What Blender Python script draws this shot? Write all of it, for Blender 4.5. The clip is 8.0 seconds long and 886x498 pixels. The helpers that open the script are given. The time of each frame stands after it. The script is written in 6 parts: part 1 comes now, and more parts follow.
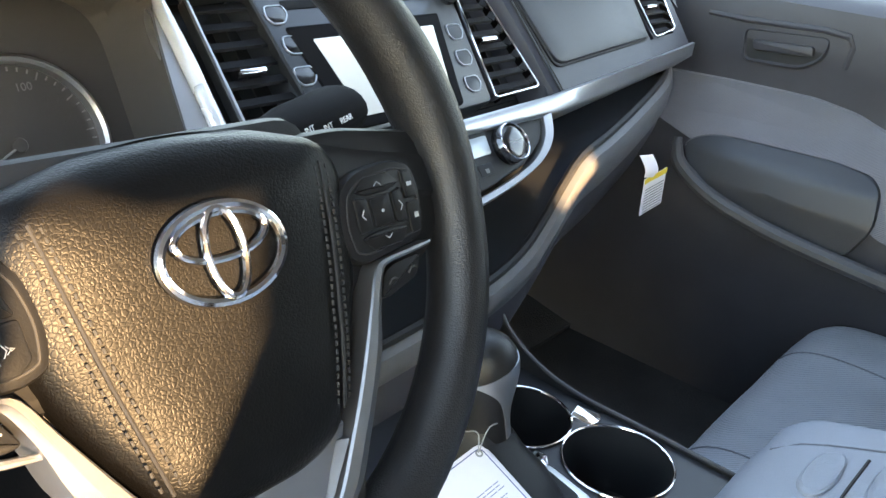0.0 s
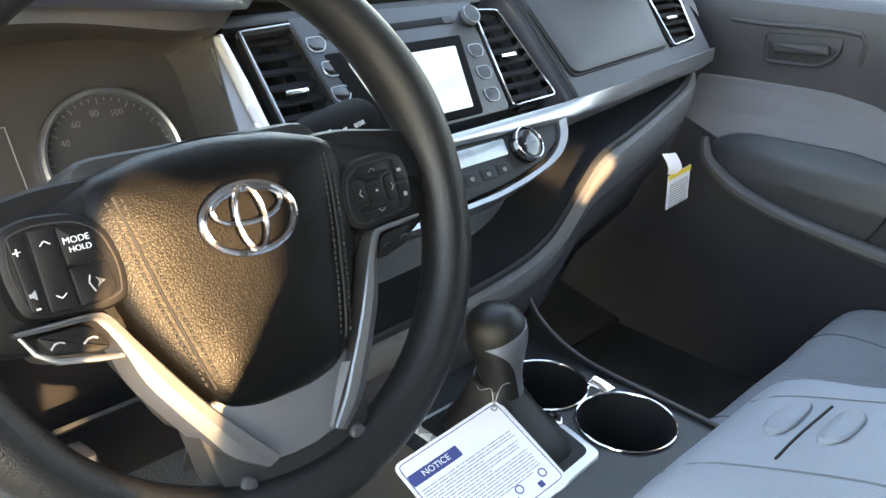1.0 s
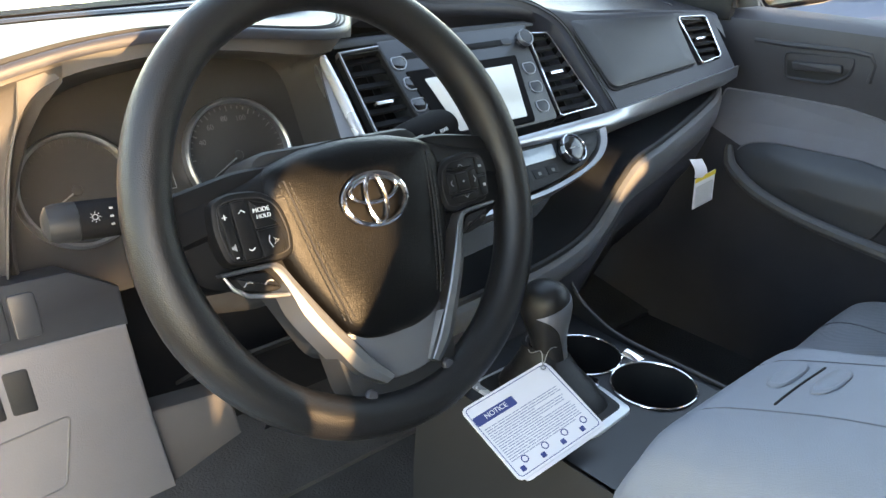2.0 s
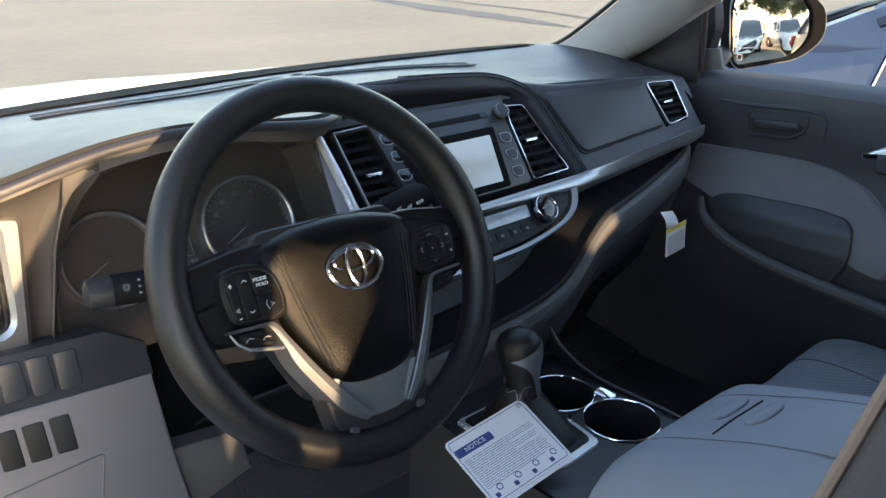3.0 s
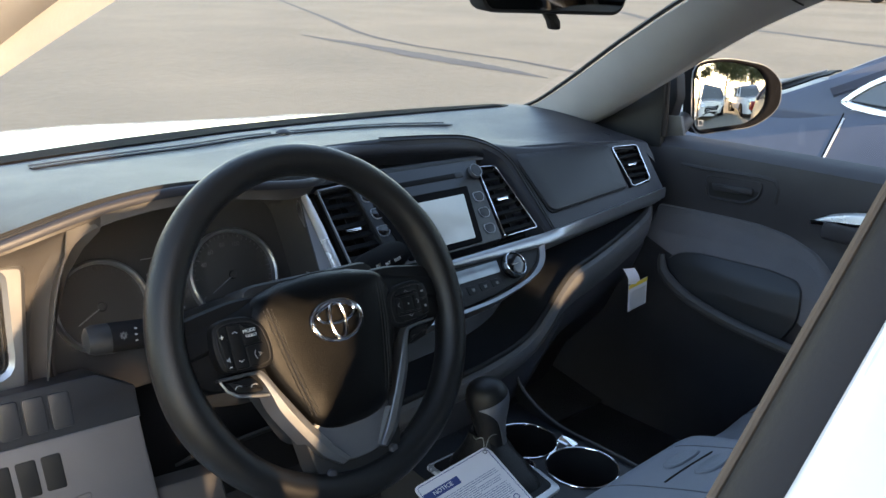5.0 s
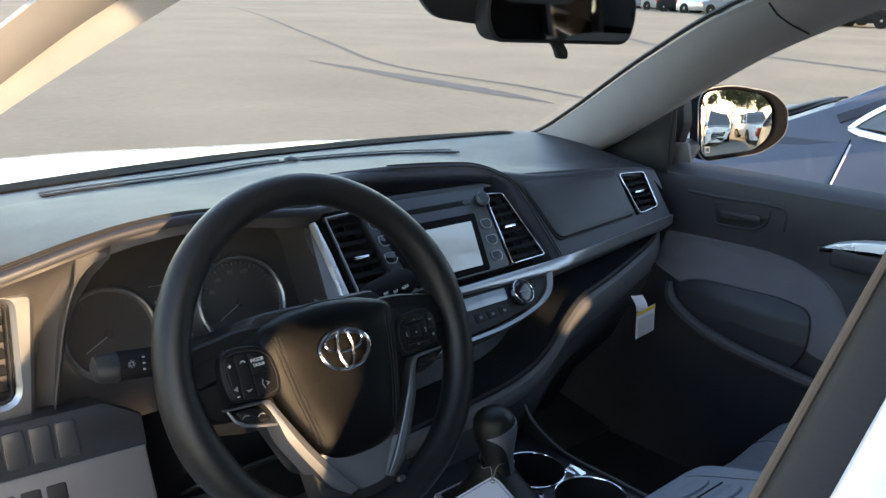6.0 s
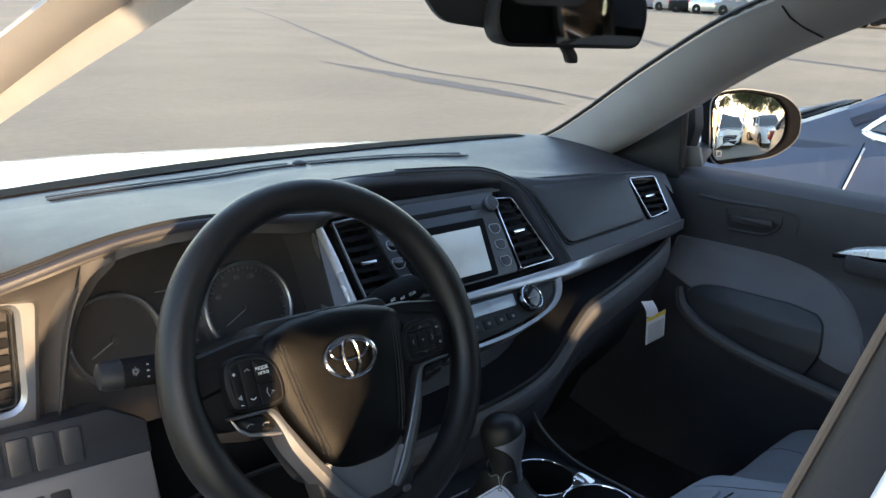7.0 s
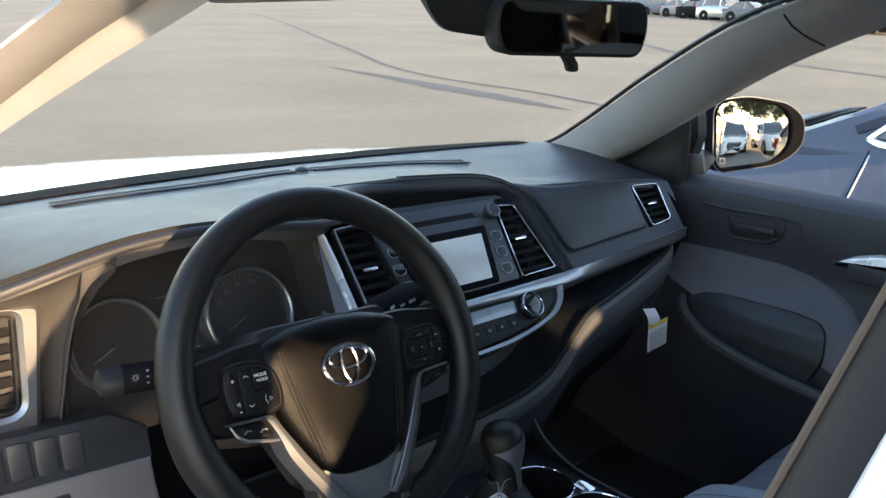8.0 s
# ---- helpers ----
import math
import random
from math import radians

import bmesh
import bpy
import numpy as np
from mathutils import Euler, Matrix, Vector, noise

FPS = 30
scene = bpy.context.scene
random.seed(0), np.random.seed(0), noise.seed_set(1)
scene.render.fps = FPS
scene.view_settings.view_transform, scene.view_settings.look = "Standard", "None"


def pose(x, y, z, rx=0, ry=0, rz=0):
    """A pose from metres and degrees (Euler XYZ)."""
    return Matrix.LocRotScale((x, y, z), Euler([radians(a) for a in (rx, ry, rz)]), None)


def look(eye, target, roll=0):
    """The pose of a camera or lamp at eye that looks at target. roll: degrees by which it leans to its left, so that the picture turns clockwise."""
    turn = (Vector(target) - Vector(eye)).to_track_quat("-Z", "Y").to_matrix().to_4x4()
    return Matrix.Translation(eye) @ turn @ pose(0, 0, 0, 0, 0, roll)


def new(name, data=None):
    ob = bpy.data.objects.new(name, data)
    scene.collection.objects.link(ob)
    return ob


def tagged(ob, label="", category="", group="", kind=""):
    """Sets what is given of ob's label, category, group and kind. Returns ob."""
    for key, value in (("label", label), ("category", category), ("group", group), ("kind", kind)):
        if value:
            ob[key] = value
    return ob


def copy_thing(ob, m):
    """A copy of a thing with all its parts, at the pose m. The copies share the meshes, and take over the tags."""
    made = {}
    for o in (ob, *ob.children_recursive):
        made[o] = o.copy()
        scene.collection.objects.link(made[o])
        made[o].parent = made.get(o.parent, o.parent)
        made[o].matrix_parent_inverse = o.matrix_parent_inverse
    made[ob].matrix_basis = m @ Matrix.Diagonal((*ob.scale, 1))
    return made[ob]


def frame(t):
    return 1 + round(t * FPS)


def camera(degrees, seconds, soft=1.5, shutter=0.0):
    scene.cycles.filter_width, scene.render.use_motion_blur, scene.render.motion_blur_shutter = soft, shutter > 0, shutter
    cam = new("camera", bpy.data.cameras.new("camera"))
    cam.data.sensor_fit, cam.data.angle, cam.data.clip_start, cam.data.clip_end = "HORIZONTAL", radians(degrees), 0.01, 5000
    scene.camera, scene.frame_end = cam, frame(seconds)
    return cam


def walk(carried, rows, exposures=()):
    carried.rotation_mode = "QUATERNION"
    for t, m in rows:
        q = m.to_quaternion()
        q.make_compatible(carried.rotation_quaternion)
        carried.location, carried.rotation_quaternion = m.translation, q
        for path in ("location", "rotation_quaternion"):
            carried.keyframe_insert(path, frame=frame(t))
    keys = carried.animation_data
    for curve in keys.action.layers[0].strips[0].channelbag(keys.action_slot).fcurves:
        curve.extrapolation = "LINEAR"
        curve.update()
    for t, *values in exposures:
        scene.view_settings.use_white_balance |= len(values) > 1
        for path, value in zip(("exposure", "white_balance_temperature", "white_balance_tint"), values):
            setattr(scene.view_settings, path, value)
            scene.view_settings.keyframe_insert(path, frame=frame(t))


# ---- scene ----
cam = camera(56.5, 8.0)
PATH = [
    (0, (-0.539, -0.553, 1.195), (0.872, 0.581, 0.345), 5.5),
    (0.5, (-0.557, -0.636, 1.21), (0.799, 0.577, 0.38), 3.2),
    (1, (-0.586, -0.686, 1.221), (0.69, 0.619, 0.402), 1.1),
    (1.5, (-0.646, -0.717, 1.24), (0.591, 0.618, 0.412), 0.8),
    (1.7, (-0.682, -0.741, 1.245), (0.559, 0.596, 0.424), 1.3),
    (2.8, (-0.766, -0.872, 1.332), (0.432, 0.55, 0.595), -0.3),
    (3, (-0.765, -0.897, 1.334), (0.448, 0.523, 0.619), -0.7),
    (3.5, (-0.794, -0.926, 1.362), (0.469, 0.476, 0.699), -0.1),
    (4, (-0.805, -0.936, 1.369), (0.467, 0.447, 0.685), 0.3),
    (5.5, (-0.809, -0.94, 1.377), (0.481, 0.474, 0.796), 1.7),
    (6, (-0.809, -0.937, 1.379), (0.478, 0.487, 0.815), 1.4),
    (6.5, (-0.801, -0.935, 1.383), (0.473, 0.501, 0.825), 1.1),
    (7, (-0.799, -0.931, 1.383), (0.469, 0.51, 0.82), 1.4),
    (7.5, (-0.796, -0.932, 1.382), (0.461, 0.517, 0.816), 1.4),
    (8, (-0.795, -0.938, 1.387), (0.463, 0.515, 0.836), 1.5),
]
walk(cam, [(t, look(eye, target, roll)) for t, eye, target, roll in PATH], [(0.0, 4.4, 8400, 15), (1.5, 4.3, 8600, 15), (3.0, 2.85, 7200, 15), (8.0, 2.5, 7000, 15)])

from mathutils.bvhtree import BVHTree

# ---- world and light ----
SUN_TO = Vector((-0.145, -0.96, 0.235)).normalized()
world = bpy.data.worlds.new("sky")
scene.world = world
world.use_nodes = True
wn = world.node_tree.nodes
sky = wn.new("ShaderNodeTexSky")
sky.sky_type = "NISHITA"
sky.sun_disc = False
sky.sun_elevation = math.asin(SUN_TO.z)
sky.sun_rotation = math.atan2(SUN_TO.x, SUN_TO.y)
sky.air_density, sky.dust_density, sky.ozone_density = 1.0, 0.5, 1.0
wn["Background"].inputs["Strength"].default_value = 0.15
world.node_tree.links.new(sky.outputs["Color"], wn["Background"].inputs["Color"])
sun = new("sun", bpy.data.lights.new("sun", "SUN"))
sun.data.energy, sun.data.angle, sun.data.color = 3.0, radians(0.6), (1.0, 0.72, 0.42)
sun.matrix_world = look(SUN_TO * 30, (0, 0, 0))


# ---- materials ----
def material(name, color, rough=0.5, metal=0.0, coat=0.0, grain=0.0, grain_size=0.002, spots=0.0, spot_size=0.08,
             rough_var=0.08, kind="noise", sheen=0.0, island=0.0, spec=0.5):
    """A surface with colour variation at two scales, uneven gloss and fine relief, in metres."""
    m = bpy.data.materials.new(name)
    m.use_nodes = True
    n, l = m.node_tree.nodes, m.node_tree.links
    b = n["Principled BSDF"]
    b.inputs["Metallic"].default_value = metal
    b.inputs["Coat Weight"].default_value = coat
    b.inputs["Coat Roughness"].default_value = 0.05
    b.inputs["Sheen Weight"].default_value = sheen
    b.inputs["Specular IOR Level"].default_value = spec
    pos = n.new("ShaderNodeNewGeometry")
    big = n.new("ShaderNodeTexNoise")
    big.inputs["Scale"].default_value = 1 / spot_size
    big.inputs["Detail"].default_value = 4
    l.new(pos.outputs["Position"], big.inputs["Vector"])
    ramp = n.new("ShaderNodeMapRange")
    ramp.inputs["From Min"].default_value, ramp.inputs["From Max"].default_value = 0.3, 0.7
    ramp.inputs["To Min"].default_value, ramp.inputs["To Max"].default_value = 1 - spots, 1 + spots
    l.new(big.outputs["Fac"], ramp.inputs["Value"])
    mul = n.new("ShaderNodeVectorMath")
    mul.operation = "SCALE"
    mul.inputs[0].default_value = color
    l.new(ramp.outputs["Result"], mul.inputs["Scale"])
    last = mul.outputs["Vector"]
    if island:
        info = n.new("ShaderNodeNewGeometry")
        rr = n.new("ShaderNodeMapRange")
        rr.inputs["To Min"].default_value, rr.inputs["To Max"].default_value = 1 - island, 1 + island
        l.new(info.outputs["Random Per Island"], rr.inputs["Value"])
        mm = n.new("ShaderNodeVectorMath")
        mm.operation = "SCALE"
        l.new(last, mm.inputs[0])
        l.new(rr.outputs["Result"], mm.inputs["Scale"])
        last = mm.outputs["Vector"]
    l.new(last, b.inputs["Base Color"])
    rv = n.new("ShaderNodeMapRange")
    rv.inputs["To Min"].default_value, rv.inputs["To Max"].default_value = max(0.02, rough - rough_var), min(1, rough + rough_var)
    l.new(big.outputs["Fac"], rv.inputs["Value"])
    l.new(rv.outputs["Result"], b.inputs["Roughness"])
    if grain:
        if kind == "leather":
            tex = n.new("ShaderNodeTexVoronoi")
            tex.feature = "DISTANCE_TO_EDGE"
            tex.inputs["Scale"].default_value = 0.8 / grain_size
            warp = n.new("ShaderNodeTexNoise")
            warp.inputs["Scale"].default_value = 0.5 / grain_size
            push = n.new("ShaderNodeVectorMath")
            push.operation = "MULTIPLY_ADD"
            push.inputs[1].default_value = (1.6 * grain_size,) * 3
            l.new(pos.outputs["Position"], warp.inputs["Vector"])
            l.new(warp.outputs["Color"], push.inputs[0])
            l.new(pos.outputs["Position"], push.inputs[2])
            l.new(push.outputs["Vector"], tex.inputs["Vector"])
            crease = n.new("ShaderNodeMapRange")
            crease.inputs["From Max"].default_value = 0.22
            l.new(tex.outputs["Distance"], crease.inputs["Value"])
            out = crease.outputs["Result"]
        elif kind == "weave":
            tex = n.new("ShaderNodeTexWave")
            tex.inputs["Scale"].default_value = 0.32 / grain_size
            tex.inputs["Distortion"].default_value = 1.5
            tex.bands_direction = "DIAGONAL"
            out = tex.outputs["Fac"]
        else:
            tex = n.new("ShaderNodeTexNoise")
            tex.inputs["Scale"].default_value = 1 / grain_size
            tex.inputs["Detail"].default_value = 3
            out = tex.outputs["Fac"]
        if kind != "leather":
            l.new(pos.outputs["Position"], tex.inputs["Vector"])
        bump = n.new("ShaderNodeBump")
        bump.inputs["Strength"].default_value = grain
        bump.inputs["Distance"].default_value = grain_size * 0.5
        l.new(out, bump.inputs["Height"])
        l.new(bump.outputs["Normal"], b.inputs["Normal"])
    return m


def glass(name, tint, gloss=0.06):
    """Thin pane: clear with a faint mirror."""
    m = bpy.data.materials.new(name)
    m.use_nodes = True
    n, l = m.node_tree.nodes, m.node_tree.links
    n.remove(n["Principled BSDF"])
    clear, shine, mix = (n.new(k) for k in ("ShaderNodeBsdfTransparent", "ShaderNodeBsdfGlossy", "ShaderNodeMixShader"))
    clear.inputs["Color"].default_value = (*tint, 1)
    shine.inputs["Roughness"].default_value = 0.01
    mix.inputs["Fac"].default_value = gloss
    l.new(clear.outputs["BSDF"], mix.inputs[1])
    l.new(shine.outputs["BSDF"], mix.inputs[2])
    l.new(mix.outputs["Shader"], n["Material Output"].inputs["Surface"])
    return m


SOFT_BLACK = material("soft_black_vinyl", (0.017, 0.020, 0.026), 0.48, grain=0.18, grain_size=0.0012, spots=0.10, kind="leather")
PAD_BLACK = material("padded_black_vinyl", (0.022, 0.0235, 0.032), 0.46, spec=0.38, grain=0.16, grain_size=0.0012, spots=0.10, kind="leather")
HARD_BLACK = material("hard_black_plastic", (0.014, 0.015, 0.017), 0.55, grain=0.25, grain_size=0.0012, spots=0.12, spec=0.28)
DEEP_BLACK = material("dark_cavity_plastic", (0.007, 0.007, 0.008), 0.6, grain=0.2, grain_size=0.002, spots=0.1, spec=0.15)
GLOSS_BLACK = material("gloss_black_plastic", (0.010, 0.010, 0.012), 0.16, coat=0.3, spots=0.1, rough_var=0.03)
PANEL_GREY = material("charcoal_panel_plastic", (0.022, 0.025, 0.031), 0.40, grain=0.15, grain_size=0.001, spots=0.06)
RIM_SKIN = material("wheel_rim_skin", (0.008, 0.0082, 0.0092), 0.36, spec=0.36, grain=0.22, grain_size=0.0014, spots=0.12, kind="leather")
HUB_SKIN = material("wheel_hub_leather", (0.0026, 0.0026, 0.0028), 0.39, spec=0.125, grain=0.16, grain_size=0.0016, spots=0.12, kind="leather")
SILVER = material("satin_silver_paint", (0.36, 0.37, 0.39), 0.36, metal=0.9, grain=0.08, grain_size=0.0008, spots=0.05)
PAD_PLASTIC = material("wheel_button_plastic", (0.006, 0.0062, 0.007), 0.48, grain=0.2, grain_size=0.0012, spots=0.12, spec=0.18)
SPOKE_SILVER = material("spoke_silver_paint", (0.19, 0.195, 0.205), 0.40, metal=0.9, grain=0.08, grain_size=0.0008, spots=0.05)
SILVER_DARK = material("dull_silver_paint", (0.14, 0.147, 0.16), 0.45, metal=0.5, grain=0.08, grain_size=0.0008, spots=0.06)
MATT_BLACK = material("matt_black_plastic", (0.008, 0.008, 0.009), 0.85, grain=0.2, grain_size=0.0012, spots=0.1, spec=0.06)
SLAT_BLACK = material("vent_slat_plastic", (0.006, 0.006, 0.007), 0.6, grain=0.1, grain_size=0.001, spots=0.1, spec=0.12)
# Lighter copy of the silver, with sky reflection put into its colour.
SILVER_SKYLIT = material("skylit_silver_trim", (0.72, 0.74, 0.77), 0.28, metal=0.5, spots=0.04)
DOOR_BLACK = material("door_black_plastic", (0.038, 0.038, 0.045), 0.5, grain=0.25, grain_size=0.0012, spots=0.12, spec=0.3)
CHROME = material("chrome", (0.85, 0.85, 0.87), 0.08, metal=1.0, spots=0.03, rough_var=0.03)
GREY_TRIM = material("light_grey_plastic", (0.130, 0.127, 0.134), 0.55, spec=0.3, grain=0.3, grain_size=0.0014, spots=0.06)
LEDGE_GREY = material("ledge_grey_vinyl", (0.085, 0.087, 0.093), 0.5, grain=0.15, grain_size=0.0012, spots=0.08, kind="leather")
MID_GREY = material("mid_grey_plastic", (0.085, 0.083, 0.084), 0.5, grain=0.3, grain_size=0.0014, spots=0.08)
END_GREY = material("dash_end_plastic", (0.056, 0.053, 0.053), 0.55, spec=0.3, grain=0.3, grain_size=0.0014, spots=0.08)
BEZEL_BLACK = material("mirror_bezel_plastic", (0.006, 0.006, 0.007), 0.95, spots=0.1, spec=0.02)
SEAT_GREY = material("grey_seat_vinyl", (0.205, 0.228, 0.272), 0.52, grain=0.35, grain_size=0.0018, spots=0.06, kind="leather")
SEAT_CLOTH = material("grey_seat_cloth", (0.19, 0.212, 0.25), 0.85, grain=0.6, grain_size=0.003, spots=0.08, kind="weave", sheen=0.2)
DOOR_CLOTH = material("grey_door_cloth", (0.122, 0.124, 0.142), 0.85, grain=0.4, grain_size=0.002, spots=0.08, kind="weave", sheen=0.2)
PILLAR_CLOTH = material("pale_pillar_cloth", (0.315, 0.325, 0.345), 0.85, grain=0.22, grain_size=0.0012, spots=0.05, kind="weave", sheen=0.1)
CARPET = material("black_carpet", (0.040, 0.039, 0.041), 0.95, grain=0.9, grain_size=0.004, spots=0.25)
SEAT_SEAM = material("seat_seam", (0.11, 0.118, 0.14), 0.8)
STITCH = material("dark_thread", (0.012, 0.012, 0.012), 0.8)
SEAM = material("seam_shadow_gap", (0.008, 0.008, 0.009), 0.8)
POCKET_GREY = material("pocket_edge_plastic", (0.047, 0.048, 0.053), 0.5, grain=0.3, grain_size=0.0014, spots=0.08)
RUBBER = material("door_seal_rubber", (0.020, 0.018, 0.020), 0.6, spec=0.25, grain=0.2, grain_size=0.002, spots=0.1)
SEAL_CLOTH = material("tan_seal_cloth", (0.11, 0.08, 0.06), 0.85, grain=0.4, grain_size=0.002, spots=0.1)
CREVICE = material("gauge_face", (0.040, 0.039, 0.039), 0.35, spots=0.05)
MARK_WHITE = material("printed_white", (0.72, 0.72, 0.70), 0.6)
MARK_DIM = material("unlit_dial_print", (0.04, 0.04, 0.04), 0.6)
MARK_FAINT = material("faint_dial_print", (0.14, 0.14, 0.14), 0.6)
HOOD_BLACK = material("dial_hood_plastic", (0.060, 0.057, 0.056), 0.5, spec=0.3, grain=0.25, grain_size=0.0012, spots=0.12)
MARK_GREY = material("printed_grey", (0.24, 0.25, 0.26), 0.6)
SCREEN = material("pale_screen", (0.66, 0.65, 0.60), 0.22, coat=0.5, spots=0.05, spot_size=0.05, rough_var=0.05)
LCD = material("grey_lcd", (0.34, 0.40, 0.44), 0.12, coat=0.6, spots=0.12, spot_size=0.03, rough_var=0.04)
PAPER = material("white_card", (0.78, 0.76, 0.80), 0.55, coat=0.15, spots=0.03)
PAPER_YELLOW = material("yellow_print", (0.75, 0.55, 0.05), 0.6)
PRINT_BLUE = material("navy_print", (0.03, 0.05, 0.20), 0.5)
PRINT_GREY = material("grey_blue_print", (0.28, 0.30, 0.40), 0.6)
WHITE_PAINT = material("white_car_paint", (0.80, 0.81, 0.82), 0.22, coat=0.9, spots=0.02, rough_var=0.03)
BLUE_PAINT = material("slate_blue_car_paint", (0.092, 0.108, 0.155), 0.40, metal=0.15, coat=0.08, spec=0.3, spots=0.05, rough_var=0.04)
MIRROR = material("mirror_glass", (0.58, 0.57, 0.56), 0.012, metal=1.0, rough_var=0.005)
# Low reflectance stands in for the dark cabin in this mirror.
RV_MIRROR = material("darkened_mirror_glass", (0.19, 0.185, 0.185), 0.03, metal=1.0, rough_var=0.005)
PANE = glass("clear_glass", (0.93, 0.95, 0.94), 0.02)
TINT_PANE = glass("tinted_glass", (0.45, 0.48, 0.50), 0.04)
DARK_PANE = glass("dark_tinted_glass", (0.05, 0.055, 0.06), 0.03)
CAR_GLASS = material("dark_car_glass", (0.13, 0.14, 0.15), 0.05, coat=0.6, rough_var=0.02)
TYRE = material("tyre_rubber", (0.020, 0.020, 0.020), 0.8, grain=0.3, grain_size=0.01, spots=0.15)
ALLOY = material("alloy_rim", (0.55, 0.56, 0.58), 0.3, metal=0.9, spots=0.05)
LAMP_GLASS = material("headlamp_lens", (0.75, 0.77, 0.80), 0.10, metal=0.4, coat=0.8)
RED_LENS = material("red_lens", (0.55, 0.04, 0.03), 0.2, coat=0.6)
BARK = material("bark", (0.12, 0.09, 0.065), 0.9, grain=0.8, grain_size=0.04, spots=0.3)
LEAF = material("leaf", (0.075, 0.085, 0.035), 0.6, spots=0.25, spot_size=0.6, island=0.4)
HEDGE_LEAF = material("hedge_leaf", (0.020, 0.026, 0.020), 0.8, spots=0.25, spot_size=0.6, island=0.4, spec=0.1)
STEEL = material("painted_steel", (0.25, 0.25, 0.25), 0.5, metal=0.3, spots=0.1)


def asphalt():
    m = material("worn_asphalt", (0.168, 0.155, 0.124), 0.9, grain=0.7, grain_size=0.03, spots=0.14, spot_size=3.0)
    n, l = m.node_tree.nodes, m.node_tree.links
    b = n["Principled BSDF"]
    src = b.inputs["Base Color"].links[0].from_socket
    geo = n.new("ShaderNodeNewGeometry")
    fine = n.new("ShaderNodeTexNoise")
    fine.inputs["Scale"].default_value, fine.inputs["Detail"].default_value = 9.0, 8
    l.new(geo.outputs["Position"], fine.inputs["Vector"])
    seal = n.new("ShaderNodeTexNoise")
    seal.inputs["Scale"].default_value, seal.inputs["Detail"].default_value = 0.12, 2
    l.new(geo.outputs["Position"], seal.inputs["Vector"])
    r1, r2, mm, both = n.new("ShaderNodeMapRange"), n.new("ShaderNodeMapRange"), n.new("ShaderNodeMath"), n.new("ShaderNodeVectorMath")
    r1.inputs["To Min"].default_value, r1.inputs["To Max"].default_value = 0.72, 1.28
    r2.inputs["To Min"].default_value, r2.inputs["To Max"].default_value = 0.82, 1.18
    l.new(fine.outputs["Fac"], r1.inputs["Value"])
    l.new(seal.outputs["Fac"], r2.inputs["Value"])
    mm.operation, both.operation = "MULTIPLY", "SCALE"
    l.new(r1.outputs["Result"], mm.inputs[0])
    l.new(r2.outputs["Result"], mm.inputs[1])
    l.new(src, both.inputs[0])
    l.new(mm.outputs["Value"], both.inputs["Scale"])
    l.new(both.outputs["Vector"], b.inputs["Base Color"])
    return m


ASPHALT = asphalt()


# ---- shape helpers ----
class Plane:
    """A working plane: centre, u to the right, v up, n towards the viewer."""

    def __init__(self, c, tilt=0.0, yaw=0.0, spin=0.0):
        self.c = Vector(c)
        n = Vector((math.sin(yaw) * math.cos(tilt), -math.cos(yaw) * math.cos(tilt), math.sin(tilt)))
        u = Vector((math.cos(yaw), math.sin(yaw), 0))
        v = n.cross(u)
        self.u = u * math.cos(spin) + v * math.sin(spin)
        self.v = v * math.cos(spin) - u * math.sin(spin)
        self.n = n

    def p(self, u, v, w=0.0):
        return self.c + self.u * u + self.v * v + self.n * w


def axes(c, u, v):
    """A working plane from a centre and two directions."""
    pl = Plane(c)
    pl.u, pl.n = Vector(u).normalized(), Vector(u).cross(Vector(v)).normalized()
    pl.v = pl.n.cross(pl.u)
    return pl


def smooth(bm, angle=35):
    for f in bm.faces:
        f.smooth = True
    lim = radians(angle)
    for e in bm.edges:
        if len(e.link_faces) == 2 and e.calc_face_angle(0) > lim:
            e.smooth = False


def part(name, bm, mat, parent=None, label="", angle=35):
    """Links a bmesh as one mesh object under a thing or a part."""
    bmesh.ops.recalc_face_normals(bm, faces=bm.faces)
    smooth(bm, angle)
    me = bpy.data.meshes.new(name)
    bm.to_mesh(me)
    bm.free()
    me.materials.append(mat)
    ob = new(name, me)
    ob.parent = parent
    if label:
        tagged(ob, label)
    return ob


def thing(name, label, category, group="", kind="", at=(0, 0, 0)):
    ob = new(name)
    ob.empty_display_size = 0.05
    ob.location = at
    return tagged(ob, label, category, group, kind)


def loft(rings, close=True, caps=True, bm=None):
    """Skin over rings of equal length. close: each ring is closed."""
    bm = bm or bmesh.new()
    vs = [[bm.verts.new(p) for p in r] for r in rings]
    k = len(vs[0])
    for a, b in zip(vs, vs[1:]):
        for i in range(k if close else k - 1):
            j = (i + 1) % k
            bm.faces.new((a[i], a[j], b[j], b[i]))
    if close and caps:
        bm.faces.new(vs[0][::-1])
        bm.faces.new(vs[-1])
    return bm


def sheet(rows, thick=0.0, out=None, bm=None):
    """An open surface over a grid of points, with a second skin thick metres along out."""
    bm = loft(rows, close=False, bm=bm)
    if thick:
        bmesh.ops.recalc_face_normals(bm, faces=bm.faces)
        bmesh.ops.solidify(bm, geom=bm.faces[:], thickness=thick)
    return bm


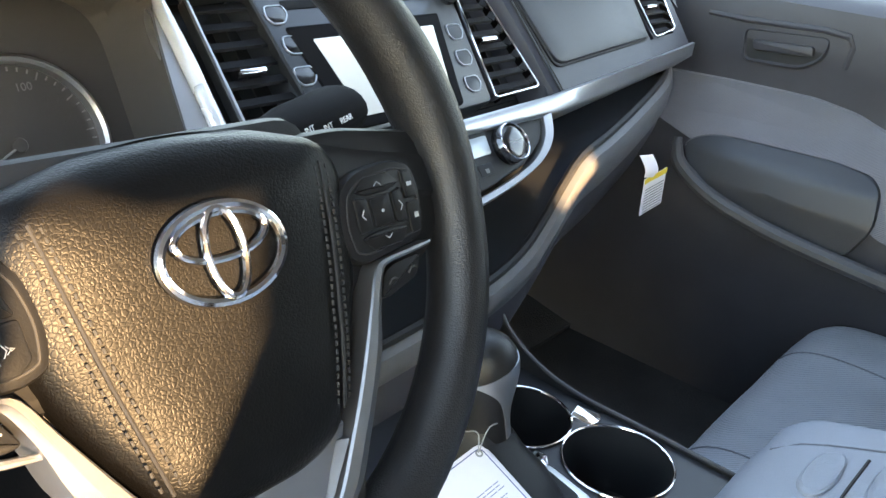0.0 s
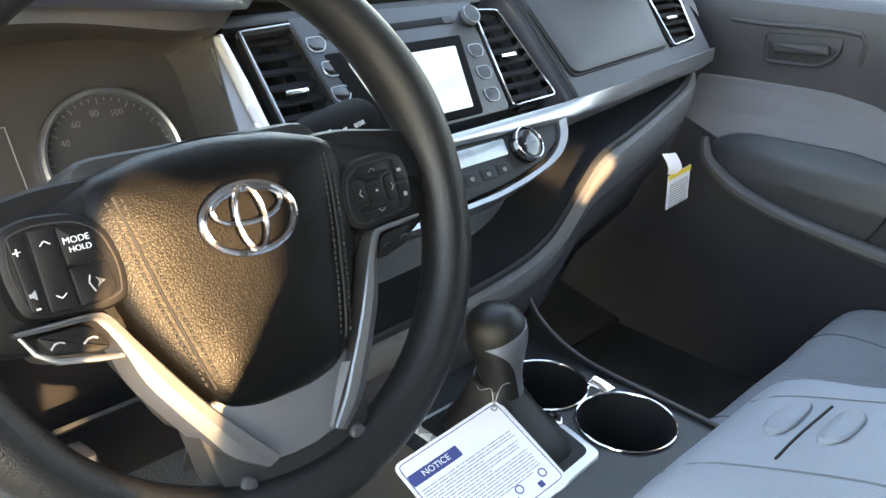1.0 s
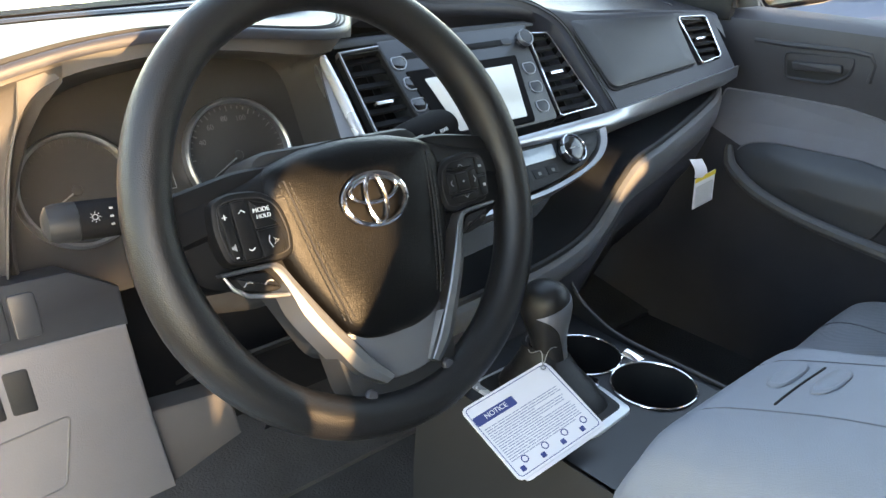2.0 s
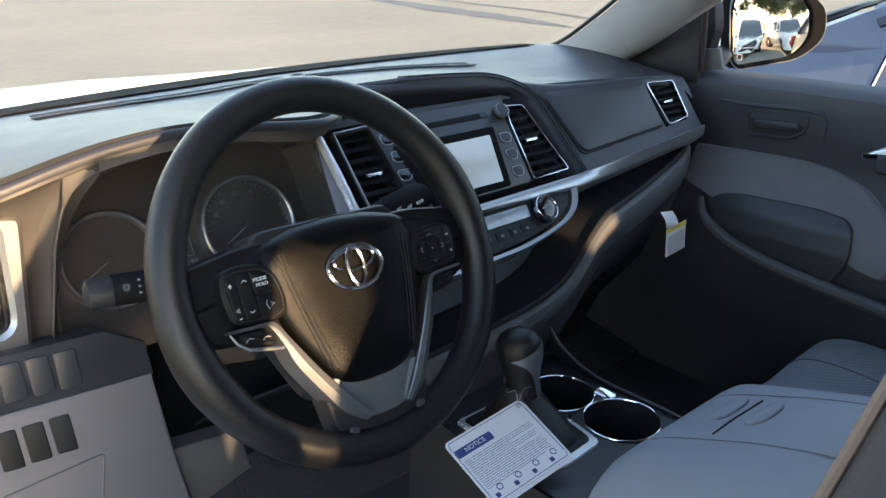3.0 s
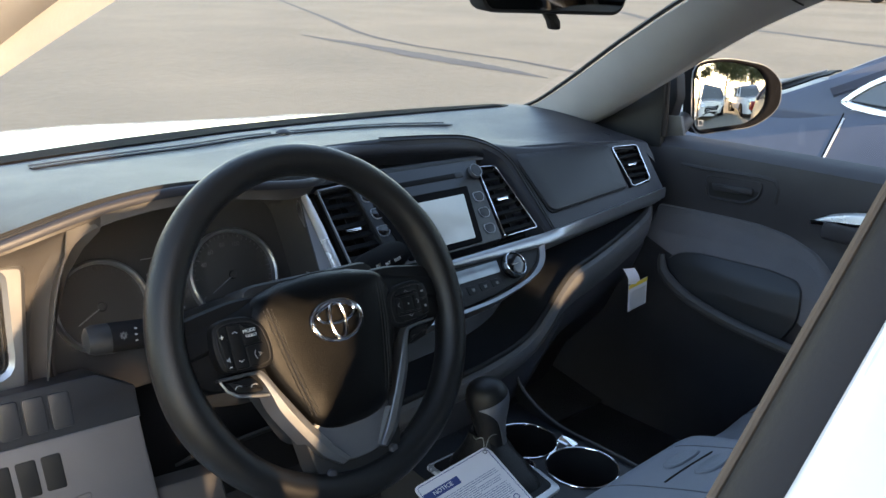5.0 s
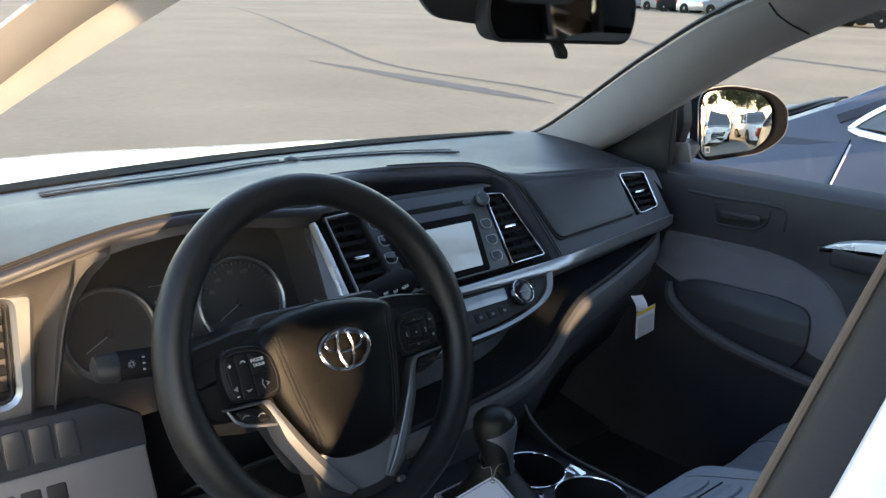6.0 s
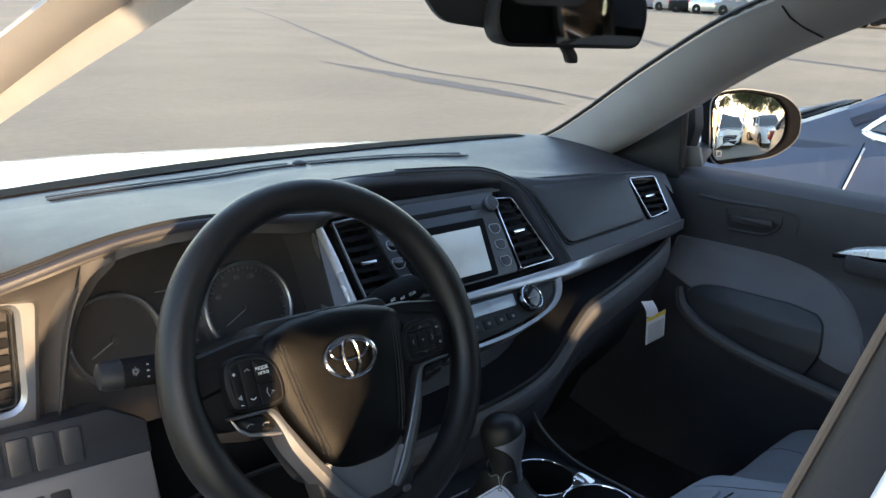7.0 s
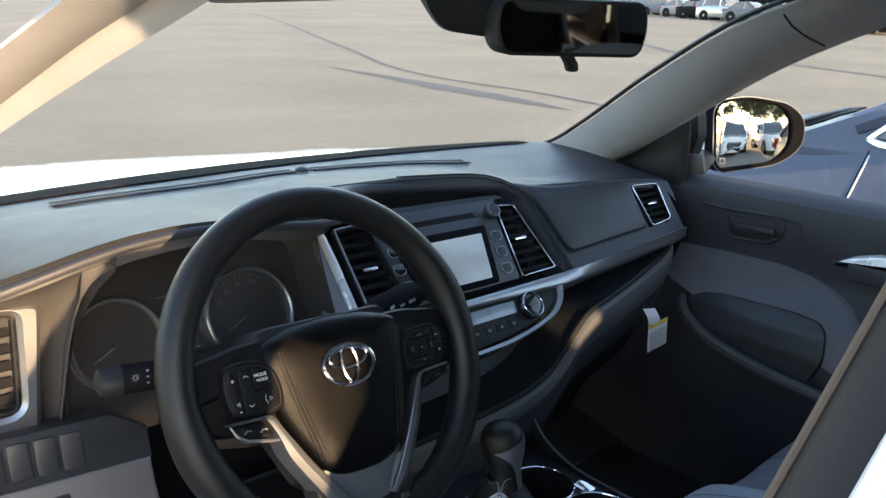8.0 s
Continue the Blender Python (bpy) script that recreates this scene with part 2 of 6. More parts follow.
def curve(points, n=8):
    """Catmull-Rom through control points, n steps a span."""
    p = [Vector(q) for q in points]
    p = [2 * p[0] - p[1]] + p + [2 * p[-1] - p[-2]]
    out = []
    for i in range(1, len(p) - 2):
        a, b, c, d = p[i - 1 : i + 3]
        for k in range(n):
            t = k / n
            out.append(0.5 * (2 * b + (c - a) * t + (2 * a - 5 * b + 4 * c - d) * t * t + (3 * b - a - 3 * c + d) * t ** 3))
    return out + [p[-2]]


def rounded(pts, r, n=4):
    """A 2D outline with its corners rounded; r is one radius or one a corner."""
    out, k = [], len(pts)
    for i, p in enumerate(pts):
        a, p, b = Vector(pts[i - 1]).to_2d(), Vector(p).to_2d(), Vector(pts[(i + 1) % k]).to_2d()
        rr = r[i] if isinstance(r, (list, tuple)) else r
        da, db = a - p, b - p
        cut = min(rr, da.length * 0.45, db.length * 0.45)
        p0, p1 = p + da.normalized() * cut, p + db.normalized() * cut
        for s in range(n + 1):
            t = s / n
            out.append(p0 * (1 - t) ** 2 + p * 2 * t * (1 - t) + p1 * t * t)
    return out


def inset(pts, d):
    """Outline moved inwards by d."""
    area = sum(a.x * b.y - b.x * a.y for a, b in zip(pts, pts[1:] + pts[:1]))
    sign = 1 if area > 0 else -1
    out = []
    for i, p in enumerate(pts):
        t = (pts[(i + 1) % len(pts)] - pts[i - 1])
        t = t.normalized() if t.length > 1e-9 else Vector((1, 0))
        out.append(p + Vector((-t.y, t.x)) * d * sign)
    return out


def slab(pl, pts, w0, w1, bevel=0.0, r=0.0, n=4, bm=None, crown=0.0):
    """An outline on a plane, from depth w0 to w1, with a rounded rim; crown swells its face."""
    o = rounded(pts, r, n) if r else [Vector(p).to_2d() for p in pts]
    rings = [[pl.p(q.x, q.y, w0) for q in o]]
    if bevel:
        rings.append([pl.p(q.x, q.y, w1 - bevel) for q in o])
        i1 = inset(o, bevel * 0.3)
        rings.append([pl.p(q.x, q.y, w1 - bevel * 0.3) for q in i1])
        i2 = inset(o, bevel)
        rings.append([pl.p(q.x, q.y, w1) for q in i2])
        last = i2
    else:
        rings.append([pl.p(q.x, q.y, w1) for q in o])
        last = o
    if crown:
        c = sum(last, Vector((0, 0))) / len(last)
        for f, h in ((0.75, 0.45), (0.45, 0.8), (0.15, 1.0)):
            rings.append([pl.p(*(c + (q - c) * f), w1 + crown * h) for q in last])
    return loft(rings, bm=bm)


def ring_slab(pl, outer, inner, w0, w1, bevel=0.002, bm=None):
    """A frame between two outlines of equal length."""
    o, i = [Vector(p).to_2d() for p in outer], [Vector(p).to_2d() for p in inner]
    o2, i2 = inset(o, bevel), inset(i, -bevel)
    f = lambda q, w: [pl.p(a.x, a.y, w) for a in q]
    return loft([f(o, w0), f(o, w1 - bevel), f(o2, w1), f(i2, w1), f(i, w1 - bevel), f(i, w0), f(o, w0)], caps=False, bm=bm)


def tube(path, radius, n=10, closed=False, bm=None, flat=1.0, up=None):
    """A round bar along a path; radius is one value or one a point."""
    path = [Vector(p) for p in path]
    k = len(path)
    rings, side = [], None
    for i, p in enumerate(path):
        a = path[i - 1] if i or closed else p
        b = path[(i + 1) % k] if i < k - 1 or closed else p
        t = (b - a).normalized()
        if side is None or up is not None:
            ref = Vector(up) if up is not None else (Vector((0, 0, 1)) if abs(t.z) < 0.9 else Vector((1, 0, 0)))
            side = t.cross(ref).normalized()
        else:
            side = (side - t * side.dot(t)).normalized()
        top = side.cross(t)
        r = radius[i] if isinstance(radius, (list, tuple)) else radius
        rings.append([p + side * math.cos(q) * r + top * math.sin(q) * r * flat for q in (2 * math.pi * j / n for j in range(n))])
    if closed:
        rings.append(rings[0])
        bm2 = loft(rings, caps=False, bm=bm)
        bmesh.ops.remove_doubles(bm2, verts=bm2.verts, dist=1e-6)
        return bm2
    return loft(rings, bm=bm)


def lathe(pl, profile, n=32, bm=None, sx=1.0, sy=1.0):
    """Profile of (radius, height) spun about a plane's normal."""
    rings = [[pl.p(r * sx * math.cos(a), r * sy * math.sin(a), h) for a in (2 * math.pi * i / n for i in range(n))] for r, h in profile]
    return loft(rings, bm=bm)


def circle2(cx, cy, rx, ry=None, n=32):
    ry = ry or rx
    return [Vector((cx + rx * math.cos(2 * math.pi * i / n), cy + ry * math.sin(2 * math.pi * i / n))) for i in range(n)]


def block(lo, hi, bevel=0.005, seg=2, bm=None):
    """A box with rounded edges."""
    b2 = bmesh.new()
    bmesh.ops.create_cube(b2, size=1)
    for v in b2.verts:
        v.co = Vector([(a + b) / 2 + c * (b - a) for a, b, c in zip(lo, hi, v.co)])
    if bevel:
        bmesh.ops.bevel(b2, geom=b2.edges[:], offset=bevel, segments=seg, affect="EDGES", profile=0.5)
    if bm is None:
        return b2
    me = bpy.data.meshes.new("tmp")
    b2.to_mesh(me)
    b2.free()
    bm.from_mesh(me)
    bpy.data.meshes.remove(me)
    return bm


def text(name, body, pl, u, v, size, mat, parent, w=0.001, align="CENTER"):
    """Raised lettering on a plane in the built-in font."""
    cu = bpy.data.curves.new(name, "FONT")
    cu.body, cu.size, cu.align_x, cu.align_y, cu.extrude = body, size, align, "CENTER", 0.0002
    tmp = bpy.data.objects.new("tmp", cu)
    me = bpy.data.meshes.new_from_object(tmp)
    bpy.data.objects.remove(tmp)
    m = Matrix((( pl.u.x, pl.v.x, pl.n.x, 0), (pl.u.y, pl.v.y, pl.n.y, 0), (pl.u.z, pl.v.z, pl.n.z, 0), (0, 0, 0, 1)))
    me.transform(Matrix.Translation(pl.p(u, v, w)) @ m)
    me.name = name
    me.materials.append(mat)
    ob = new(name, me)
    ob.parent = parent
    return ob


def lerp(xs, x):
    """Smooth interpolation in a short table of (x, value)."""
    if x <= xs[0][0]:
        return xs[0][1]
    for (a, va), (b, vb) in zip(xs, xs[1:]):
        if x <= b:
            t = (x - a) / (b - a)
            t = t * t * (3 - 2 * t)
            return va + (vb - va) * t
    return xs[-1][1]


# ---- working planes of the cabin ----
WHEEL = Plane((-0.356, -0.266, 1.029), radians(25.7), 0.015, -0.03)
STACK = Plane((0, -0.035, 1.0), math.atan(0.85))
GAUGE = Plane((-0.35, 0.05, 1.0), radians(25))
KNEE = Plane((-0.58, -0.09, 0.865), radians(14))

# ---- ground ----
def ground_z(x, y):
    """The car park rises gently ahead of the car and levels off far away."""
    return 0.0235 * max(0.0, min(0.72 * x + 0.69 * y, 220.0) - 10.0)


ground = bmesh.new()
steps = [-900, -500, -250, -120, -60, -30] + list(range(-20, 41, 2)) + list(range(45, 171, 5)) + [200, 240, 300, 450, 650, 900]
grid = [[ground.verts.new((x, y, ground_z(x, y))) for y in steps] for x in steps]
for ra, rb in zip(grid, grid[1:]):
    for k in range(len(steps) - 1):
        ground.faces.new((ra[k], rb[k], rb[k + 1], ra[k + 1]))
ground = tagged(part("ground", ground, ASPHALT), "worn sun-bleached grey asphalt of a car park", "ground", kind="structure")
TAR_AND_SHADOW = material("tar_and_painted_shadow", (0.066, 0.066, 0.070), 0.85, spots=0.2, spot_size=0.3)


def seam_strip(points, width, taper=False, n=10):
    """A dark strip on the ground along a curve, a tar line; taper narrows both ends to a point, for the painted shadow.
    """
    path = curve([(x, y, 0) for x, y in points], n)
    rows = []
    for i, c in enumerate(path):
        t = (path[min(i + 1, len(path) - 1)] - path[max(i - 1, 0)]).normalized()
        side = Vector((t.y, -t.x, 0)) * width / 2
        w = 0.80 + 0.30 * noise.noise(Vector((i * 1.3, 5, width)))
        if taper:
            w *= math.sin(math.pi * min(1, i / (len(path) - 1) * 0.96 + 0.02)) ** 0.8
        rows.append([Vector((q.x, q.y, ground_z(q.x, q.y) + 0.006)) for q in (c - side * w, c - side * w * 0.3, c + side * w * 0.3, c + side * w)])
    ob = part("asphalt_dark_strip", sheet(rows), TAR_AND_SHADOW)
    return tagged(ob, "dark strip on the asphalt, a tar line, painted shadow where tapered", "tar line", "tar lines", "structure")


seam_strip([(26.8, 51.2), (20.8, 36.7), (15.7, 25.4), (12.8, 18.9), (10.9, 14.8), (10.15, 12.3), (10.0, 10.6), (9.95, 9.1), (9.63, 7.4), (9.2, 5.6)], 0.19)
# Tapered strip paints a soft cast shadow on the asphalt.
seam_strip([(9.40, 14.9), (9.2, 12.1), (9.0, 10.3), (8.9, 8.8), (8.7, 7.2)], 0.68, True)
seam_strip([(30.0, 25.0), (24.3, 17.4), (21.4, 13.7), (20.9, 10.4), (20.2, 8.6), (19.5, 7.0), (18.6, 5.0)], 0.50)


# ---- dashboard ----
dash = thing("dashboard", "black padded dashboard with silver trim, stitched edges and vents", "dashboard")

LIP_Y = [(-0.68, -0.06), (-0.60, -0.078), (-0.29, -0.082), (-0.235, -0.078), (-0.205, -0.052), (-0.15, 0.045), (-0.10, 0.078), (0.0, 0.076), (0.16, 0.064), (0.26, 0.046), (0.30, 0.042), (0.556, 0.030), (0.64, 0.028)]
LIP_Z = [(-0.68, 1.098), (-0.628, 1.113), (-0.58, 1.126), (-0.526, 1.139), (-0.474, 1.147), (-0.41, 1.150), (-0.33, 1.142), (-0.28, 1.135), (-0.215, 1.130), (-0.15, 1.136), (0.0, 1.130), (0.16, 1.117), (0.26, 1.097), (0.30, 1.091), (0.556, 1.076), (0.64, 1.068)]


CREASE = [(-0.68, 0.25), (-0.45, 0.232), (-0.3, 0.222), (-0.2, 0.240), (-0.03, 0.236), (0.17, 0.18), (0.31, 0.10), (0.45, 0.04), (0.66, -0.02)]
STRIP = 0.085


def line(table, x):
    if x <= table[0][0]:
        return table[0][1]
    for (a, va), (b, vb) in zip(table, table[1:]):
        if x <= b:
            return va + (vb - va) * (x - a) / (b - a)
    return table[-1][1]


def lip(x):
    e = [-0.03, -0.015, 0, 0.015, 0.03]
    return sum(line(LIP_Y, x + d) for d in e) / 5, sum(line(LIP_Z, x + d) for d in e) / 5


def glass_foot(x):
    return 0.495 - 0.24 * (x - 0.02) ** 2


def dash_point(x, s):
    """s runs from the windscreen (0) to the rear lip (1)."""
    yl, zl = lip(x)
    yw = glass_foot(x)
    k = s ** 2.2 * (1.6 - 0.6 * s)
    y = yw + (yl - yw) * s
    step = max(0.0, min(1.0, (line(CREASE, x) - y) / 0.022 + 0.5))
    return Vector((x, y, 1.106 + (zl - 1.106) * k + 0.004 * math.sin(math.pi * s) + 0.005 * (step * step * (3 - 2 * step) - 1) * min(1, max(0, (y - yl) / 0.08))))


def dash_on(x, y, lift=0.0):
    yl, _ = lip(x)
    yw = glass_foot(x)
    p = dash_point(x, max(0, min(1, (y - yw) / (yl - yw))))
    return p + Vector((0, 0, lift))


rows = []
for i in range(67):
    x = -0.68 + i * 0.02
    yl, zl = lip(x)
    row = [dash_point(x, s / 44) for s in range(45)]
    zt = row[-1].z
    over = 1 - lerp([(0.20, 0.0), (0.26, 1.0)], x)
    lf = 0.30 if 0.505 < x < 0.625 else 1.0
    drv = 1 - lerp([(-0.24, 0.0), (-0.16, 1.0)], x)
    thin = lf * (1 - 0.55 * drv)
    row += [Vector((x, yl - 0.007 * thin, zt - 0.003 * thin)), Vector((x, yl - 0.011 * thin, zt - 0.010 * thin)), Vector((x, yl + (-0.011 + 0.002 * over - 0.010 * (1 - over)) * thin, zt - 0.022 * thin))]
    row += [Vector((x, yl + (0.055 * over - 0.031 * (1 - over)) * lf, zt - (0.030 + 0.010 * (1 - over)) * thin))]
    rows.append(row)
part("dash_top", sheet(rows, 0.003), PAD_BLACK, dash, "padded black vinyl top with a soft sheen", angle=75)

# twin seams that follow the rear edge of the driver's side and the arch over the radio
for d in (0.004, 0.012, 0.019):
    pts = []
    for i in range(44):
        x = -0.67 + i * 0.0115
        yl, zl = lip(x)
        pts.append(dash_on(x, yl + d, 0.0008))
    part("stitched_seam", tube(pts, 0.0011, 5), STITCH, dash, "dark stitched seam")

# dark strip along the foot of the windscreen
part("windscreen_strip", sheet([[dash_on(x, glass_foot(x) - 0.004, 0.002), dash_on(x, glass_foot(x) - 0.03, 0.003), dash_on(x, glass_foot(x) - STRIP * (1 - 0.35 * ((x + 0.1) / 0.6) ** 2), 0.003)] for x in [-0.66 + 0.05 * k for k in range(26)]], 0.001), MATT_BLACK, dash)
# demister slots along the windscreen, flat strips with their inner shade put into the colour
for xa, xb in ((-0.47, -0.062), (-0.028, 0.30)):
    y0 = lambda x: 0.315 - (x + 0.1) ** 2 * (0.33 if x > -0.1 else 0.19)
    for off, half, mat, nm, lift in ((0.0, 0.0075, DEEP_BLACK, "demister_slot", 0.0016), (0.013, 0.003, SOFT_BLACK, "slot_rim", 0.003), (-0.012, 0.003, SOFT_BLACK, "slot_rim", 0.003)):
        grid = []
        for i in range(31):
            x = xa + (xb - xa) * i / 30
            y = y0(x) + off
            grid.append([dash_on(x, y - half, lift), dash_on(x, y, lift + (0.0015 if mat is SOFT_BLACK else 0)), dash_on(x, y + half, lift)])
        part(nm, sheet(grid, 0.001), mat, dash)
part("light_sensor", lathe(axes(dash_on(-0.045, 0.314, 0.002), (1, 0, 0), (0, 1, 0)), [(0.013, 0), (0.013, 0.003), (0.009, 0.006), (0.003, 0.0075)], 18), SOFT_BLACK, dash)

# padded arch round the radio and vents
arch_uv = [(-0.30, 0.176), (-0.165, 0.176), (-0.02, 0.170), (0.11, 0.160), (0.165, 0.150), (0.205, 0.130), (0.230, 0.100), (0.240, 0.04), (0.247, -0.02), (0.250, -0.05)]
arch = [Vector((q.x, q.y)) for q in curve([(*a, 0) for a in arch_uv], 6)]
rows = []
for i, q in enumerate(arch):
    t = (arch[min(i + 1, len(arch) - 1)] - arch[max(i - 1, 0)]).normalized()
    inn = Vector((t.y, -t.x))
    grow = max(0.0, min(1.0, (i - 2) / 12)) ** 0.7
    rows.append([STACK.p(*(q + inn * d * grow), w) for d, w in ((-0.012, -0.012 + 0.008 * grow), (-0.006, -0.012 + 0.017 * grow), (0.001, -0.012 + 0.019 * grow), (0.009, -0.012 + 0.015 * grow), (0.013, -0.012 + 0.006 * grow), (0.024, -0.014 - 0.026 * grow))])
part("radio_arch", sheet(rows[3:], 0.002), PAD_BLACK, dash, "padded arch over the radio")
for d in (0.002, -0.005):
    pts = []
    for i, q in enumerate(arch):
        t = (arch[min(i + 1, len(arch) - 1)] - arch[max(i - 1, 0)]).normalized()
        inn = Vector((t.y, -t.x))
        pts.append(STACK.p(*(q + inn * d), 0.0078 - abs(d) * 0.25))
    part("stitched_seam", tube(pts[12:], 0.001, 5), STITCH, dash)

# recessed backing behind radio and vents
part("stack_backing", slab(STACK, [(-0.178, 0.15), (0.20, 0.15), (0.24, -0.05), (-0.182, -0.06)], -0.055, -0.035), DEEP_BLACK, dash)
part("radio_shelf", slab(STACK, [(-0.17, 0.134), (0.175, 0.128), (0.19, 0.116), (-0.17, 0.119)], -0.045, -0.010, 0.004), SOFT_BLACK, dash)

# radio
radio = part("radio", slab(STACK, [(-0.105, 0.118), (0.165, 0.115), (0.150, 0.09), (0.138, -0.033), (-0.095, -0.036)], -0.035, 0.001, 0.004, r=0.008), PANEL_GREY, dash, "charcoal radio panel with a pale screen")
part("disc_slot", slab(STACK, [(-0.075, 0.096), (0.112, 0.096), (0.112, 0.087), (-0.075, 0.087)], -0.004, 0.0018, 0.0005, r=0.002), DEEP_BLACK, radio)
part("eject_button", slab(STACK, [(0.098, 0.097), (0.117, 0.097), (0.117, 0.087), (0.098, 0.087)], 0.0, 0.003, 0.001, r=0.003), PANEL_GREY, radio)
part("screen_bezel", slab(STACK, [(-0.082, 0.071), (0.113, 0.070), (0.091, -0.030), (-0.062, -0.031)], -0.002, 0.004, 0.003, r=0.004), MATT_BLACK, radio)
part("screen", slab(STACK, [(-0.060, 0.056), (0.096, 0.056), (0.078, -0.021), (-0.043, -0.021)], 0.002, 0.0048, 0.0004, r=0.002), SCREEN, radio, "pale grey switched-off screen")
knob = lathe(Plane(STACK.p(0.139, 0.090, 0), math.atan(0.85)), [(0.0125, -0.004), (0.0125, 0.003), (0.011, 0.010), (0.010, 0.0125), (0.004, 0.0128)], 24)
part("volume_knob", knob, PANEL_GREY, radio)
part("knob_ring", ring_slab(STACK, circle2(0.139, 0.090, 0.0122), circle2(0.139, 0.090, 0.0110), 0.006, 0.0126, 0.0004), SILVER, radio)
for bu, bv in ((0.127, 0.047), (0.123, 0.018), (0.118, -0.011), (-0.085, 0.083), (-0.080, 0.054), (-0.083, 0.025), (-0.080, -0.004)):
    s = 1 if bu > 0 else -1
    o = [(bu - 0.010, bv + 0.009), (bu + 0.010, bv + 0.009), (bu + 0.013, bv), (bu + 0.006, bv - 0.009), (bu - 0.007, bv - 0.009), (bu - 0.012, bv - 0.002)]
    ro = rounded(o, 0.004)
    part("button", slab(STACK, o, -0.001, 0.0022, 0.0008, r=0.004), PANEL_GREY if s > 0 else GLOSS_BLACK, radio)
    part("button_rim", ring_slab(STACK, ro, inset(ro, 0.0013), 0.0005, 0.0028, 0.0003), SILVER, radio)


def louvre(pl, outline, parent, frame_mat, slats=7, tab=True, rim=0.004, r=0.006, lean=0.5, depth=0.03, mid=True):
    """An air vent: rim, dark box, slats and a small chrome tab."""
    o = rounded(outline, r)
    vent = part("air_vent", ring_slab(pl, o, inset(o, rim), -0.006, 0.005, rim * 0.35), frame_mat, parent, "air vent with black slats")
    i = inset(o, rim)
    part("vent_box", slab(pl, [tuple(q) for q in i], -depth - 0.004, -depth), DEEP_BLACK, vent)
    lo, hi = min(q.y for q in i), max(q.y for q in i)

    def span(y):
        xs = []
        for a, b in zip(i, i[1:] + i[:1]):
            if (a.y - y) * (b.y - y) < 0:
                xs.append(a.x + (b.x - a.x) * (y - a.y) / (b.y - a.y))
        return (min(xs), max(xs)) if len(xs) > 1 else None

    for k in range(slats):
        y = lo + (hi - lo) * (k + 0.55) / slats
        s = span(y)
        if not s:
            continue
        a, b = s[0] + 0.0008, s[1] - 0.0008
        h = (hi - lo) / slats * 0.15
        rr = []
        for x in (a, b):
            rr.append([pl.p(x, y + h + lean * 0.006, -0.006), pl.p(x, y - h + lean * 0.001, -0.0015), pl.p(x, y - h - 0.0015, -0.003), pl.p(x, y + h - 0.002 + 0.004 * lean, -0.0155)])
        part("slat", loft(rr), SLAT_BLACK, vent)
    ym = (lo + hi) / 2
    s = span(ym)
    if tab and s:
        xm = (s[0] + s[1]) / 2
        part("slider_tab", slab(pl, [(xm - 0.013, ym + 0.003), (xm + 0.013, ym + 0.003), (xm + 0.013, ym - 0.0015), (xm - 0.013, ym - 0.0015)], -0.004, 0.003, 0.0012, r=0.001), CHROME, vent)
    if mid and s:
        part("divider", slab(pl, [(s[0] + (s[1] - s[0]) * 0.52, hi - 0.002), (s[0] + (s[1] - s[0]) * 0.52 + 0.0015, hi - 0.002), (s[0] + (s[1] - s[0]) * 0.52 + 0.0015, lo + 0.002), (s[0] + (s[1] - s[0]) * 0.52, lo + 0.002)], -depth, -0.012), HARD_BLACK, vent)
    return vent


louvre(STACK, [(0.152, 0.100), (0.194, 0.096), (0.221, -0.030), (0.139, -0.032)], dash, CHROME, 8, rim=0.0024)
louvre(STACK, [(-0.168, 0.104), (-0.104, 0.107), (-0.088, -0.036), (-0.166, -0.036)], dash, HARD_BLACK, 8)
part("vent_trim", slab(STACK, [(-0.168, 0.1055), (-0.108, 0.108), (-0.108, 0.106), (-0.167, 0.1035)], -0.002, 0.0075, 0.0005), SILVER, dash)
part("vent_trim", slab(STACK, [(-0.1675, 0.105), (-0.1655, 0.105), (-0.1625, -0.036), (-0.1655, -0.036)], -0.002, 0.0075, 0.0005), SILVER, dash)
# brushed silver pillar between dials and radio, in two facets, the round one paled for its sky reflection
part("silver_pillar", tube([STACK.p(-0.189, 0.104, 0.003), STACK.p(-0.187, 0.05, 0.004), STACK.p(-0.185, -0.045, 0.003)], [0.006, 0.007, 0.007], 12, flat=0.8), SILVER_SKYLIT, dash, "satin silver upright trim")
part("silver_pillar", slab(STACK, [(-0.200, 0.098), (-0.192, 0.102), (-0.188, -0.047), (-0.216, -0.047)], -0.035, 0.002, 0.002), SILVER, dash)

# face of the passenger side, its padded panel, and the end vent
part("passenger_face", slab(STACK, [(0.236, 0.130), (0.42, 0.118), (0.513, 0.108), (0.513, -0.026), (0.236, -0.046)], -0.05, -0.002), PAD_BLACK, dash)
part("passenger_face", slab(STACK, [(0.513, 0.108), (0.60, 0.100), (0.625, 0.090), (0.600, 0.085), (0.513, 0.091)], -0.05, -0.002), PAD_BLACK, dash)
part("passenger_face", slab(STACK, [(0.600, 0.085), (0.625, 0.090), (0.615, -0.015), (0.584, 0.005)], -0.05, -0.002), PAD_BLACK, dash)
part("passenger_face", slab(STACK, [(0.513, 0.001), (0.584, 0.005), (0.615, -0.015), (0.56, -0.022), (0.513, -0.026)], -0.05, -0.002), PAD_BLACK, dash)
pad_o = [(0.250, 0.112), (0.515, 0.096), (0.504, 0.004), (0.274, -0.009)]
part("padded_panel", slab(STACK, pad_o, -0.01, 0.0035, 0.0035, r=[0.012, 0.008, 0.008, 0.02], crown=0.002), SOFT_BLACK, dash, "padded black storage lid")
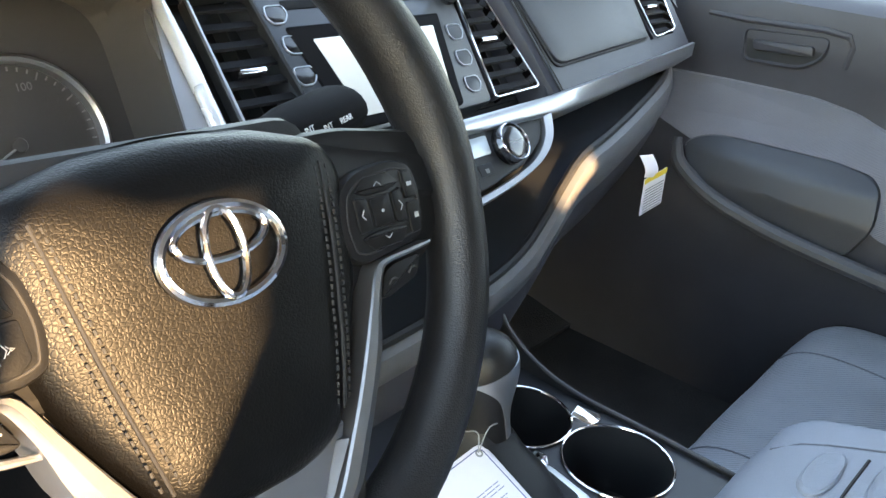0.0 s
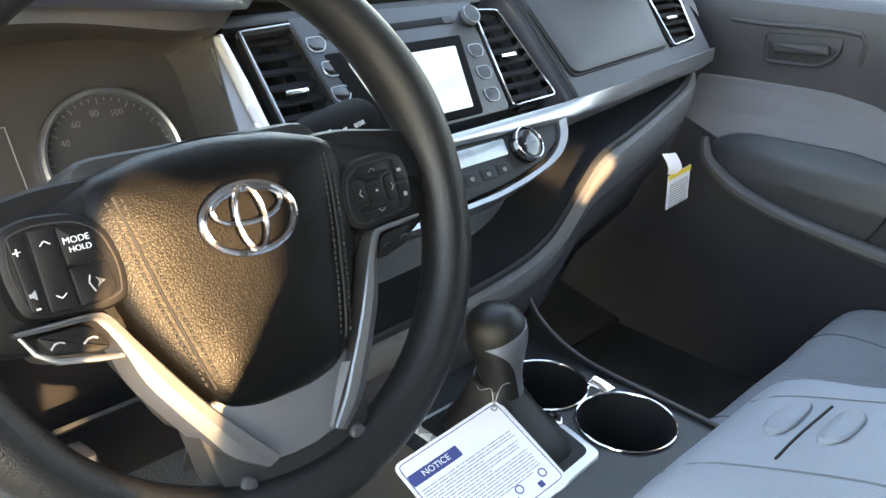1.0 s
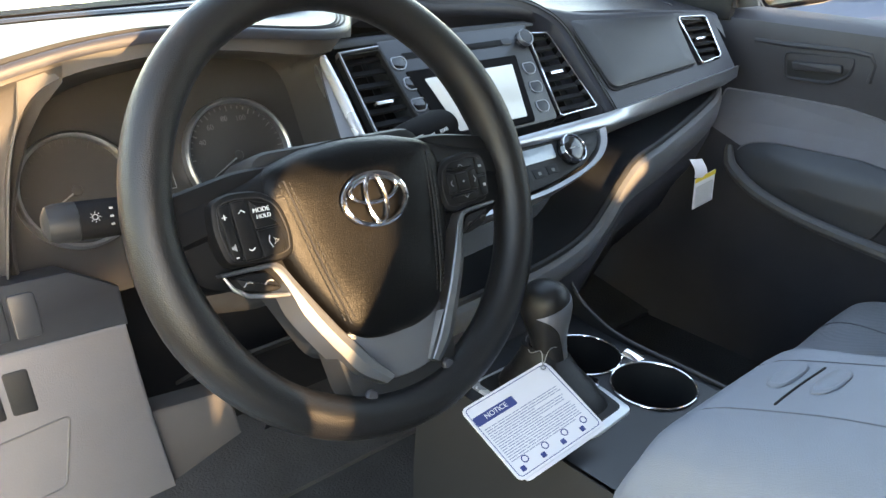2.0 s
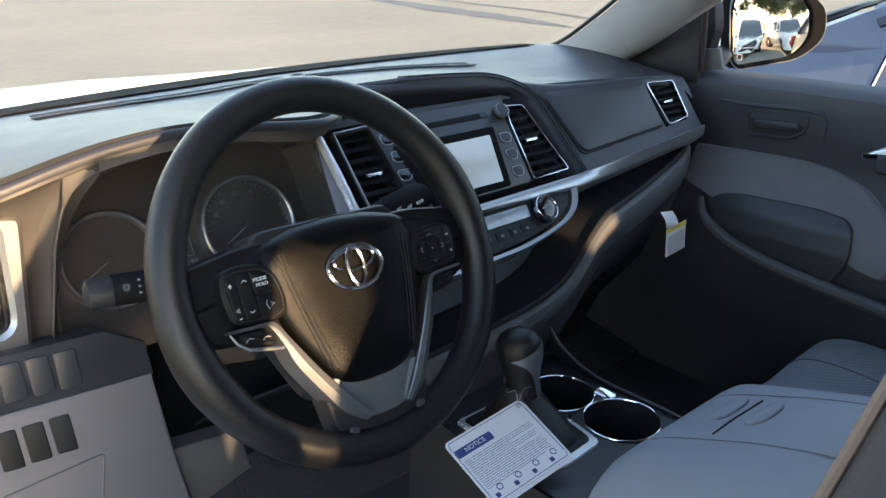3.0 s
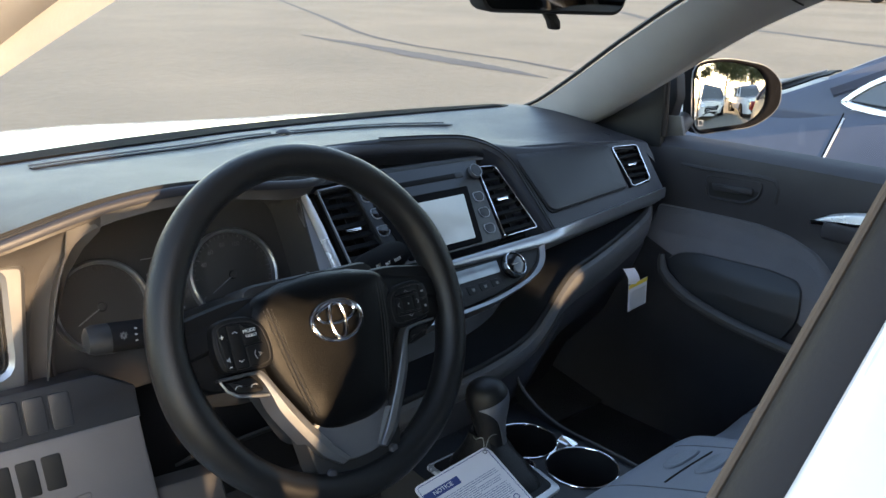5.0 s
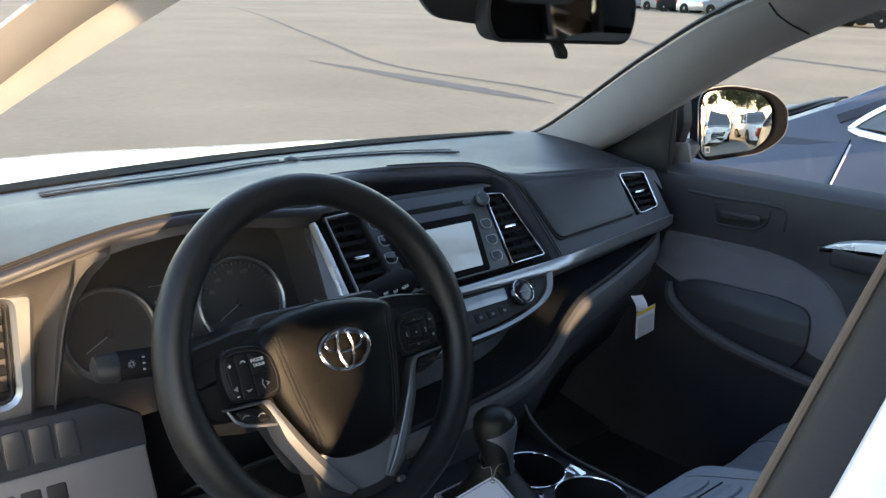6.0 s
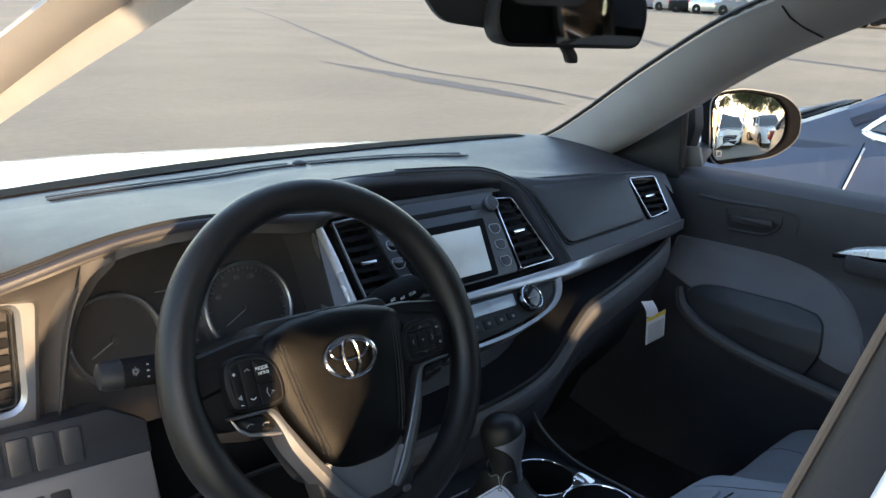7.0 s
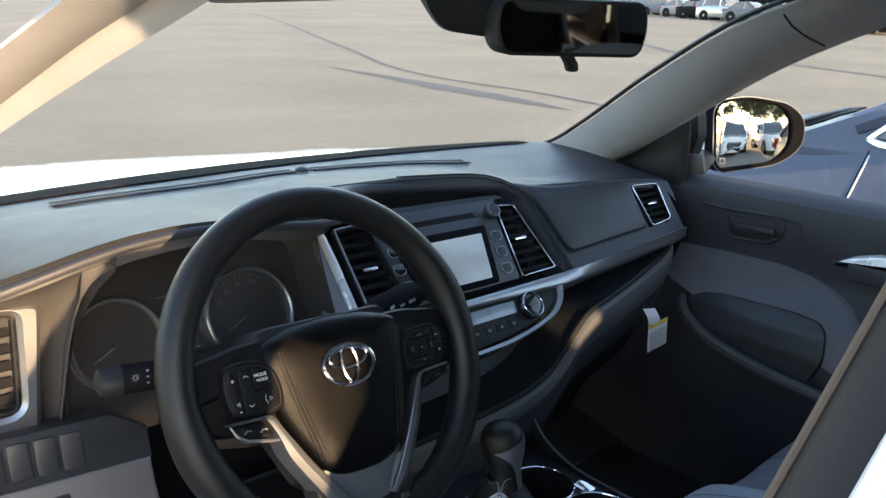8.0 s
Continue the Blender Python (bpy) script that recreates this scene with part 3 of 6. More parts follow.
ro = rounded([(a + (0.003 if a > 0.4 else -0.003), b + (0.003 if b > 0.05 else -0.003)) for a, b in pad_o], 0.014)
part("panel_gap", ring_slab(STACK, ro, inset(ro, 0.0028), -0.003, 0.0004, 0.0003), SEAM, dash)
pv = [(0.516, 0.092), (0.598, 0.087), (0.584, 0.007), (0.517, 0.000)]
louvre(STACK, pv, dash, CHROME, 6, rim=0.0028, r=0.010)

# silver band across the dashboard
rows = []
for k in range(33):
    u = -0.205 + (0.604 + 0.205) * k / 32
    top = line([(-0.205, -0.050), (0.0, -0.048), (0.222, -0.044), (0.381, -0.034), (0.563, -0.021), (0.605, -0.017)], u)
    foot = line([(-0.205, -0.062), (0.0, -0.060), (0.19, -0.064), (0.222, -0.066), (0.381, -0.053), (0.551, -0.038), (0.605, -0.034)], u)
    turn = min(1.0, max(0.0, (u - 0.222) / 0.14))
    rows.append([STACK.p(u, top, -0.03), STACK.p(u, top, 0.008), STACK.p(u, top - 0.003, 0.0105 + 0.001 * turn), STACK.p(u, foot + 0.003, 0.0100 - 0.0085 * turn), STACK.p(u, foot, 0.007 - 0.0085 * turn), STACK.p(u, foot, -0.03)])
part("silver_band", loft(rows), SILVER, dash, "satin silver band across the dashboard", angle=50)

# heater panel
heater = part("heater_panel", slab(STACK, [(-0.21, -0.058), (0.205, -0.056), (0.180, -0.088), (0.140, -0.106), (0.07, -0.118), (0.0, -0.123), (-0.21, -0.126)], -0.03, 0.003, 0.003), HARD_BLACK, dash, "black heater control panel")
rib = curve([(0.209, -0.055, 0), (0.190, -0.088, 0), (0.150, -0.110, 0), (0.075, -0.125, 0), (0.0, -0.130, 0), (-0.21, -0.134, 0)], 6)
rows = []
for i, q in enumerate(rib):
    t = (rib[min(i + 1, len(rib) - 1)] - rib[max(i - 1, 0)]).normalized()
    o = Vector((t.y, -t.x)) * -1
    w = 0.0040 + 0.0055 * max(0.0, 1 - i / 12)
    rows.append([STACK.p(q.x - o.x * w, q.y - o.y * w, -0.004), STACK.p(q.x - o.x * w * 0.8, q.y - o.y * w * 0.8, 0.007), STACK.p(q.x + o.x * w * 0.6, q.y + o.y * w * 0.6, 0.009), STACK.p(q.x + o.x * w, q.y + o.y * w, 0.004), STACK.p(q.x + o.x * w, q.y + o.y * w, -0.03)])
part("silver_loop", sheet(rows, 0.002), SILVER, dash, "silver loop round the heater panel")
part("heater_display", slab(STACK, [(-0.10, -0.067), (0.098, -0.066), (0.095, -0.086), (-0.10, -0.087)], 0.0, 0.0042, 0.0008, r=0.003), LCD, heater, "pale blue-grey heater display")
for k in range(9):
    u = -0.13 + k * 0.026
    part("button", slab(STACK, [(u - 0.011, -0.0935), (u + 0.011, -0.0935), (u + 0.011, -0.110 + max(0, u) * 0.05), (u - 0.011, -0.110 + max(0, u) * 0.05)], 0.001, 0.0040, 0.001, r=0.002), HARD_BLACK, heater)
    part("symbol", slab(STACK, [(u - 0.003, -0.099), (u + 0.003, -0.099), (u + 0.0025, -0.1035), (u - 0.0025, -0.1035)], 0.004, 0.0043), MARK_FAINT, heater)
KN = Plane(STACK.p(0.122, -0.083, 0.0), math.atan(0.85))
part("heater_knob", lathe(KN, [(0.021, 0.0), (0.0205, 0.010), (0.018, 0.015), (0.0155, 0.0165), (0.004, 0.0165)], 36), GLOSS_BLACK, heater)
part("chrome_ring", ring_slab(KN, circle2(0, 0, 0.0205), circle2(0, 0, 0.0189), 0.004, 0.0175, 0.0008), CHROME, heater)
part("knob_mark", slab(KN, [(-0.010, 0.0008), (0.010, 0.0008), (0.010, -0.0008), (-0.010, -0.0008)], 0.016, 0.0172), MARK_GREY, heater)

# open shelf below the band and its grey-edged ledge
ledge = curve([(0.598, -0.022, 0.952), (0.565, -0.040, 0.930), (0.46, -0.062, 0.909), (0.36, -0.080, 0.894), (0.285, -0.090, 0.882), (0.240, -0.097, 0.858), (0.205, -0.100, 0.826), (0.16, -0.106, 0.801), (0.09, -0.112, 0.787), (-0.02, -0.115, 0.779), (-0.20, -0.115, 0.772)], 6)
rows, lower, tray = [], [], []
for i, p in enumerate(ledge):
    h = 0.010 * max(0.0, min(1.0, (p.x - 0.18) / 0.1))
    rows.append([p + Vector((0, 0.012, 0.012)), p + Vector((0, 0.001, 0.011)), p + Vector((0, -0.009, 0.005)), p + Vector((0, -0.013, -0.006)), p + Vector((0, -0.010, -0.020 - h)), p + Vector((0, 0.000, -0.030 - h * 2)), p + Vector((0, 0.012, -0.034 - h * 2))])
    f = max(0.0, min(1.0, (p.x - 0.1) / 0.15))
    lower.append([p + Vector((0, 0.006, -0.028)), p + Vector((0, 0.000, -0.06)), p + Vector((0, 0.02, -0.11)), Vector((p.x, 0.06, 0.70)), Vector((p.x, 0.16, 0.58)), Vector((p.x, 0.22, 0.46))])
    tray.append([p + Vector((0, 0.002, 0.0105)), p + Vector((0, 0.05, 0.004)), p + Vector((0, 0.10, 0.006)), Vector((p.x, max(p.y + 0.12, 0.05), max(p.z + 0.03, 0.90))), Vector((p.x, 0.045, 0.955))])
part("ledge", sheet(rows, 0.002), LEDGE_GREY, dash, "grey soft edge of the shelf")
part("ledge_lip", tube([p + Vector((0, 0.003, 0.0125)) for p in ledge], 0.0055, 8), HARD_BLACK, dash)
part("lower_panel", sheet(lower, 0.003), DOOR_BLACK, dash, "black lower dashboard and glove box")
part("shelf", sheet(tray, 0.003), SOFT_BLACK, dash, "black open shelf")
end = []
for k in range(9):
    z = 0.87 + k * 0.0265
    y0 = -0.10 + 0.12 * max(0, (z - 0.93) / 0.15) + 0.25 * max(0, (0.78 - z) / 0.3)
    y0 += 0.06
    end.append([Vector((0.590, max(y0, 0.03), z)), Vector((0.606, y0 + 0.03, z)), Vector((0.622, y0 + 0.08, z)), Vector((0.64, 0.38, z))])
part("dash_end", sheet(end, 0.003), SOFT_BLACK, dash)

# instrument hood and its inside
outer = curve([(-0.578, -0.035, 0.905), (-0.570, -0.052, 0.98), (-0.556, -0.066, 1.062), (-0.528, -0.075, 1.112), (-0.45, -0.080, 1.128), (-0.37, -0.080, 1.127), (-0.28, -0.074, 1.112), (-0.222, -0.036, 1.104), (-0.197, 0.026, 1.080), (-0.207, -0.016, 1.02), (-0.214, -0.066, 0.955)], 5)
inner = curve([GAUGE.p(*q) for q in ((-0.205, -0.12), (-0.202, -0.04), (-0.180, 0.030), (-0.145, 0.063), (-0.09, 0.086), (0.02, 0.096), (0.095, 0.089), (0.124, 0.079), (0.138, 0.055), (0.142, 0.0), (0.146, -0.12))], 5)
rows = []
for a, b in zip(outer, inner):
    m = (a + b) / 2 + Vector((0, 0, 0.006))
    yl, zl = lip(a.x)
    rim_at = Vector((a.x, yl + 0.004, zl - 0.008)) if a.z > 1.09 and a.y < 0 else a + Vector((0, -0.002, 0.004))
    rows.append([rim_at, a, a * 0.75 + b * 0.25, m, a * 0.25 + b * 0.75, b + GAUGE.n * -0.004])
part("dial_hood", sheet(rows, 0.002), HOOD_BLACK, dash, "black hood round the dials")
dials = part("dial_panel", slab(GAUGE, [(-0.23, 0.11), (0.20, 0.11), (0.22, -0.13), (-0.23, -0.13)], -0.03, -0.004), CREVICE, dash, "dark instrument cluster with two silver-ringed dials")
for gu, gv, r, vals in ((0.052, -0.020, 0.062, (0, 20, 40, 60, 80, 100, 120, 140)), (-0.128, -0.022, 0.056, ())):
    part("dial_face", lathe(Plane(GAUGE.p(gu, gv, -0.003), radians(25)), [(r, 0.0), (r, 0.002), (r * 0.8, 0.001), (0.004, 0.001)], 40), CREVICE, dials)
    part("dial_ring", ring_slab(GAUGE, circle2(gu, gv, r + 0.003, n=48), circle2(gu, gv, r - 0.0025, n=48), -0.003, 0.011, 0.0024), SILVER, dials, "satin silver ring")
    bm = bmesh.new()
    for k in range(33):
        a = radians(205 - k * 7.2)
        ln = 0.006 if k % 4 == 0 else 0.003
        c, s = math.cos(a), math.sin(a)
        q = [(r * 0.92 * c - s * 0.0005, r * 0.92 * s + c * 0.0005), (r * 0.92 * c + s * 0.0005, r * 0.92 * s - c * 0.0005), ((r * 0.92 - ln) * c + s * 0.0005, (r * 0.92 - ln) * s - c * 0.0005), ((r * 0.92 - ln) * c - s * 0.0005, (r * 0.92 - ln) * s + c * 0.0005)]
        slab(GAUGE, [(gu + x, gv + y) for x, y in q], 0.0, 0.0012, bm=bm)
    # Left dial's scale and the end numbers are darker, shade put into the print.
    part("dial_scale", bm, MARK_FAINT if vals else MARK_DIM, dials)
    for k, val in enumerate(vals):
        a = radians(205 - k * 27)
        text("dial_number", str(val), GAUGE, gu + r * 0.70 * math.cos(a), gv + r * 0.70 * math.sin(a), 0.0085, MARK_FAINT if 20 < val < 120 else MARK_DIM, dials, 0.0006)
    a = radians(207)
    tip = (gu + r * 0.66 * math.cos(a), gv + r * 0.66 * math.sin(a))
    root = (gu + 0.006 * math.cos(a), gv + 0.006 * math.sin(a))
    part("needle", tube([GAUGE.p(*root, 0.004), GAUGE.p(*tip, 0.004)], [0.0009, 0.0006], 6), MARK_GREY, dials)
    part("needle_cap", lathe(Plane(GAUGE.p(gu, gv, 0), radians(25)), [(0.006, 0), (0.005, 0.0015), (0.002, 0.002)], 20), CREVICE, dials)
for q in (((-0.066, 0.026), (-0.029, 0.025)), ((-0.029, 0.025), (-0.027, -0.040)), ((-0.027, -0.040), (-0.072, -0.038))):
    part("display_line", tube([GAUGE.p(*q[0], -0.003), GAUGE.p(*q[1], -0.003)], 0.0006, 5), MARK_GREY, dials)
for v, w in ((0.004, 0.012), (-0.004, 0.016), (-0.010, 0.014)):
    part("display_mark", slab(GAUGE, [(-0.063, v + 0.0025), (-0.063 + w, v + 0.0025), (-0.063 + w, v - 0.001), (-0.063, v - 0.001)], -0.004, -0.0032), MARK_GREY, dials)
text("display_miles", "3", GAUGE, -0.038, -0.047, 0.008, MARK_GREY, dials, -0.0032)
part("display_unit", slab(GAUGE, [(-0.034, -0.0455), (-0.024, -0.0455), (-0.024, -0.0485), (-0.034, -0.0485)], -0.004, -0.0032), MARK_GREY, dials)

# driver's end of the dashboard with its vent
rows = []
for i in range(9):
    x = -0.70 + i * 0.0175
    f = min(1, max(0, (x + 0.580) / 0.035))
    column_of = []
    for k in range(13):
        h = min(k, 9)
        px = x + 0.050 * (i / 8) ** 2 * max(0, (h - 3) / 6) ** 1.6
        q = Vector((px, -0.004 - 0.060 * f ** 1.5 - 0.045 * max(0, (h - 6) / 3) ** 2, 0.880 + h * 0.0265 - 0.012 * (h / 9)))
        if k > 6:
            yl, zl = lip(px)
            b = ((k - 6) / 6) ** 1.3
            q = q.lerp(Vector((px, yl + 0.002, zl - 0.011)), b)
        column_of.append(q)
    rows.append(column_of)
part("driver_end", sheet(rows, 0.004), END_GREY, dash, "dark grey end panel of the dashboard")
LV = Plane((-0.657, -0.026, 1.012), radians(3))
so = rounded([(-0.07, 0.082), (0.080, 0.066), (0.062, -0.098), (-0.07, -0.084)], [0.01, 0.012, 0.03, 0.01])
si = rounded([(-0.062, 0.070), (0.055, 0.060), (0.050, -0.055), (-0.062, -0.046)], [0.01, 0.010, 0.02, 0.01])
part("vent_surround", ring_slab(LV, so, si, -0.01, 0.012, 0.005), SILVER, dash, "silver surround of the end vent")
louvre(LV, [(-0.060, 0.068), (0.053, 0.058), (0.048, -0.053), (-0.060, -0.044)], dash, HARD_BLACK, 6, rim=0.003, r=0.012)

# switch panel and knee panel
part("switch_panel", slab(KNEE, [(-0.10, 0.092), (0.05, 0.085), (0.09, 0.06), (0.09, 0.022), (-0.10, 0.034)], -0.05, 0.0, 0.004), PANEL_GREY, dash)
for k in range(4):
    u = -0.082 + k * 0.026
    part("blank_switch", slab(KNEE, [(u, 0.084 - k * 0.002), (u + 0.022, 0.0825 - k * 0.002), (u + 0.022, 0.043 - k * 0.002), (u, 0.044 - k * 0.002)], -0.006, 0.003, 0.0012, r=0.004), PANEL_GREY, dash)
part("knee_panel", slab(KNEE, [(-0.11, 0.036), (0.088, 0.025), (0.093, -0.075), (0.098, -0.15), (-0.11, -0.15)], -0.04, 0.002, 0.006), GREY_TRIM, dash, "light grey knee panel")
part("knee_panel_side", slab(KNEE, [(0.06, -0.066), (0.175, -0.078), (0.18, -0.13), (0.10, -0.15), (0.06, -0.15)], -0.05, -0.008, 0.006), END_GREY, dash, "black panel beside the column")
for k in range(4):
    u = -0.100 + k * 0.0255
    part("switch_blank", slab(KNEE, [(u, 0.0185 - k * 0.0015), (u + 0.0205, 0.0175 - k * 0.0015), (u + 0.0215, -0.024 - k * 0.001), (u + 0.001, -0.022 - k * 0.001)], -0.004, 0.0028, 0.001, r=0.003), HARD_BLACK, dash)
po = rounded([(-0.12, -0.048), (0.022, -0.040), (0.004, -0.105), (-0.12, -0.11)], 0.008)
part("pocket_edge", ring_slab(KNEE, po, inset(po, 0.002), -0.002, 0.0032, 0.0006), MID_GREY, dash)
part("column_recess", slab(Plane((-0.36, 0.02, 0.86), radians(10)), [(-0.15, 0.10), (0.21, 0.10), (0.21, -0.18), (-0.15, -0.18)], -0.03, 0.0), DEEP_BLACK, dash)
rows = [[Vector((x, -0.05 + 0.04 * k, 0.79 - 0.03 * k)) for k in range(6)] for x in (-0.42, -0.3, -0.2, -0.1)]
part("column_under", sheet(rows, 0.004), HARD_BLACK, dash)

# ---- steering column and stalks ----
column = thing("steering_column", "black plastic steering column cover with two control stalks", "steering column")
rows = []
for w, ru, rv in ((-0.02, 0.050, 0.042), (-0.06, 0.060, 0.055), (-0.14, 0.070, 0.062), (-0.26, 0.075, 0.060)):
    rows.append([WHEEL.p(q.x, q.y - 0.006, w) for q in rounded([(-ru, rv), (ru, rv), (ru, -rv), (-ru, -rv)], 0.025, 4)])
part("column_cover", loft(rows), HARD_BLACK, column)


def stalk(a, b, wide, name):
    a, b = Vector(a), Vector(b)
    pts = [a + (b - a) * t for t in (0, 0.3, 0.45, 0.6, 0.9, 0.97, 1.0)]
    rad = [0.009, 0.010, wide * 0.8, wide, wide, wide * 0.85, wide * 0.4]
    s = part(name, tube(pts, rad, 16, flat=0.75), MATT_BLACK, column, "black control stalk")
    return s


wiper = stalk((-0.315, -0.195, 1.030), (-0.163, -0.158, 1.042), 0.0215, "wiper_stalk")
lamp = stalk((-0.41, -0.185, 1.02), (-0.563, -0.163, 1.030), 0.019, "light_stalk")
tip, way = Vector((-0.563, -0.163, 1.030)), Vector((-0.153, 0.022, 0.010)).normalized()
part("stalk_knob", tube([tip + way * k for k in (-0.020, -0.018, -0.004, 0.002, 0.005)], [0.0180, 0.0196, 0.0192, 0.0165, 0.009], 18, flat=0.75), HARD_BLACK, lamp, "turning knob, lighter than the stalk")
def on_surface(ob, c, u, v, lift):
    """A working plane that lies on a part's face, in front of a point."""
    pl = axes(c, u, v)
    b = bmesh.new()
    b.from_mesh(ob.data)
    p = BVHTree.FromBMesh(b).ray_cast(Vector(c) + pl.n * 0.1, -pl.n)[0]
    b.free()
    return axes((p or Vector(c)) + pl.n * lift, u, v)


SP = on_surface(wiper, (-0.205, -0.170, 1.033), (0.97, 0.20, 0.10), (-0.1, 0.45, 0.89), 0.0012)
for k, (word, du, dv) in enumerate((("REAR", 0.008, 0.000), ("INT", -0.010, 0.0005), ("INT", -0.026, 0.004), ("OFF", -0.008, -0.007))):
    text("stalk_word", word, SP, du, dv, 0.0052, MARK_WHITE, wiper, 0.0012)
LP = on_surface(lamp, (-0.534, -0.166, 1.030), (1, -0.13, -0.06), (0.0, 0.3, 0.95), 0.0008)
bm = bmesh.new()
for k in range(8):
    a = math.pi * k / 4
    slab(LP, [(0.0029 * math.cos(a + 0.13), 0.0029 * math.sin(a + 0.13)), (0.0044 * math.cos(a), 0.0044 * math.sin(a)), (0.0029 * math.cos(a - 0.13), 0.0029 * math.sin(a - 0.13))], 0, 0.0006, bm=bm)
ring_slab(LP, circle2(0, 0, 0.0023, n=16), circle2(0, 0, 0.0017, n=16), 0, 0.0006, 0.0001, bm=bm)
for k in range(3):
    slab(LP, [(0.0105, 0.0062 - k * 0.006), (0.0126, 0.0062 - k * 0.006), (0.0132, 0.0054 - k * 0.006), (0.0126, 0.0046 - k * 0.006), (0.0105, 0.0046 - k * 0.006)], 0, 0.0006, bm=bm)
part("lamp_symbols", bm, MARK_GREY, lamp)

# ---- steering wheel ----
wheel = thing("steering_wheel", "black leather-grained steering wheel with silver V-shaped spokes", "steering wheel")
n, R = 96, 0.1715
rings = []
for i in range(n):
    a = 2 * math.pi * i / n
    c, s = math.cos(a), math.sin(a)
    grip = 0.0185 + 0.0022 * max(0, math.cos(2 * (a - 0.35))) ** 6
    tall = 1.032 if s > 0 else 1.0
    rings.append([WHEEL.p((R + grip * 0.95 * math.cos(b)) * c, (R * tall + grip * 0.95 * math.cos(b)) * s, grip * 1.05 * math.sin(b)) for b in (2 * math.pi * k / 18 for k in range(18))])
rings.append(rings[0])
bm = loft(rings, caps=False)
bmesh.ops.remove_doubles(bm, verts=bm.verts, dist=1e-6)
part("rim", bm, RIM_SKIN, wheel, "thick black leather-grained rim")

# spoke bodies behind the pads
for s in (-1, 1):
    top = 0.006
    o = [(s * 0.060, 0.050 - top), (s * 0.100, 0.050 - top), (s * 0.160, 0.040 - top), (s * 0.163, -0.020), (s * 0.140, -0.040), (s * 0.060, -0.045)]
    part("spoke", slab(WHEEL, o, -0.022, 0.002, 0.008, r=0.012), PAD_PLASTIC, wheel)
part("hub_back", slab(WHEEL, [(-0.085, 0.055), (0.085, 0.055), (0.085, -0.04), (0.05, -0.12), (-0.05, -0.12), (-0.085, -0.04)], -0.055, -0.004, 0.008, r=0.02), HARD_BLACK, wheel)
part("bottom_spoke", slab(WHEEL, [(-0.060, -0.10), (0.060, -0.10), (0.056, -0.138), (0.050, -0.158), (0.024, -0.166), (-0.024, -0.166), (-0.050, -0.158), (-0.056, -0.138)], -0.022, 0.006, 0.004), HARD_BLACK, wheel)

# airbag cover: swollen cushion with rounded outline
hub_o = [(-0.078, 0.041), (-0.040, 0.051), (0.0, 0.054), (0.040, 0.051), (0.078, 0.041), (0.088, 0.026), (0.086, 0.0), (0.082, -0.032), (0.063, -0.072), (0.043, -0.103), (0.020, -0.110), (-0.020, -0.110), (-0.043, -0.103), (-0.063, -0.072), (-0.082, -0.032), (-0.086, 0.0), (-0.088, 0.026)]
o = rounded(hub_o, 0.015, 4)
rings = [[WHEEL.p(q.x, q.y, -0.01) for q in o], [WHEEL.p(q.x, q.y, 0.000) for q in o]]
cen = Vector((0, -0.012))


def low_lift(v):
    """The cover's foot stands a little proud."""
    return 0.0055 * max(0.0, min(1.0, (-0.04 - v) / 0.06))


for f, w in ((0.985, 0.006), (0.955, 0.010), (0.90, 0.0132), (0.80, 0.0160), (0.65, 0.0185), (0.45, 0.0200), (0.22, 0.0208), (0.06, 0.0210)):
    rings.append([WHEEL.p(*(cen + (q - cen) * f), w - 0.010 * max(0, (cen + (q - cen) * f).y - 0.035) / 0.03 + low_lift((cen + (q - cen) * f).y)) for q in o])
hub = part("airbag_cover", loft(rings), HUB_SKIN, wheel, "grained black leather-look airbag cover")
# shoulders that run from the cover to the rim
for s in (-1, 1):
    rings = []
    for k in range(9):
        t = k / 8
        u = s * (0.064 + 0.098 * t)
        hi, lo = 0.046 - 0.014 * t - 0.004 * min(1, 3 * t), 0.012 - 0.022 * t
        crest = 0.009 - 0.006 * t
        rings.append([WHEEL.p(u, v, w) for v, w in ((hi - 0.002, -0.026), (hi, -0.008), (hi - 0.004, crest - 0.006), (hi - 0.012, crest), (lo + 0.006, crest + 0.001), (lo, crest - 0.004), (lo, -0.026))])
    part("spoke_shoulder", loft(rings), PAD_PLASTIC, wheel)


def hub_w(u, v):
    """Height of the cover's face."""
    q = Vector((u, v)) - cen
    r = math.hypot(q.x / 0.084, q.y / 0.085)
    return 0.0212 - 0.0075 * r ** 3 - 0.010 * max(0, v - 0.035) / 0.03 + low_lift(v)


for s in (-1, 1):
    for off in (0.0, 0.008):
        bm = bmesh.new()
        for k in range(30):
            t0, t1 = k / 30, (k + 0.62) / 30
            a = Vector((s * (0.0735 - off), 0.026)).lerp(Vector((s * (0.0500 - off), -0.087)), t0)
            b = Vector((s * (0.0735 - off), 0.026)).lerp(Vector((s * (0.0500 - off), -0.087)), t1)
            bow = lambda t: s * 0.002 * math.sin(math.pi * t)
            tube([WHEEL.p(a.x + bow(t0), a.y, hub_w(a.x, a.y) - 0.0002), WHEEL.p(b.x + bow(t1), b.y, hub_w(b.x, b.y) - 0.0002)], 0.0008, 5, bm=bm)
        part("stitching", bm, STITCH, wheel)
    pts = []
    for k in range(20):
        t = k / 19
        a = Vector((s * 0.0695, 0.028)).lerp(Vector((s * 0.0460, -0.089)), t)
        pts.append(WHEEL.p(a.x + s * 0.002 * math.sin(math.pi * t), a.y, hub_w(a.x, a.y)))
    part("seam", tube(pts, 0.0009, 5), SEAM, wheel)

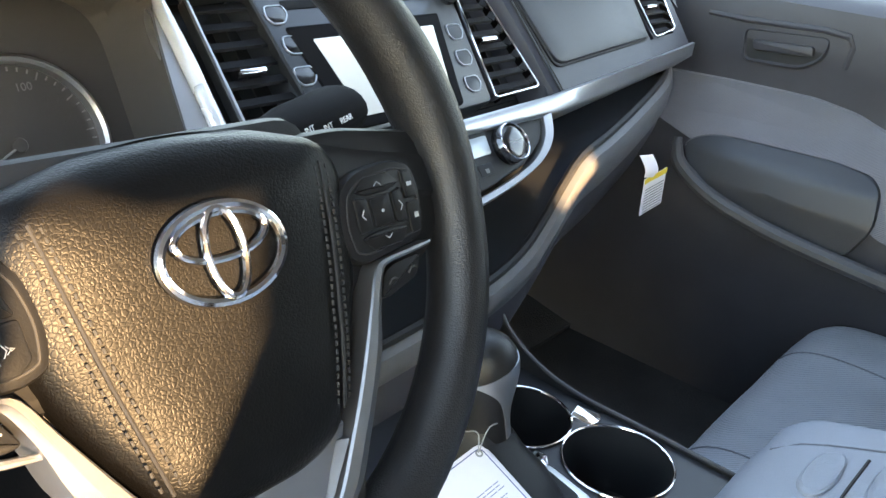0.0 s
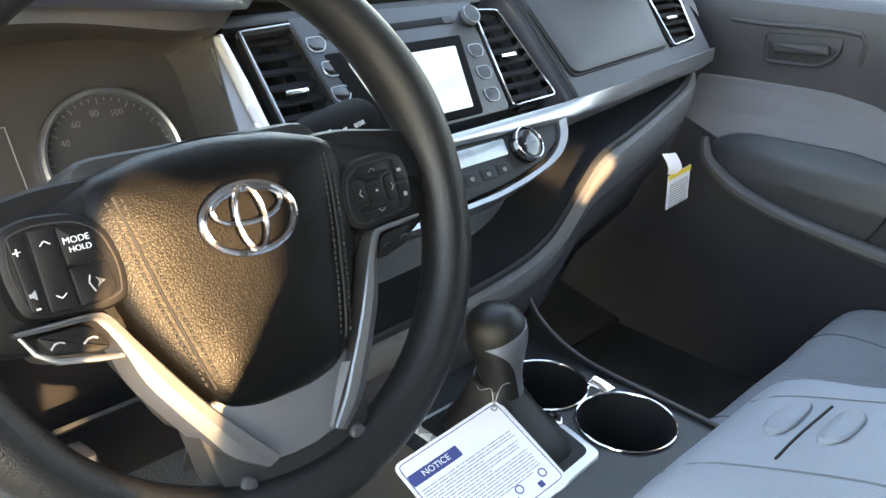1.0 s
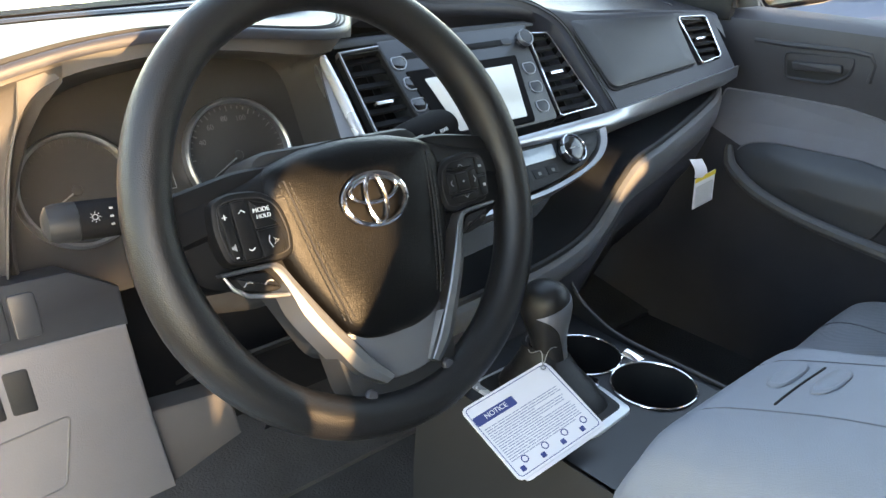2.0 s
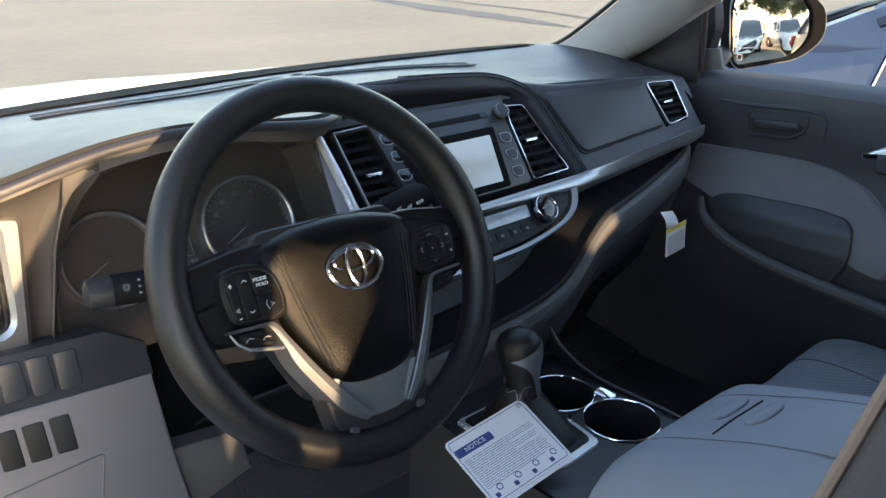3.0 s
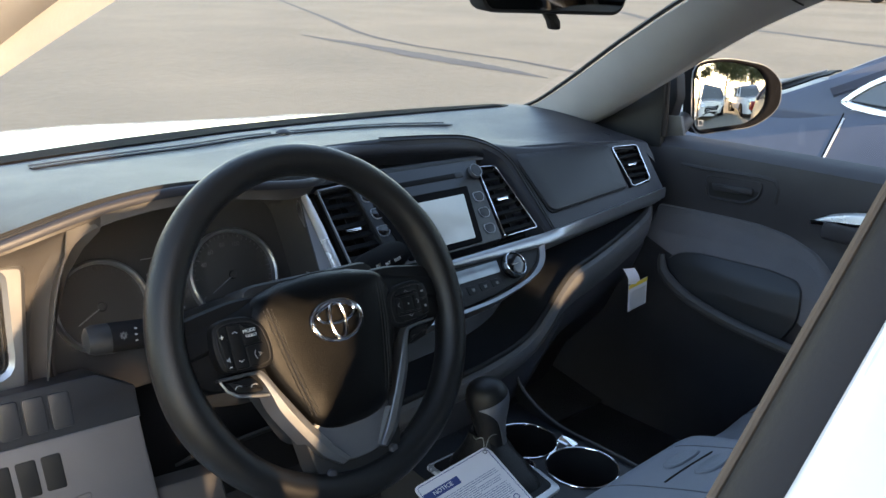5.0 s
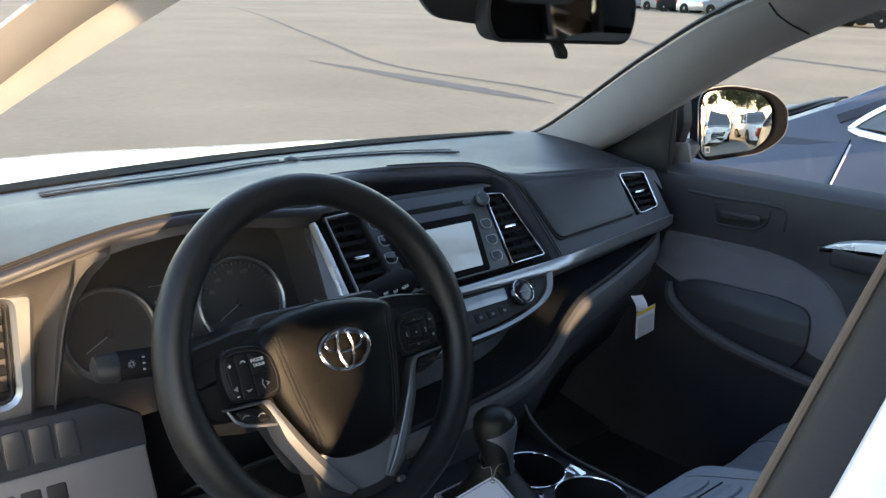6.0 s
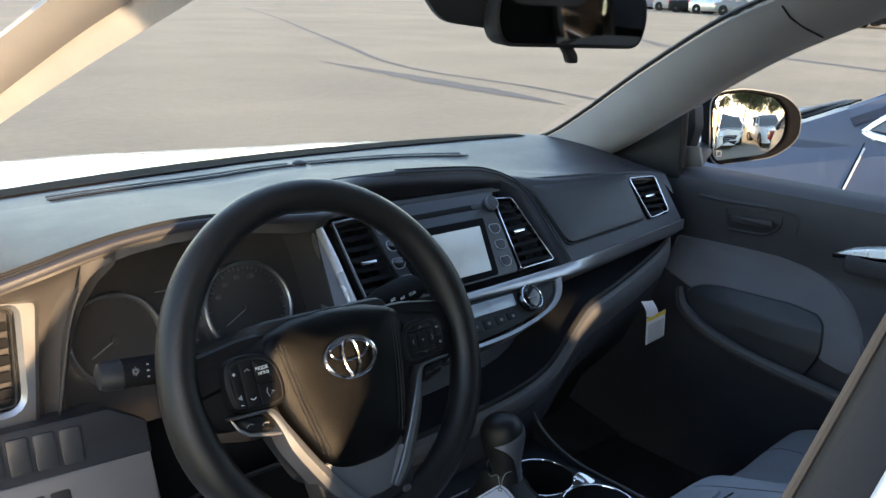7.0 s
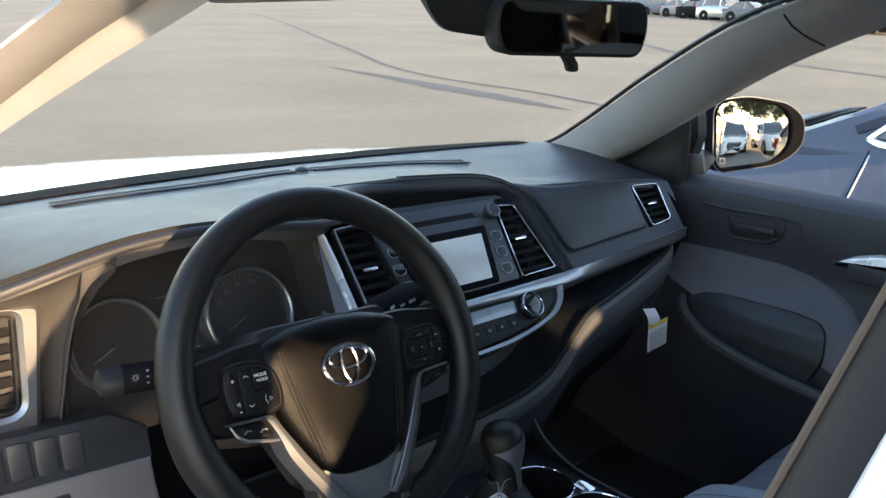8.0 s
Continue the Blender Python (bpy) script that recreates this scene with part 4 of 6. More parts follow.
# chrome badge of plain ellipses
def ellipse_ring(cu, cv, rx, ry, w, wide, name="badge"):
    pts = []
    for i in range(48):
        a = 2 * math.pi * i / 48
        pts.append(WHEEL.p(cu + rx * math.cos(a), cv + ry * math.sin(a), w))
    return tube(pts, wide, 8, closed=True, up=tuple(WHEEL.n))


badge = part("badge", ellipse_ring(0.001, -0.001, 0.0300, 0.0205, 0.0236, 0.0024), CHROME, wheel, "chrome oval badge")
part("badge_oval", ellipse_ring(0.001, 0.0062, 0.0225, 0.0098, 0.0240, 0.0018), CHROME, badge)
part("badge_oval", ellipse_ring(0.001, -0.001, 0.0090, 0.0190, 0.0246, 0.0019), CHROME, badge)

# button pads
PAD_TOP = 0.0165
for s in (-1, 1):
    hi = 1.0 if s < 0 else 0.76
    o = rounded([(s * 0.0765, 0.015 * hi), (s * 0.090, 0.0255 * hi), (s * 0.116, 0.0280 * hi), (s * 0.131, 0.023 * hi), (s * 0.1345, 0.002), (s * 0.130, -0.0240), (s * 0.086, -0.0290), (s * 0.0745, -0.025), (s * 0.0715, -0.007)], 0.009, 3)
    pad = part("button_pad", slab(WHEEL, [tuple(q) for q in o], -0.004, PAD_TOP - 0.0012, 0.0045), PAD_PLASTIC, wheel, "black pad of control buttons")
    i2 = inset(o, 0.0045)
    part("pad_groove", ring_slab(WHEEL, i2, inset(i2, 0.0012), 0.008, PAD_TOP - 0.0008, 0.0003), SEAM, pad)
    if s < 0:
        keys = [[(-0.1270, 0.0185), (-0.1175, 0.0205), (-0.1175, -0.0225), (-0.1250, -0.0205)], [(-0.1165, 0.0210), (-0.1040, 0.0205), (-0.1025, -0.0235), (-0.1165, -0.0228)], [(-0.1030, 0.0200), (-0.0885, 0.0150), (-0.0825, -0.0020), (-0.1022, -0.0020)], [(-0.1022, -0.0032), (-0.0822, -0.0032), (-0.0810, -0.0190), (-0.0870, -0.0235), (-0.1015, -0.0238)]]
    else:
        keys = [[(0.0840, 0.0060), (0.0930, 0.0040), (0.0930, -0.0120), (0.0835, -0.0130)], [(0.1100, 0.0040), (0.1180, 0.0060), (0.1180, -0.0130), (0.1100, -0.0120)], [(0.0850, 0.0080), (0.0930, 0.0150), (0.1110, 0.0152), (0.1175, 0.0080), (0.1095, 0.0055), (0.0935, 0.0055)], [(0.0935, -0.0135), (0.1095, -0.0135), (0.1170, -0.0150), (0.1120, -0.0225), (0.0900, -0.0225), (0.0840, -0.0150)], [(0.0945, 0.0040), (0.1085, 0.0040), (0.1085, -0.0120), (0.0945, -0.0120)], [(0.1200, 0.0145), (0.1275, 0.0125), (0.1290, -0.0015), (0.1195, -0.0015)], [(0.1195, -0.0030), (0.1300, -0.0030), (0.1275, -0.0195), (0.1190, -0.0205)]]
    for k in keys:
        part("key", slab(WHEEL, k, 0.008, PAD_TOP, 0.0012, r=0.002), PAD_PLASTIC, pad)


def mark(u, v, w, h, parent, z=PAD_TOP + 0.0003):
    return slab(WHEEL, [(u - w / 2, v + h / 2), (u + w / 2, v + h / 2), (u + w / 2, v - h / 2), (u - w / 2, v - h / 2)], z - 0.0005, z)


def arrow(u, v, kx, ky, parent, mat=None):
    """A small printed chevron that points along (kx, ky)."""
    a = Vector((u - 0.0020 * kx + 0.0026 * ky, v - 0.0020 * ky - 0.0026 * kx))
    b = Vector((u, v))
    c = Vector((u - 0.0020 * kx - 0.0026 * ky, v - 0.0020 * ky + 0.0026 * kx))
    part("key_symbol", tube([WHEEL.p(*q, PAD_TOP + 0.0001) for q in (a, b, c)], 0.00035, 4), mat or MARK_WHITE, parent)


pads = [ob for ob in wheel.children if ob.name.startswith("button_pad")]
lp, rp = pads
text("key_word", "MODE", WHEEL, -0.0945, 0.0110, 0.0048, MARK_WHITE, lp, PAD_TOP + 0.0002)
text("key_word", "HOLD", WHEEL, -0.0935, 0.0062, 0.0042, MARK_WHITE, lp, PAD_TOP + 0.0002)
text("key_symbol", "+", WHEEL, -0.1235, 0.0105, 0.008, MARK_WHITE, lp, PAD_TOP + 0.0002)
text("key_symbol", "-", WHEEL, -0.1215, -0.0180, 0.009, MARK_WHITE, lp, PAD_TOP + 0.0002)
bm = slab(WHEEL, [(-0.1240, -0.0105), (-0.1225, -0.0105), (-0.1205, -0.0088), (-0.1205, -0.0142), (-0.1225, -0.0125), (-0.1240, -0.0125)], PAD_TOP - 0.0003, PAD_TOP + 0.0003)
part("key_symbol", bm, MARK_GREY, lp, "small loudspeaker sign")
bm = tube([WHEEL.p(-0.0930, -0.0085, PAD_TOP), WHEEL.p(-0.0945, -0.0125, PAD_TOP), WHEEL.p(-0.0925, -0.0175, PAD_TOP)], 0.0005, 5)
for k in range(3):
    tube([WHEEL.p(-0.0905 + 0.0014 * k, -0.0105 - 0.001 * k, PAD_TOP), WHEEL.p(-0.0890 + 0.0014 * k, -0.0130, PAD_TOP), WHEEL.p(-0.0905 + 0.0014 * k, -0.0155 + 0.001 * k, PAD_TOP)], 0.0003, 4, bm=bm)
part("key_symbol", bm, MARK_GREY, lp, "small voice sign")
arrow(-0.1098, 0.0135, 0, 1, lp)
arrow(-0.1092, -0.0165, 0, -1, lp)
for au, av, kx, ky in ((0.1015, 0.0112, 0, 1), (0.1015, -0.0185, 0, -1), (0.0868, -0.0038, -1, 0), (0.1160, -0.0038, 1, 0)):
    arrow(au, av, kx, ky, rp, MARK_GREY)
part("key_symbol", lathe(Plane(WHEEL.p(0.1015, -0.0040, PAD_TOP), radians(25.7), 0.015), [(0.0010, 0), (0.0009, 0.0004)], 12), MARK_GREY, rp)
part("key_symbol", mark(0.1242, 0.0060, 0.0034, 0.0022, rp), MARK_GREY, rp)
part("key_symbol", mark(0.1245, -0.0110, 0.0028, 0.0028, rp), MARK_GREY, rp)

# silver V: two bent bars with a crisp ridge, and the plate between their feet
V_IN = [(-0.1350, -0.0268), (-0.1155, -0.0274), (-0.098, -0.0280), (-0.0890, -0.0312), (-0.0800, -0.0475), (-0.0680, -0.069), (-0.0560, -0.0895), (-0.0440, -0.1075), (-0.0330, -0.1235), (-0.0200, -0.1390)]
V_OUT = [(-0.1338, -0.0294), (-0.1155, -0.0304), (-0.100, -0.0314), (-0.0945, -0.0352), (-0.0870, -0.0520), (-0.0812, -0.0720), (-0.0700, -0.0930), (-0.0585, -0.112), (-0.0475, -0.1290), (-0.0280, -0.1435)]
V_TOP = [0.0120, 0.0135, 0.0145, 0.0150, 0.0155, 0.0165, 0.0170, 0.0175, 0.0180, 0.0180]
for s in (-1, 1):
    rows = []
    fine = lambda table: curve([(*q, 0) for q in table], 3)
    tops = [q.x for q in curve([(q, 0, 0) for q in V_TOP], 3)]
    for a, b, d in zip(fine(V_IN), fine(V_OUT), tops):
        f = lambda k, h: WHEEL.p(-s * (a.x + (b.x - a.x) * k), a.y + (b.y - a.y) * k, h)
        wide = (b - a).length
        rows.append([f(0, -0.012), f(0, d - 0.0012), f(0.08, d), f(0.50, d + 0.0004), f(0.58, d - 0.0002), f(0.98, d - 0.0030 * wide / 0.012), f(1.05, d - 0.0060 * wide / 0.012), f(1.05, -0.014)])
    part("silver_spoke", loft(rows), SPOKE_SILVER, wheel, "satin silver spoke bar", angle=24)
    bo = [(s * 0.1265, -0.0315), (s * 0.104, -0.0325), (s * 0.0975, -0.0350), (s * 0.0905, -0.0480), (s * 0.0975, -0.0490), (s * 0.120, -0.0435)]
    part("phone_pad", slab(WHEEL, bo, -0.012, 0.0115, 0.002, r=0.004), PAD_PLASTIC, wheel)
    if s < 0:
        part("pad_edge", tube([WHEEL.p(s * 0.1325, -0.0300, 0.0095), WHEEL.p(s * 0.1275, -0.0400, 0.0095), WHEEL.p(s * 0.1185, -0.0470, 0.0100), WHEEL.p(s * 0.0980, -0.0520, 0.0105), WHEEL.p(s * 0.0860, -0.0545, 0.0100)], [0.0010, 0.0016, 0.0019, 0.0019, 0.0014], 8), SILVER, wheel)
    for du, dv in ((0.117, -0.0385), (0.101, -0.0408)):
        part("phone_symbol", tube([WHEEL.p(s * du - 0.0036, dv - 0.0016, 0.0117), WHEEL.p(s * du - 0.001, dv + 0.0006, 0.0117), WHEEL.p(s * du + 0.0018, dv + 0.0008, 0.0117), WHEEL.p(s * du + 0.0038, dv - 0.0004, 0.0117)], 0.0006, 5), MARK_GREY if s < 0 else MARK_DIM, wheel)
part("silver_plate", slab(WHEEL, [(-0.050, -0.096), (0.050, -0.096), (0.0280, -0.1405), (0.010, -0.1440), (-0.010, -0.1440), (-0.0280, -0.1405)], -0.004, 0.0105, 0.002, r=0.004), SILVER_DARK, wheel, "dull silver plate at the foot of the hub")
part("plate_fold", loft([[WHEEL.p(0.0400, -0.104, 0.009), WHEEL.p(0.0445, -0.104, 0.0165), WHEEL.p(0.0480, -0.104, 0.009)], [WHEEL.p(0.0195, -0.1385, 0.009), WHEEL.p(0.0205, -0.1385, 0.0135), WHEEL.p(0.0220, -0.1385, 0.009)]]), SILVER_DARK, wheel)
for su in (-0.040, 0.040):
    part("screw_cover", lathe(Plane(WHEEL.p(su, -0.1500, 0.005), radians(25.7), 0.015), [(0.0055, 0.0), (0.0055, 0.004), (0.0040, 0.0058), (0.0010, 0.0062)], 18), DOOR_BLACK, wheel)

# ---- centre console ----
console = thing("centre_console", "black centre console with chrome-rimmed cup holders", "console")
rim1, rim2 = (0.061, -0.194, 0.050), (0.072, -0.300, 0.053)
TOP = axes((0, 0, 0.690), (1, 0, 0), (0, 1, 0))
# top plate with two round wells cut through it, as fans of quads round each well
bm = bmesh.new()
left, right, y_front, y_mid, y_back = -0.125, 0.142, -0.10, -0.2465, -0.43


def well_plate(cx, cy, r, lo, hi, bm):
    k = 40
    ins, outs = [], []
    for i in range(k):
        a = 2 * math.pi * (i + 0.5) / k
        c, s = math.cos(a), math.sin(a)
        ins.append(bm.verts.new((cx + r * c, cy + r * s, 0.690)))
        t = min(((hi[0] - cx) / c if c > 0 else (lo[0] - cx) / c) if abs(c) > 1e-6 else 9, ((hi[1] - cy) / s if s > 0 else (lo[1] - cy) / s) if abs(s) > 1e-6 else 9)
        outs.append(bm.verts.new((cx + c * t, cy + s * t, 0.690)))
    for i in range(k):
        j = (i + 1) % k
        bm.faces.new((ins[i], outs[i], outs[j], ins[j]))


well_plate(*rim1, (0.0, y_mid), (right, y_front), bm)
well_plate(*rim2, (0.0, y_back), (right, y_mid), bm)
for a, b in (((left, y_back), (-0.0, y_front)),):
    vs = [bm.verts.new((x, y, 0.690)) for x, y in ((a[0], a[1]), (b[0], a[1]), (b[0], b[1]), (a[0], b[1]))]
    bm.faces.new(vs)
part("console_top", bm, PANEL_GREY, console, "charcoal console top")
for cx, cy, r in (rim1, rim2):
    pl = axes((cx, cy, 0.690), (1, 0, 0), (0, 1, 0))
    rings = [[pl.p(rr * math.cos(a), rr * math.sin(a), h) for a in (2 * math.pi * i / 40 for i in range(40))] for rr, h in ((r, 0.001), (r * 0.97, -0.02), (r * 0.90, -0.075), (r * 0.3, -0.078), (0.002, -0.078))]
    part("cup_well", loft(rings, caps=False), HARD_BLACK, console, "black cup holder well")
    part("cup_rib", block((cx - 0.003, cy - r * 0.95, 0.63), (cx + 0.003, cy - r * 0.72, 0.668), 0.002), HARD_BLACK, console)
    part("cup_rim", tube([pl.p((r + 0.001) * math.cos(a), (r + 0.001) * math.sin(a), 0.002) for a in (2 * math.pi * i / 48 for i in range(48))], 0.0014, 8, closed=True), CHROME, console, "thin chrome ring")
part("chrome_bridge", slab(axes((0.108, -0.240, 0.6905), (1, 0, 0.05), (0, math.cos(0.34), math.sin(0.34))), [(-0.014, 0.011), (0.004, 0.014), (0.016, -0.008), (0.008, -0.017), (-0.006, -0.011)], -0.004, 0.0035, 0.001, r=0.002), CHROME, console, "chrome bridge between the cup holders")
part("chrome_bridge", slab(TOP, [(0.010, -0.240), (0.024, -0.236), (0.026, -0.250), (0.012, -0.262)], 0.0, 0.005, 0.002, r=0.003), CHROME, console)
# right-hand cheek of the console rising to the dashboard
cheek = curve([(0.158, -0.060, 0.795), (0.142, -0.085, 0.764), (0.132, -0.130, 0.724), (0.131, -0.20, 0.699), (0.134, -0.30, 0.695), (0.134, -0.45, 0.695)], 6)
part("console_edge", tube(cheek, 0.0022, 8), POCKET_GREY, console, "grey edge strip of the console")
part("console_cheek", sheet([[p, p + Vector((0.012, 0, -0.05)), Vector((p.x + 0.03, p.y, 0.55)), Vector((p.x + 0.035, p.y, 0.42))] for p in cheek], 0.003), HARD_BLACK, console)
part("console_front", sheet([[Vector((x, -0.10 + 0.05 * k, 0.690 + 0.035 * k ** 1.3)) for k in range(4)] for x in (-0.13, -0.06, 0.0, 0.08, 0.16)], 0.003), PANEL_GREY, console)
lc = [(-0.128, -0.09, 0.70), (-0.130, -0.2, 0.690), (-0.132, -0.43, 0.690)]
part("console_cheek", sheet([[Vector(p), Vector(p) + Vector((-0.012, 0, -0.03)), Vector((p[0] - 0.02, p[1], 0.55)), Vector((p[0] - 0.02, p[1], 0.42))] for p in lc], 0.003), HARD_BLACK, console)

# ---- gear shifter ----
shifter = thing("gear_shifter", "black gear lever with a silver inset and leather boot", "gear lever")
part("shift_plate", slab(TOP, [(-0.108, -0.150), (0.010, -0.150), (0.016, -0.262), (0.006, -0.316), (-0.070, -0.322), (-0.108, -0.30)], 0.0, 0.0045, 0.002, r=0.01), SILVER_SKYLIT, shifter, "satin silver plate round the boot")
part("shift_plate_inset", slab(TOP, [(-0.100, -0.156), (0.003, -0.156), (0.008, -0.262), (-0.001, -0.306), (-0.066, -0.311), (-0.100, -0.292)], 0.003, 0.0058, 0.001, r=0.01), HARD_BLACK, shifter)
base, top_p = Vector((-0.045, -0.232, 0.695)), Vector((-0.048, -0.214, 0.758))
rings = []
for k in range(8):
    t = k / 7
    c = base.lerp(top_p, t)
    wx, wy = 0.046 * (1 - t) ** 1.3 + 0.021 * t ** 0.5, 0.068 * (1 - t) ** 1.3 + 0.024 * t ** 0.5
    rings.append([c + Vector((wx * math.copysign(abs(math.cos(a)) ** 0.6, math.cos(a)) * (1 + 0.05 * math.sin(5 * a + k * 2)), wy * math.copysign(abs(math.sin(a)) ** 0.6, math.sin(a)), 0)) for a in (2 * math.pi * i / 28 for i in range(28))])
part("boot", loft(rings), RIM_SKIN, shifter, "folded black leather boot")
SK = axes((-0.047, -0.213, 0.810), (1, 0, 0), (0, 0.97, -0.2))
KNOB = [(-0.066, 0.0205), (-0.050, 0.0200), (-0.038, 0.0212), (-0.026, 0.0240), (-0.014, 0.0272), (-0.003, 0.0292), (0.007, 0.0293), (0.016, 0.0272), (0.023, 0.0226), (0.0285, 0.0155), (0.0312, 0.0080), (0.0320, 0.0020)]


def knob_ring(h, grow, a0, a1, k, slant=0.0):
    """Points round the knob at one height, between two bearings."""
    out = []
    for i in range(k):
        a = radians(a0 + (a1 - a0) * i / (k - 1))
        hh = h + slant * math.cos(a - radians(-25))
        r = line(KNOB, hh) + grow
        out.append(SK.p(r * math.cos(a), 1.12 * r * math.sin(a) + 0.05 * (0.02 - hh) * 0.5, hh))
    return out


part("knob", loft([knob_ring(h, 0.0, 0, 351, 40) for h, r in KNOB]), RIM_SKIN, shifter, "rounded black gear knob")
rows = []
for k in range(15):
    t = k / 14
    spread = 26 + 74 * t ** 2.2
    rows.append(knob_ring(-0.0655 + 0.066 * t, 0.0008, -62 - spread, -52 + spread * 1.1, 25, 0.011 * t ** 3))
part("knob_inset", sheet(rows, 0.0008), SILVER, shifter, "dull silver inset")
part("stem", tube([(-0.050, -0.214, 0.740), (-0.048, -0.213, 0.770)], 0.017, 12), GLOSS_BLACK, shifter)

# ---- card hung on the gear lever ----
card = thing("notice_card", "white printed notice card hung by a cord from the gear lever", "card")
T_, L_, B_ = Vector((-0.070, -0.236, 0.753)), Vector((-0.198, -0.229, 0.736)), Vector((-0.086, -0.329, 0.713))
CARD = axes(L_, T_ - L_, (T_ - B_))
CW, CH = (T_ - L_).length, (T_ - B_).length
part("card", slab(CARD, [(0, 0), (CW, 0), (CW, -CH), (0, -CH)], -0.0012, 0.0004, r=0.008), PAPER, card)
part("second_card", slab(CARD, [(0.004, -0.003), (CW + 0.003, -0.004), (CW + 0.001, -CH - 0.004), (0.006, -CH - 0.004)], -0.0024, -0.0016, r=0.008), PAPER, card)
ro = rounded([(0.003, -0.003), (CW - 0.003, -0.003), (CW - 0.003, -CH + 0.003), (0.003, -CH + 0.003)], 0.006)
part("border_line", ring_slab(CARD, ro, inset(ro, 0.0008), 0.0002, 0.0008, 0.0002), PRINT_BLUE, card)
part("title_bar", slab(CARD, [(0.004, -0.016), (0.062, -0.016), (0.062, -0.028), (0.004, -0.028)], 0.0002, 0.0009, r=0.002), PRINT_BLUE, card)
text("title", "NOTICE", CARD, 0.034, -0.022, 0.0088, PAPER, card, 0.0011)
bm = bmesh.new()
rnd = random.Random(3)
for k in range(16):
    v = -0.034 - k * 0.0030
    a, stop = 0.007, 0.118 - (0.05 * rnd.random() if k % 4 == 3 else 0.006 * rnd.random())
    while a < stop:
        b = min(stop, a + 0.004 + rnd.random() * 0.009)
        lo = a
        a = b + 0.0013
        slab(CARD, [(lo, v), (b, v), (b, v - 0.0009), (lo, v - 0.0009)], 0.0002, 0.0008, bm=bm)
tagged(part("small_print", bm, PRINT_GREY, card), "rows of small grey print", kind="stuff")
for k in range(4):
    u = 0.022 + k * 0.030
    v = -CH + 0.014
    part("printed_symbol", ring_slab(CARD, circle2(u, v + 0.004, 0.0045, n=20), circle2(u, v + 0.004, 0.0033, n=20), 0.0002, 0.0009, 0.0002), PRINT_BLUE, card)
    part("printed_symbol", slab(CARD, [(u - 0.012, v - 0.001), (u - 0.006, v - 0.001), (u - 0.006, v - 0.007), (u - 0.012, v - 0.007)], 0.0002, 0.0009, r=0.001), PRINT_BLUE, card)
part("punch_hole", ring_slab(CARD, circle2(CW - 0.008, -0.007, 0.0035, n=16), circle2(CW - 0.008, -0.007, 0.002, n=16), 0.0002, 0.0009, 0.0001), MARK_GREY, card)
hole = CARD.p(CW - 0.008, -0.006, 0.001)
cord = curve([hole, hole + Vector((0.012, 0.0, 0.020)), (-0.028, -0.236, 0.757), (-0.024, -0.205, 0.760), (-0.050, -0.190, 0.760), (-0.072, -0.215, 0.756), hole + Vector((-0.004, 0.001, 0.022)), hole], 6)
part("cord", tube(cord, 0.0006, 5), MARK_GREY, card, "thin pale cord")

# ---- warning tag on the glove box ----
tag = thing("warning_tag", "white paper tag with a yellow band hung on the glove box", "tag")
rows = []
for k in range(9):
    v = k / 8
    c = Vector((0.463 + 0.010 * v, -0.086 - 0.010 * math.sin(v * 2.2), 0.860 - 0.032 * v))
    rows.append([c + Vector((-0.017, 0.004, 0.002)), c + Vector((0.0, 0, 0)), c + Vector((0.018, 0.002, -0.003))])
part("tab", sheet(rows, 0.0006), PAPER, tag)
TG = axes((0.487, -0.094, 0.806), (1.0, 0.05, 0.16), (-0.10, 0.12, 1.0))


def tag_rows(v0, v1, w):
    out = []
    for k in range(7):
        v = v0 + (v1 - v0) * k / 6
        out.append([TG.p(u + (v - 0.03) * 0.10, v, w + 0.004 * math.sin(u * 50) + 0.003 * math.sin(v * 40)) for u in (-0.026, -0.013, 0.0, 0.013, 0.026)])
    return out


part("paper", sheet(tag_rows(-0.028, 0.026, 0.0), 0.0006), PAPER, tag, "white printed paper")
part("yellow_band", sheet(tag_rows(0.0185, 0.0262, 0.0012), 0.0003), PAPER_YELLOW, tag)
bm = bmesh.new()
for k in range(9):
    v = 0.010 - k * 0.0042
    sheet([[TG.p(u + (v - 0.03) * 0.10, v + d, 0.0014 + 0.004 * math.sin(u * 50) + 0.003 * math.sin(v * 40)) for u in (-0.022, -0.008, 0.008, 0.020)] for d in (0, -0.0018)], bm=bm)
tagged(part("small_print", bm, MARK_GREY, tag), "rows of small grey print", kind="stuff")

# ---- armrest box ----
armrest = thing("armrest_box", "grey vinyl armrest box with a split sliding lid", "armrest")
BOX = [(-0.90, 0.875), (-0.80, 0.870), (-0.72, 0.862), (-0.62, 0.845), (-0.55, 0.826), (-0.50, 0.809), (-0.46, 0.797), (-0.435, 0.787), (-0.418, 0.773), (-0.406, 0.750), (-0.401, 0.725), (-0.400, 0.695)]


def on_box(x, y, lift=0.0):
    q = (x - 0.015) / 0.155
    z = sum(line(BOX, y + d) for d in (-0.012, 0, 0.012)) / 3
    return Vector((x, y, z - 0.024 * max(0, abs(q) - 0.66) ** 1.8 / 0.14 + lift))


rings = []
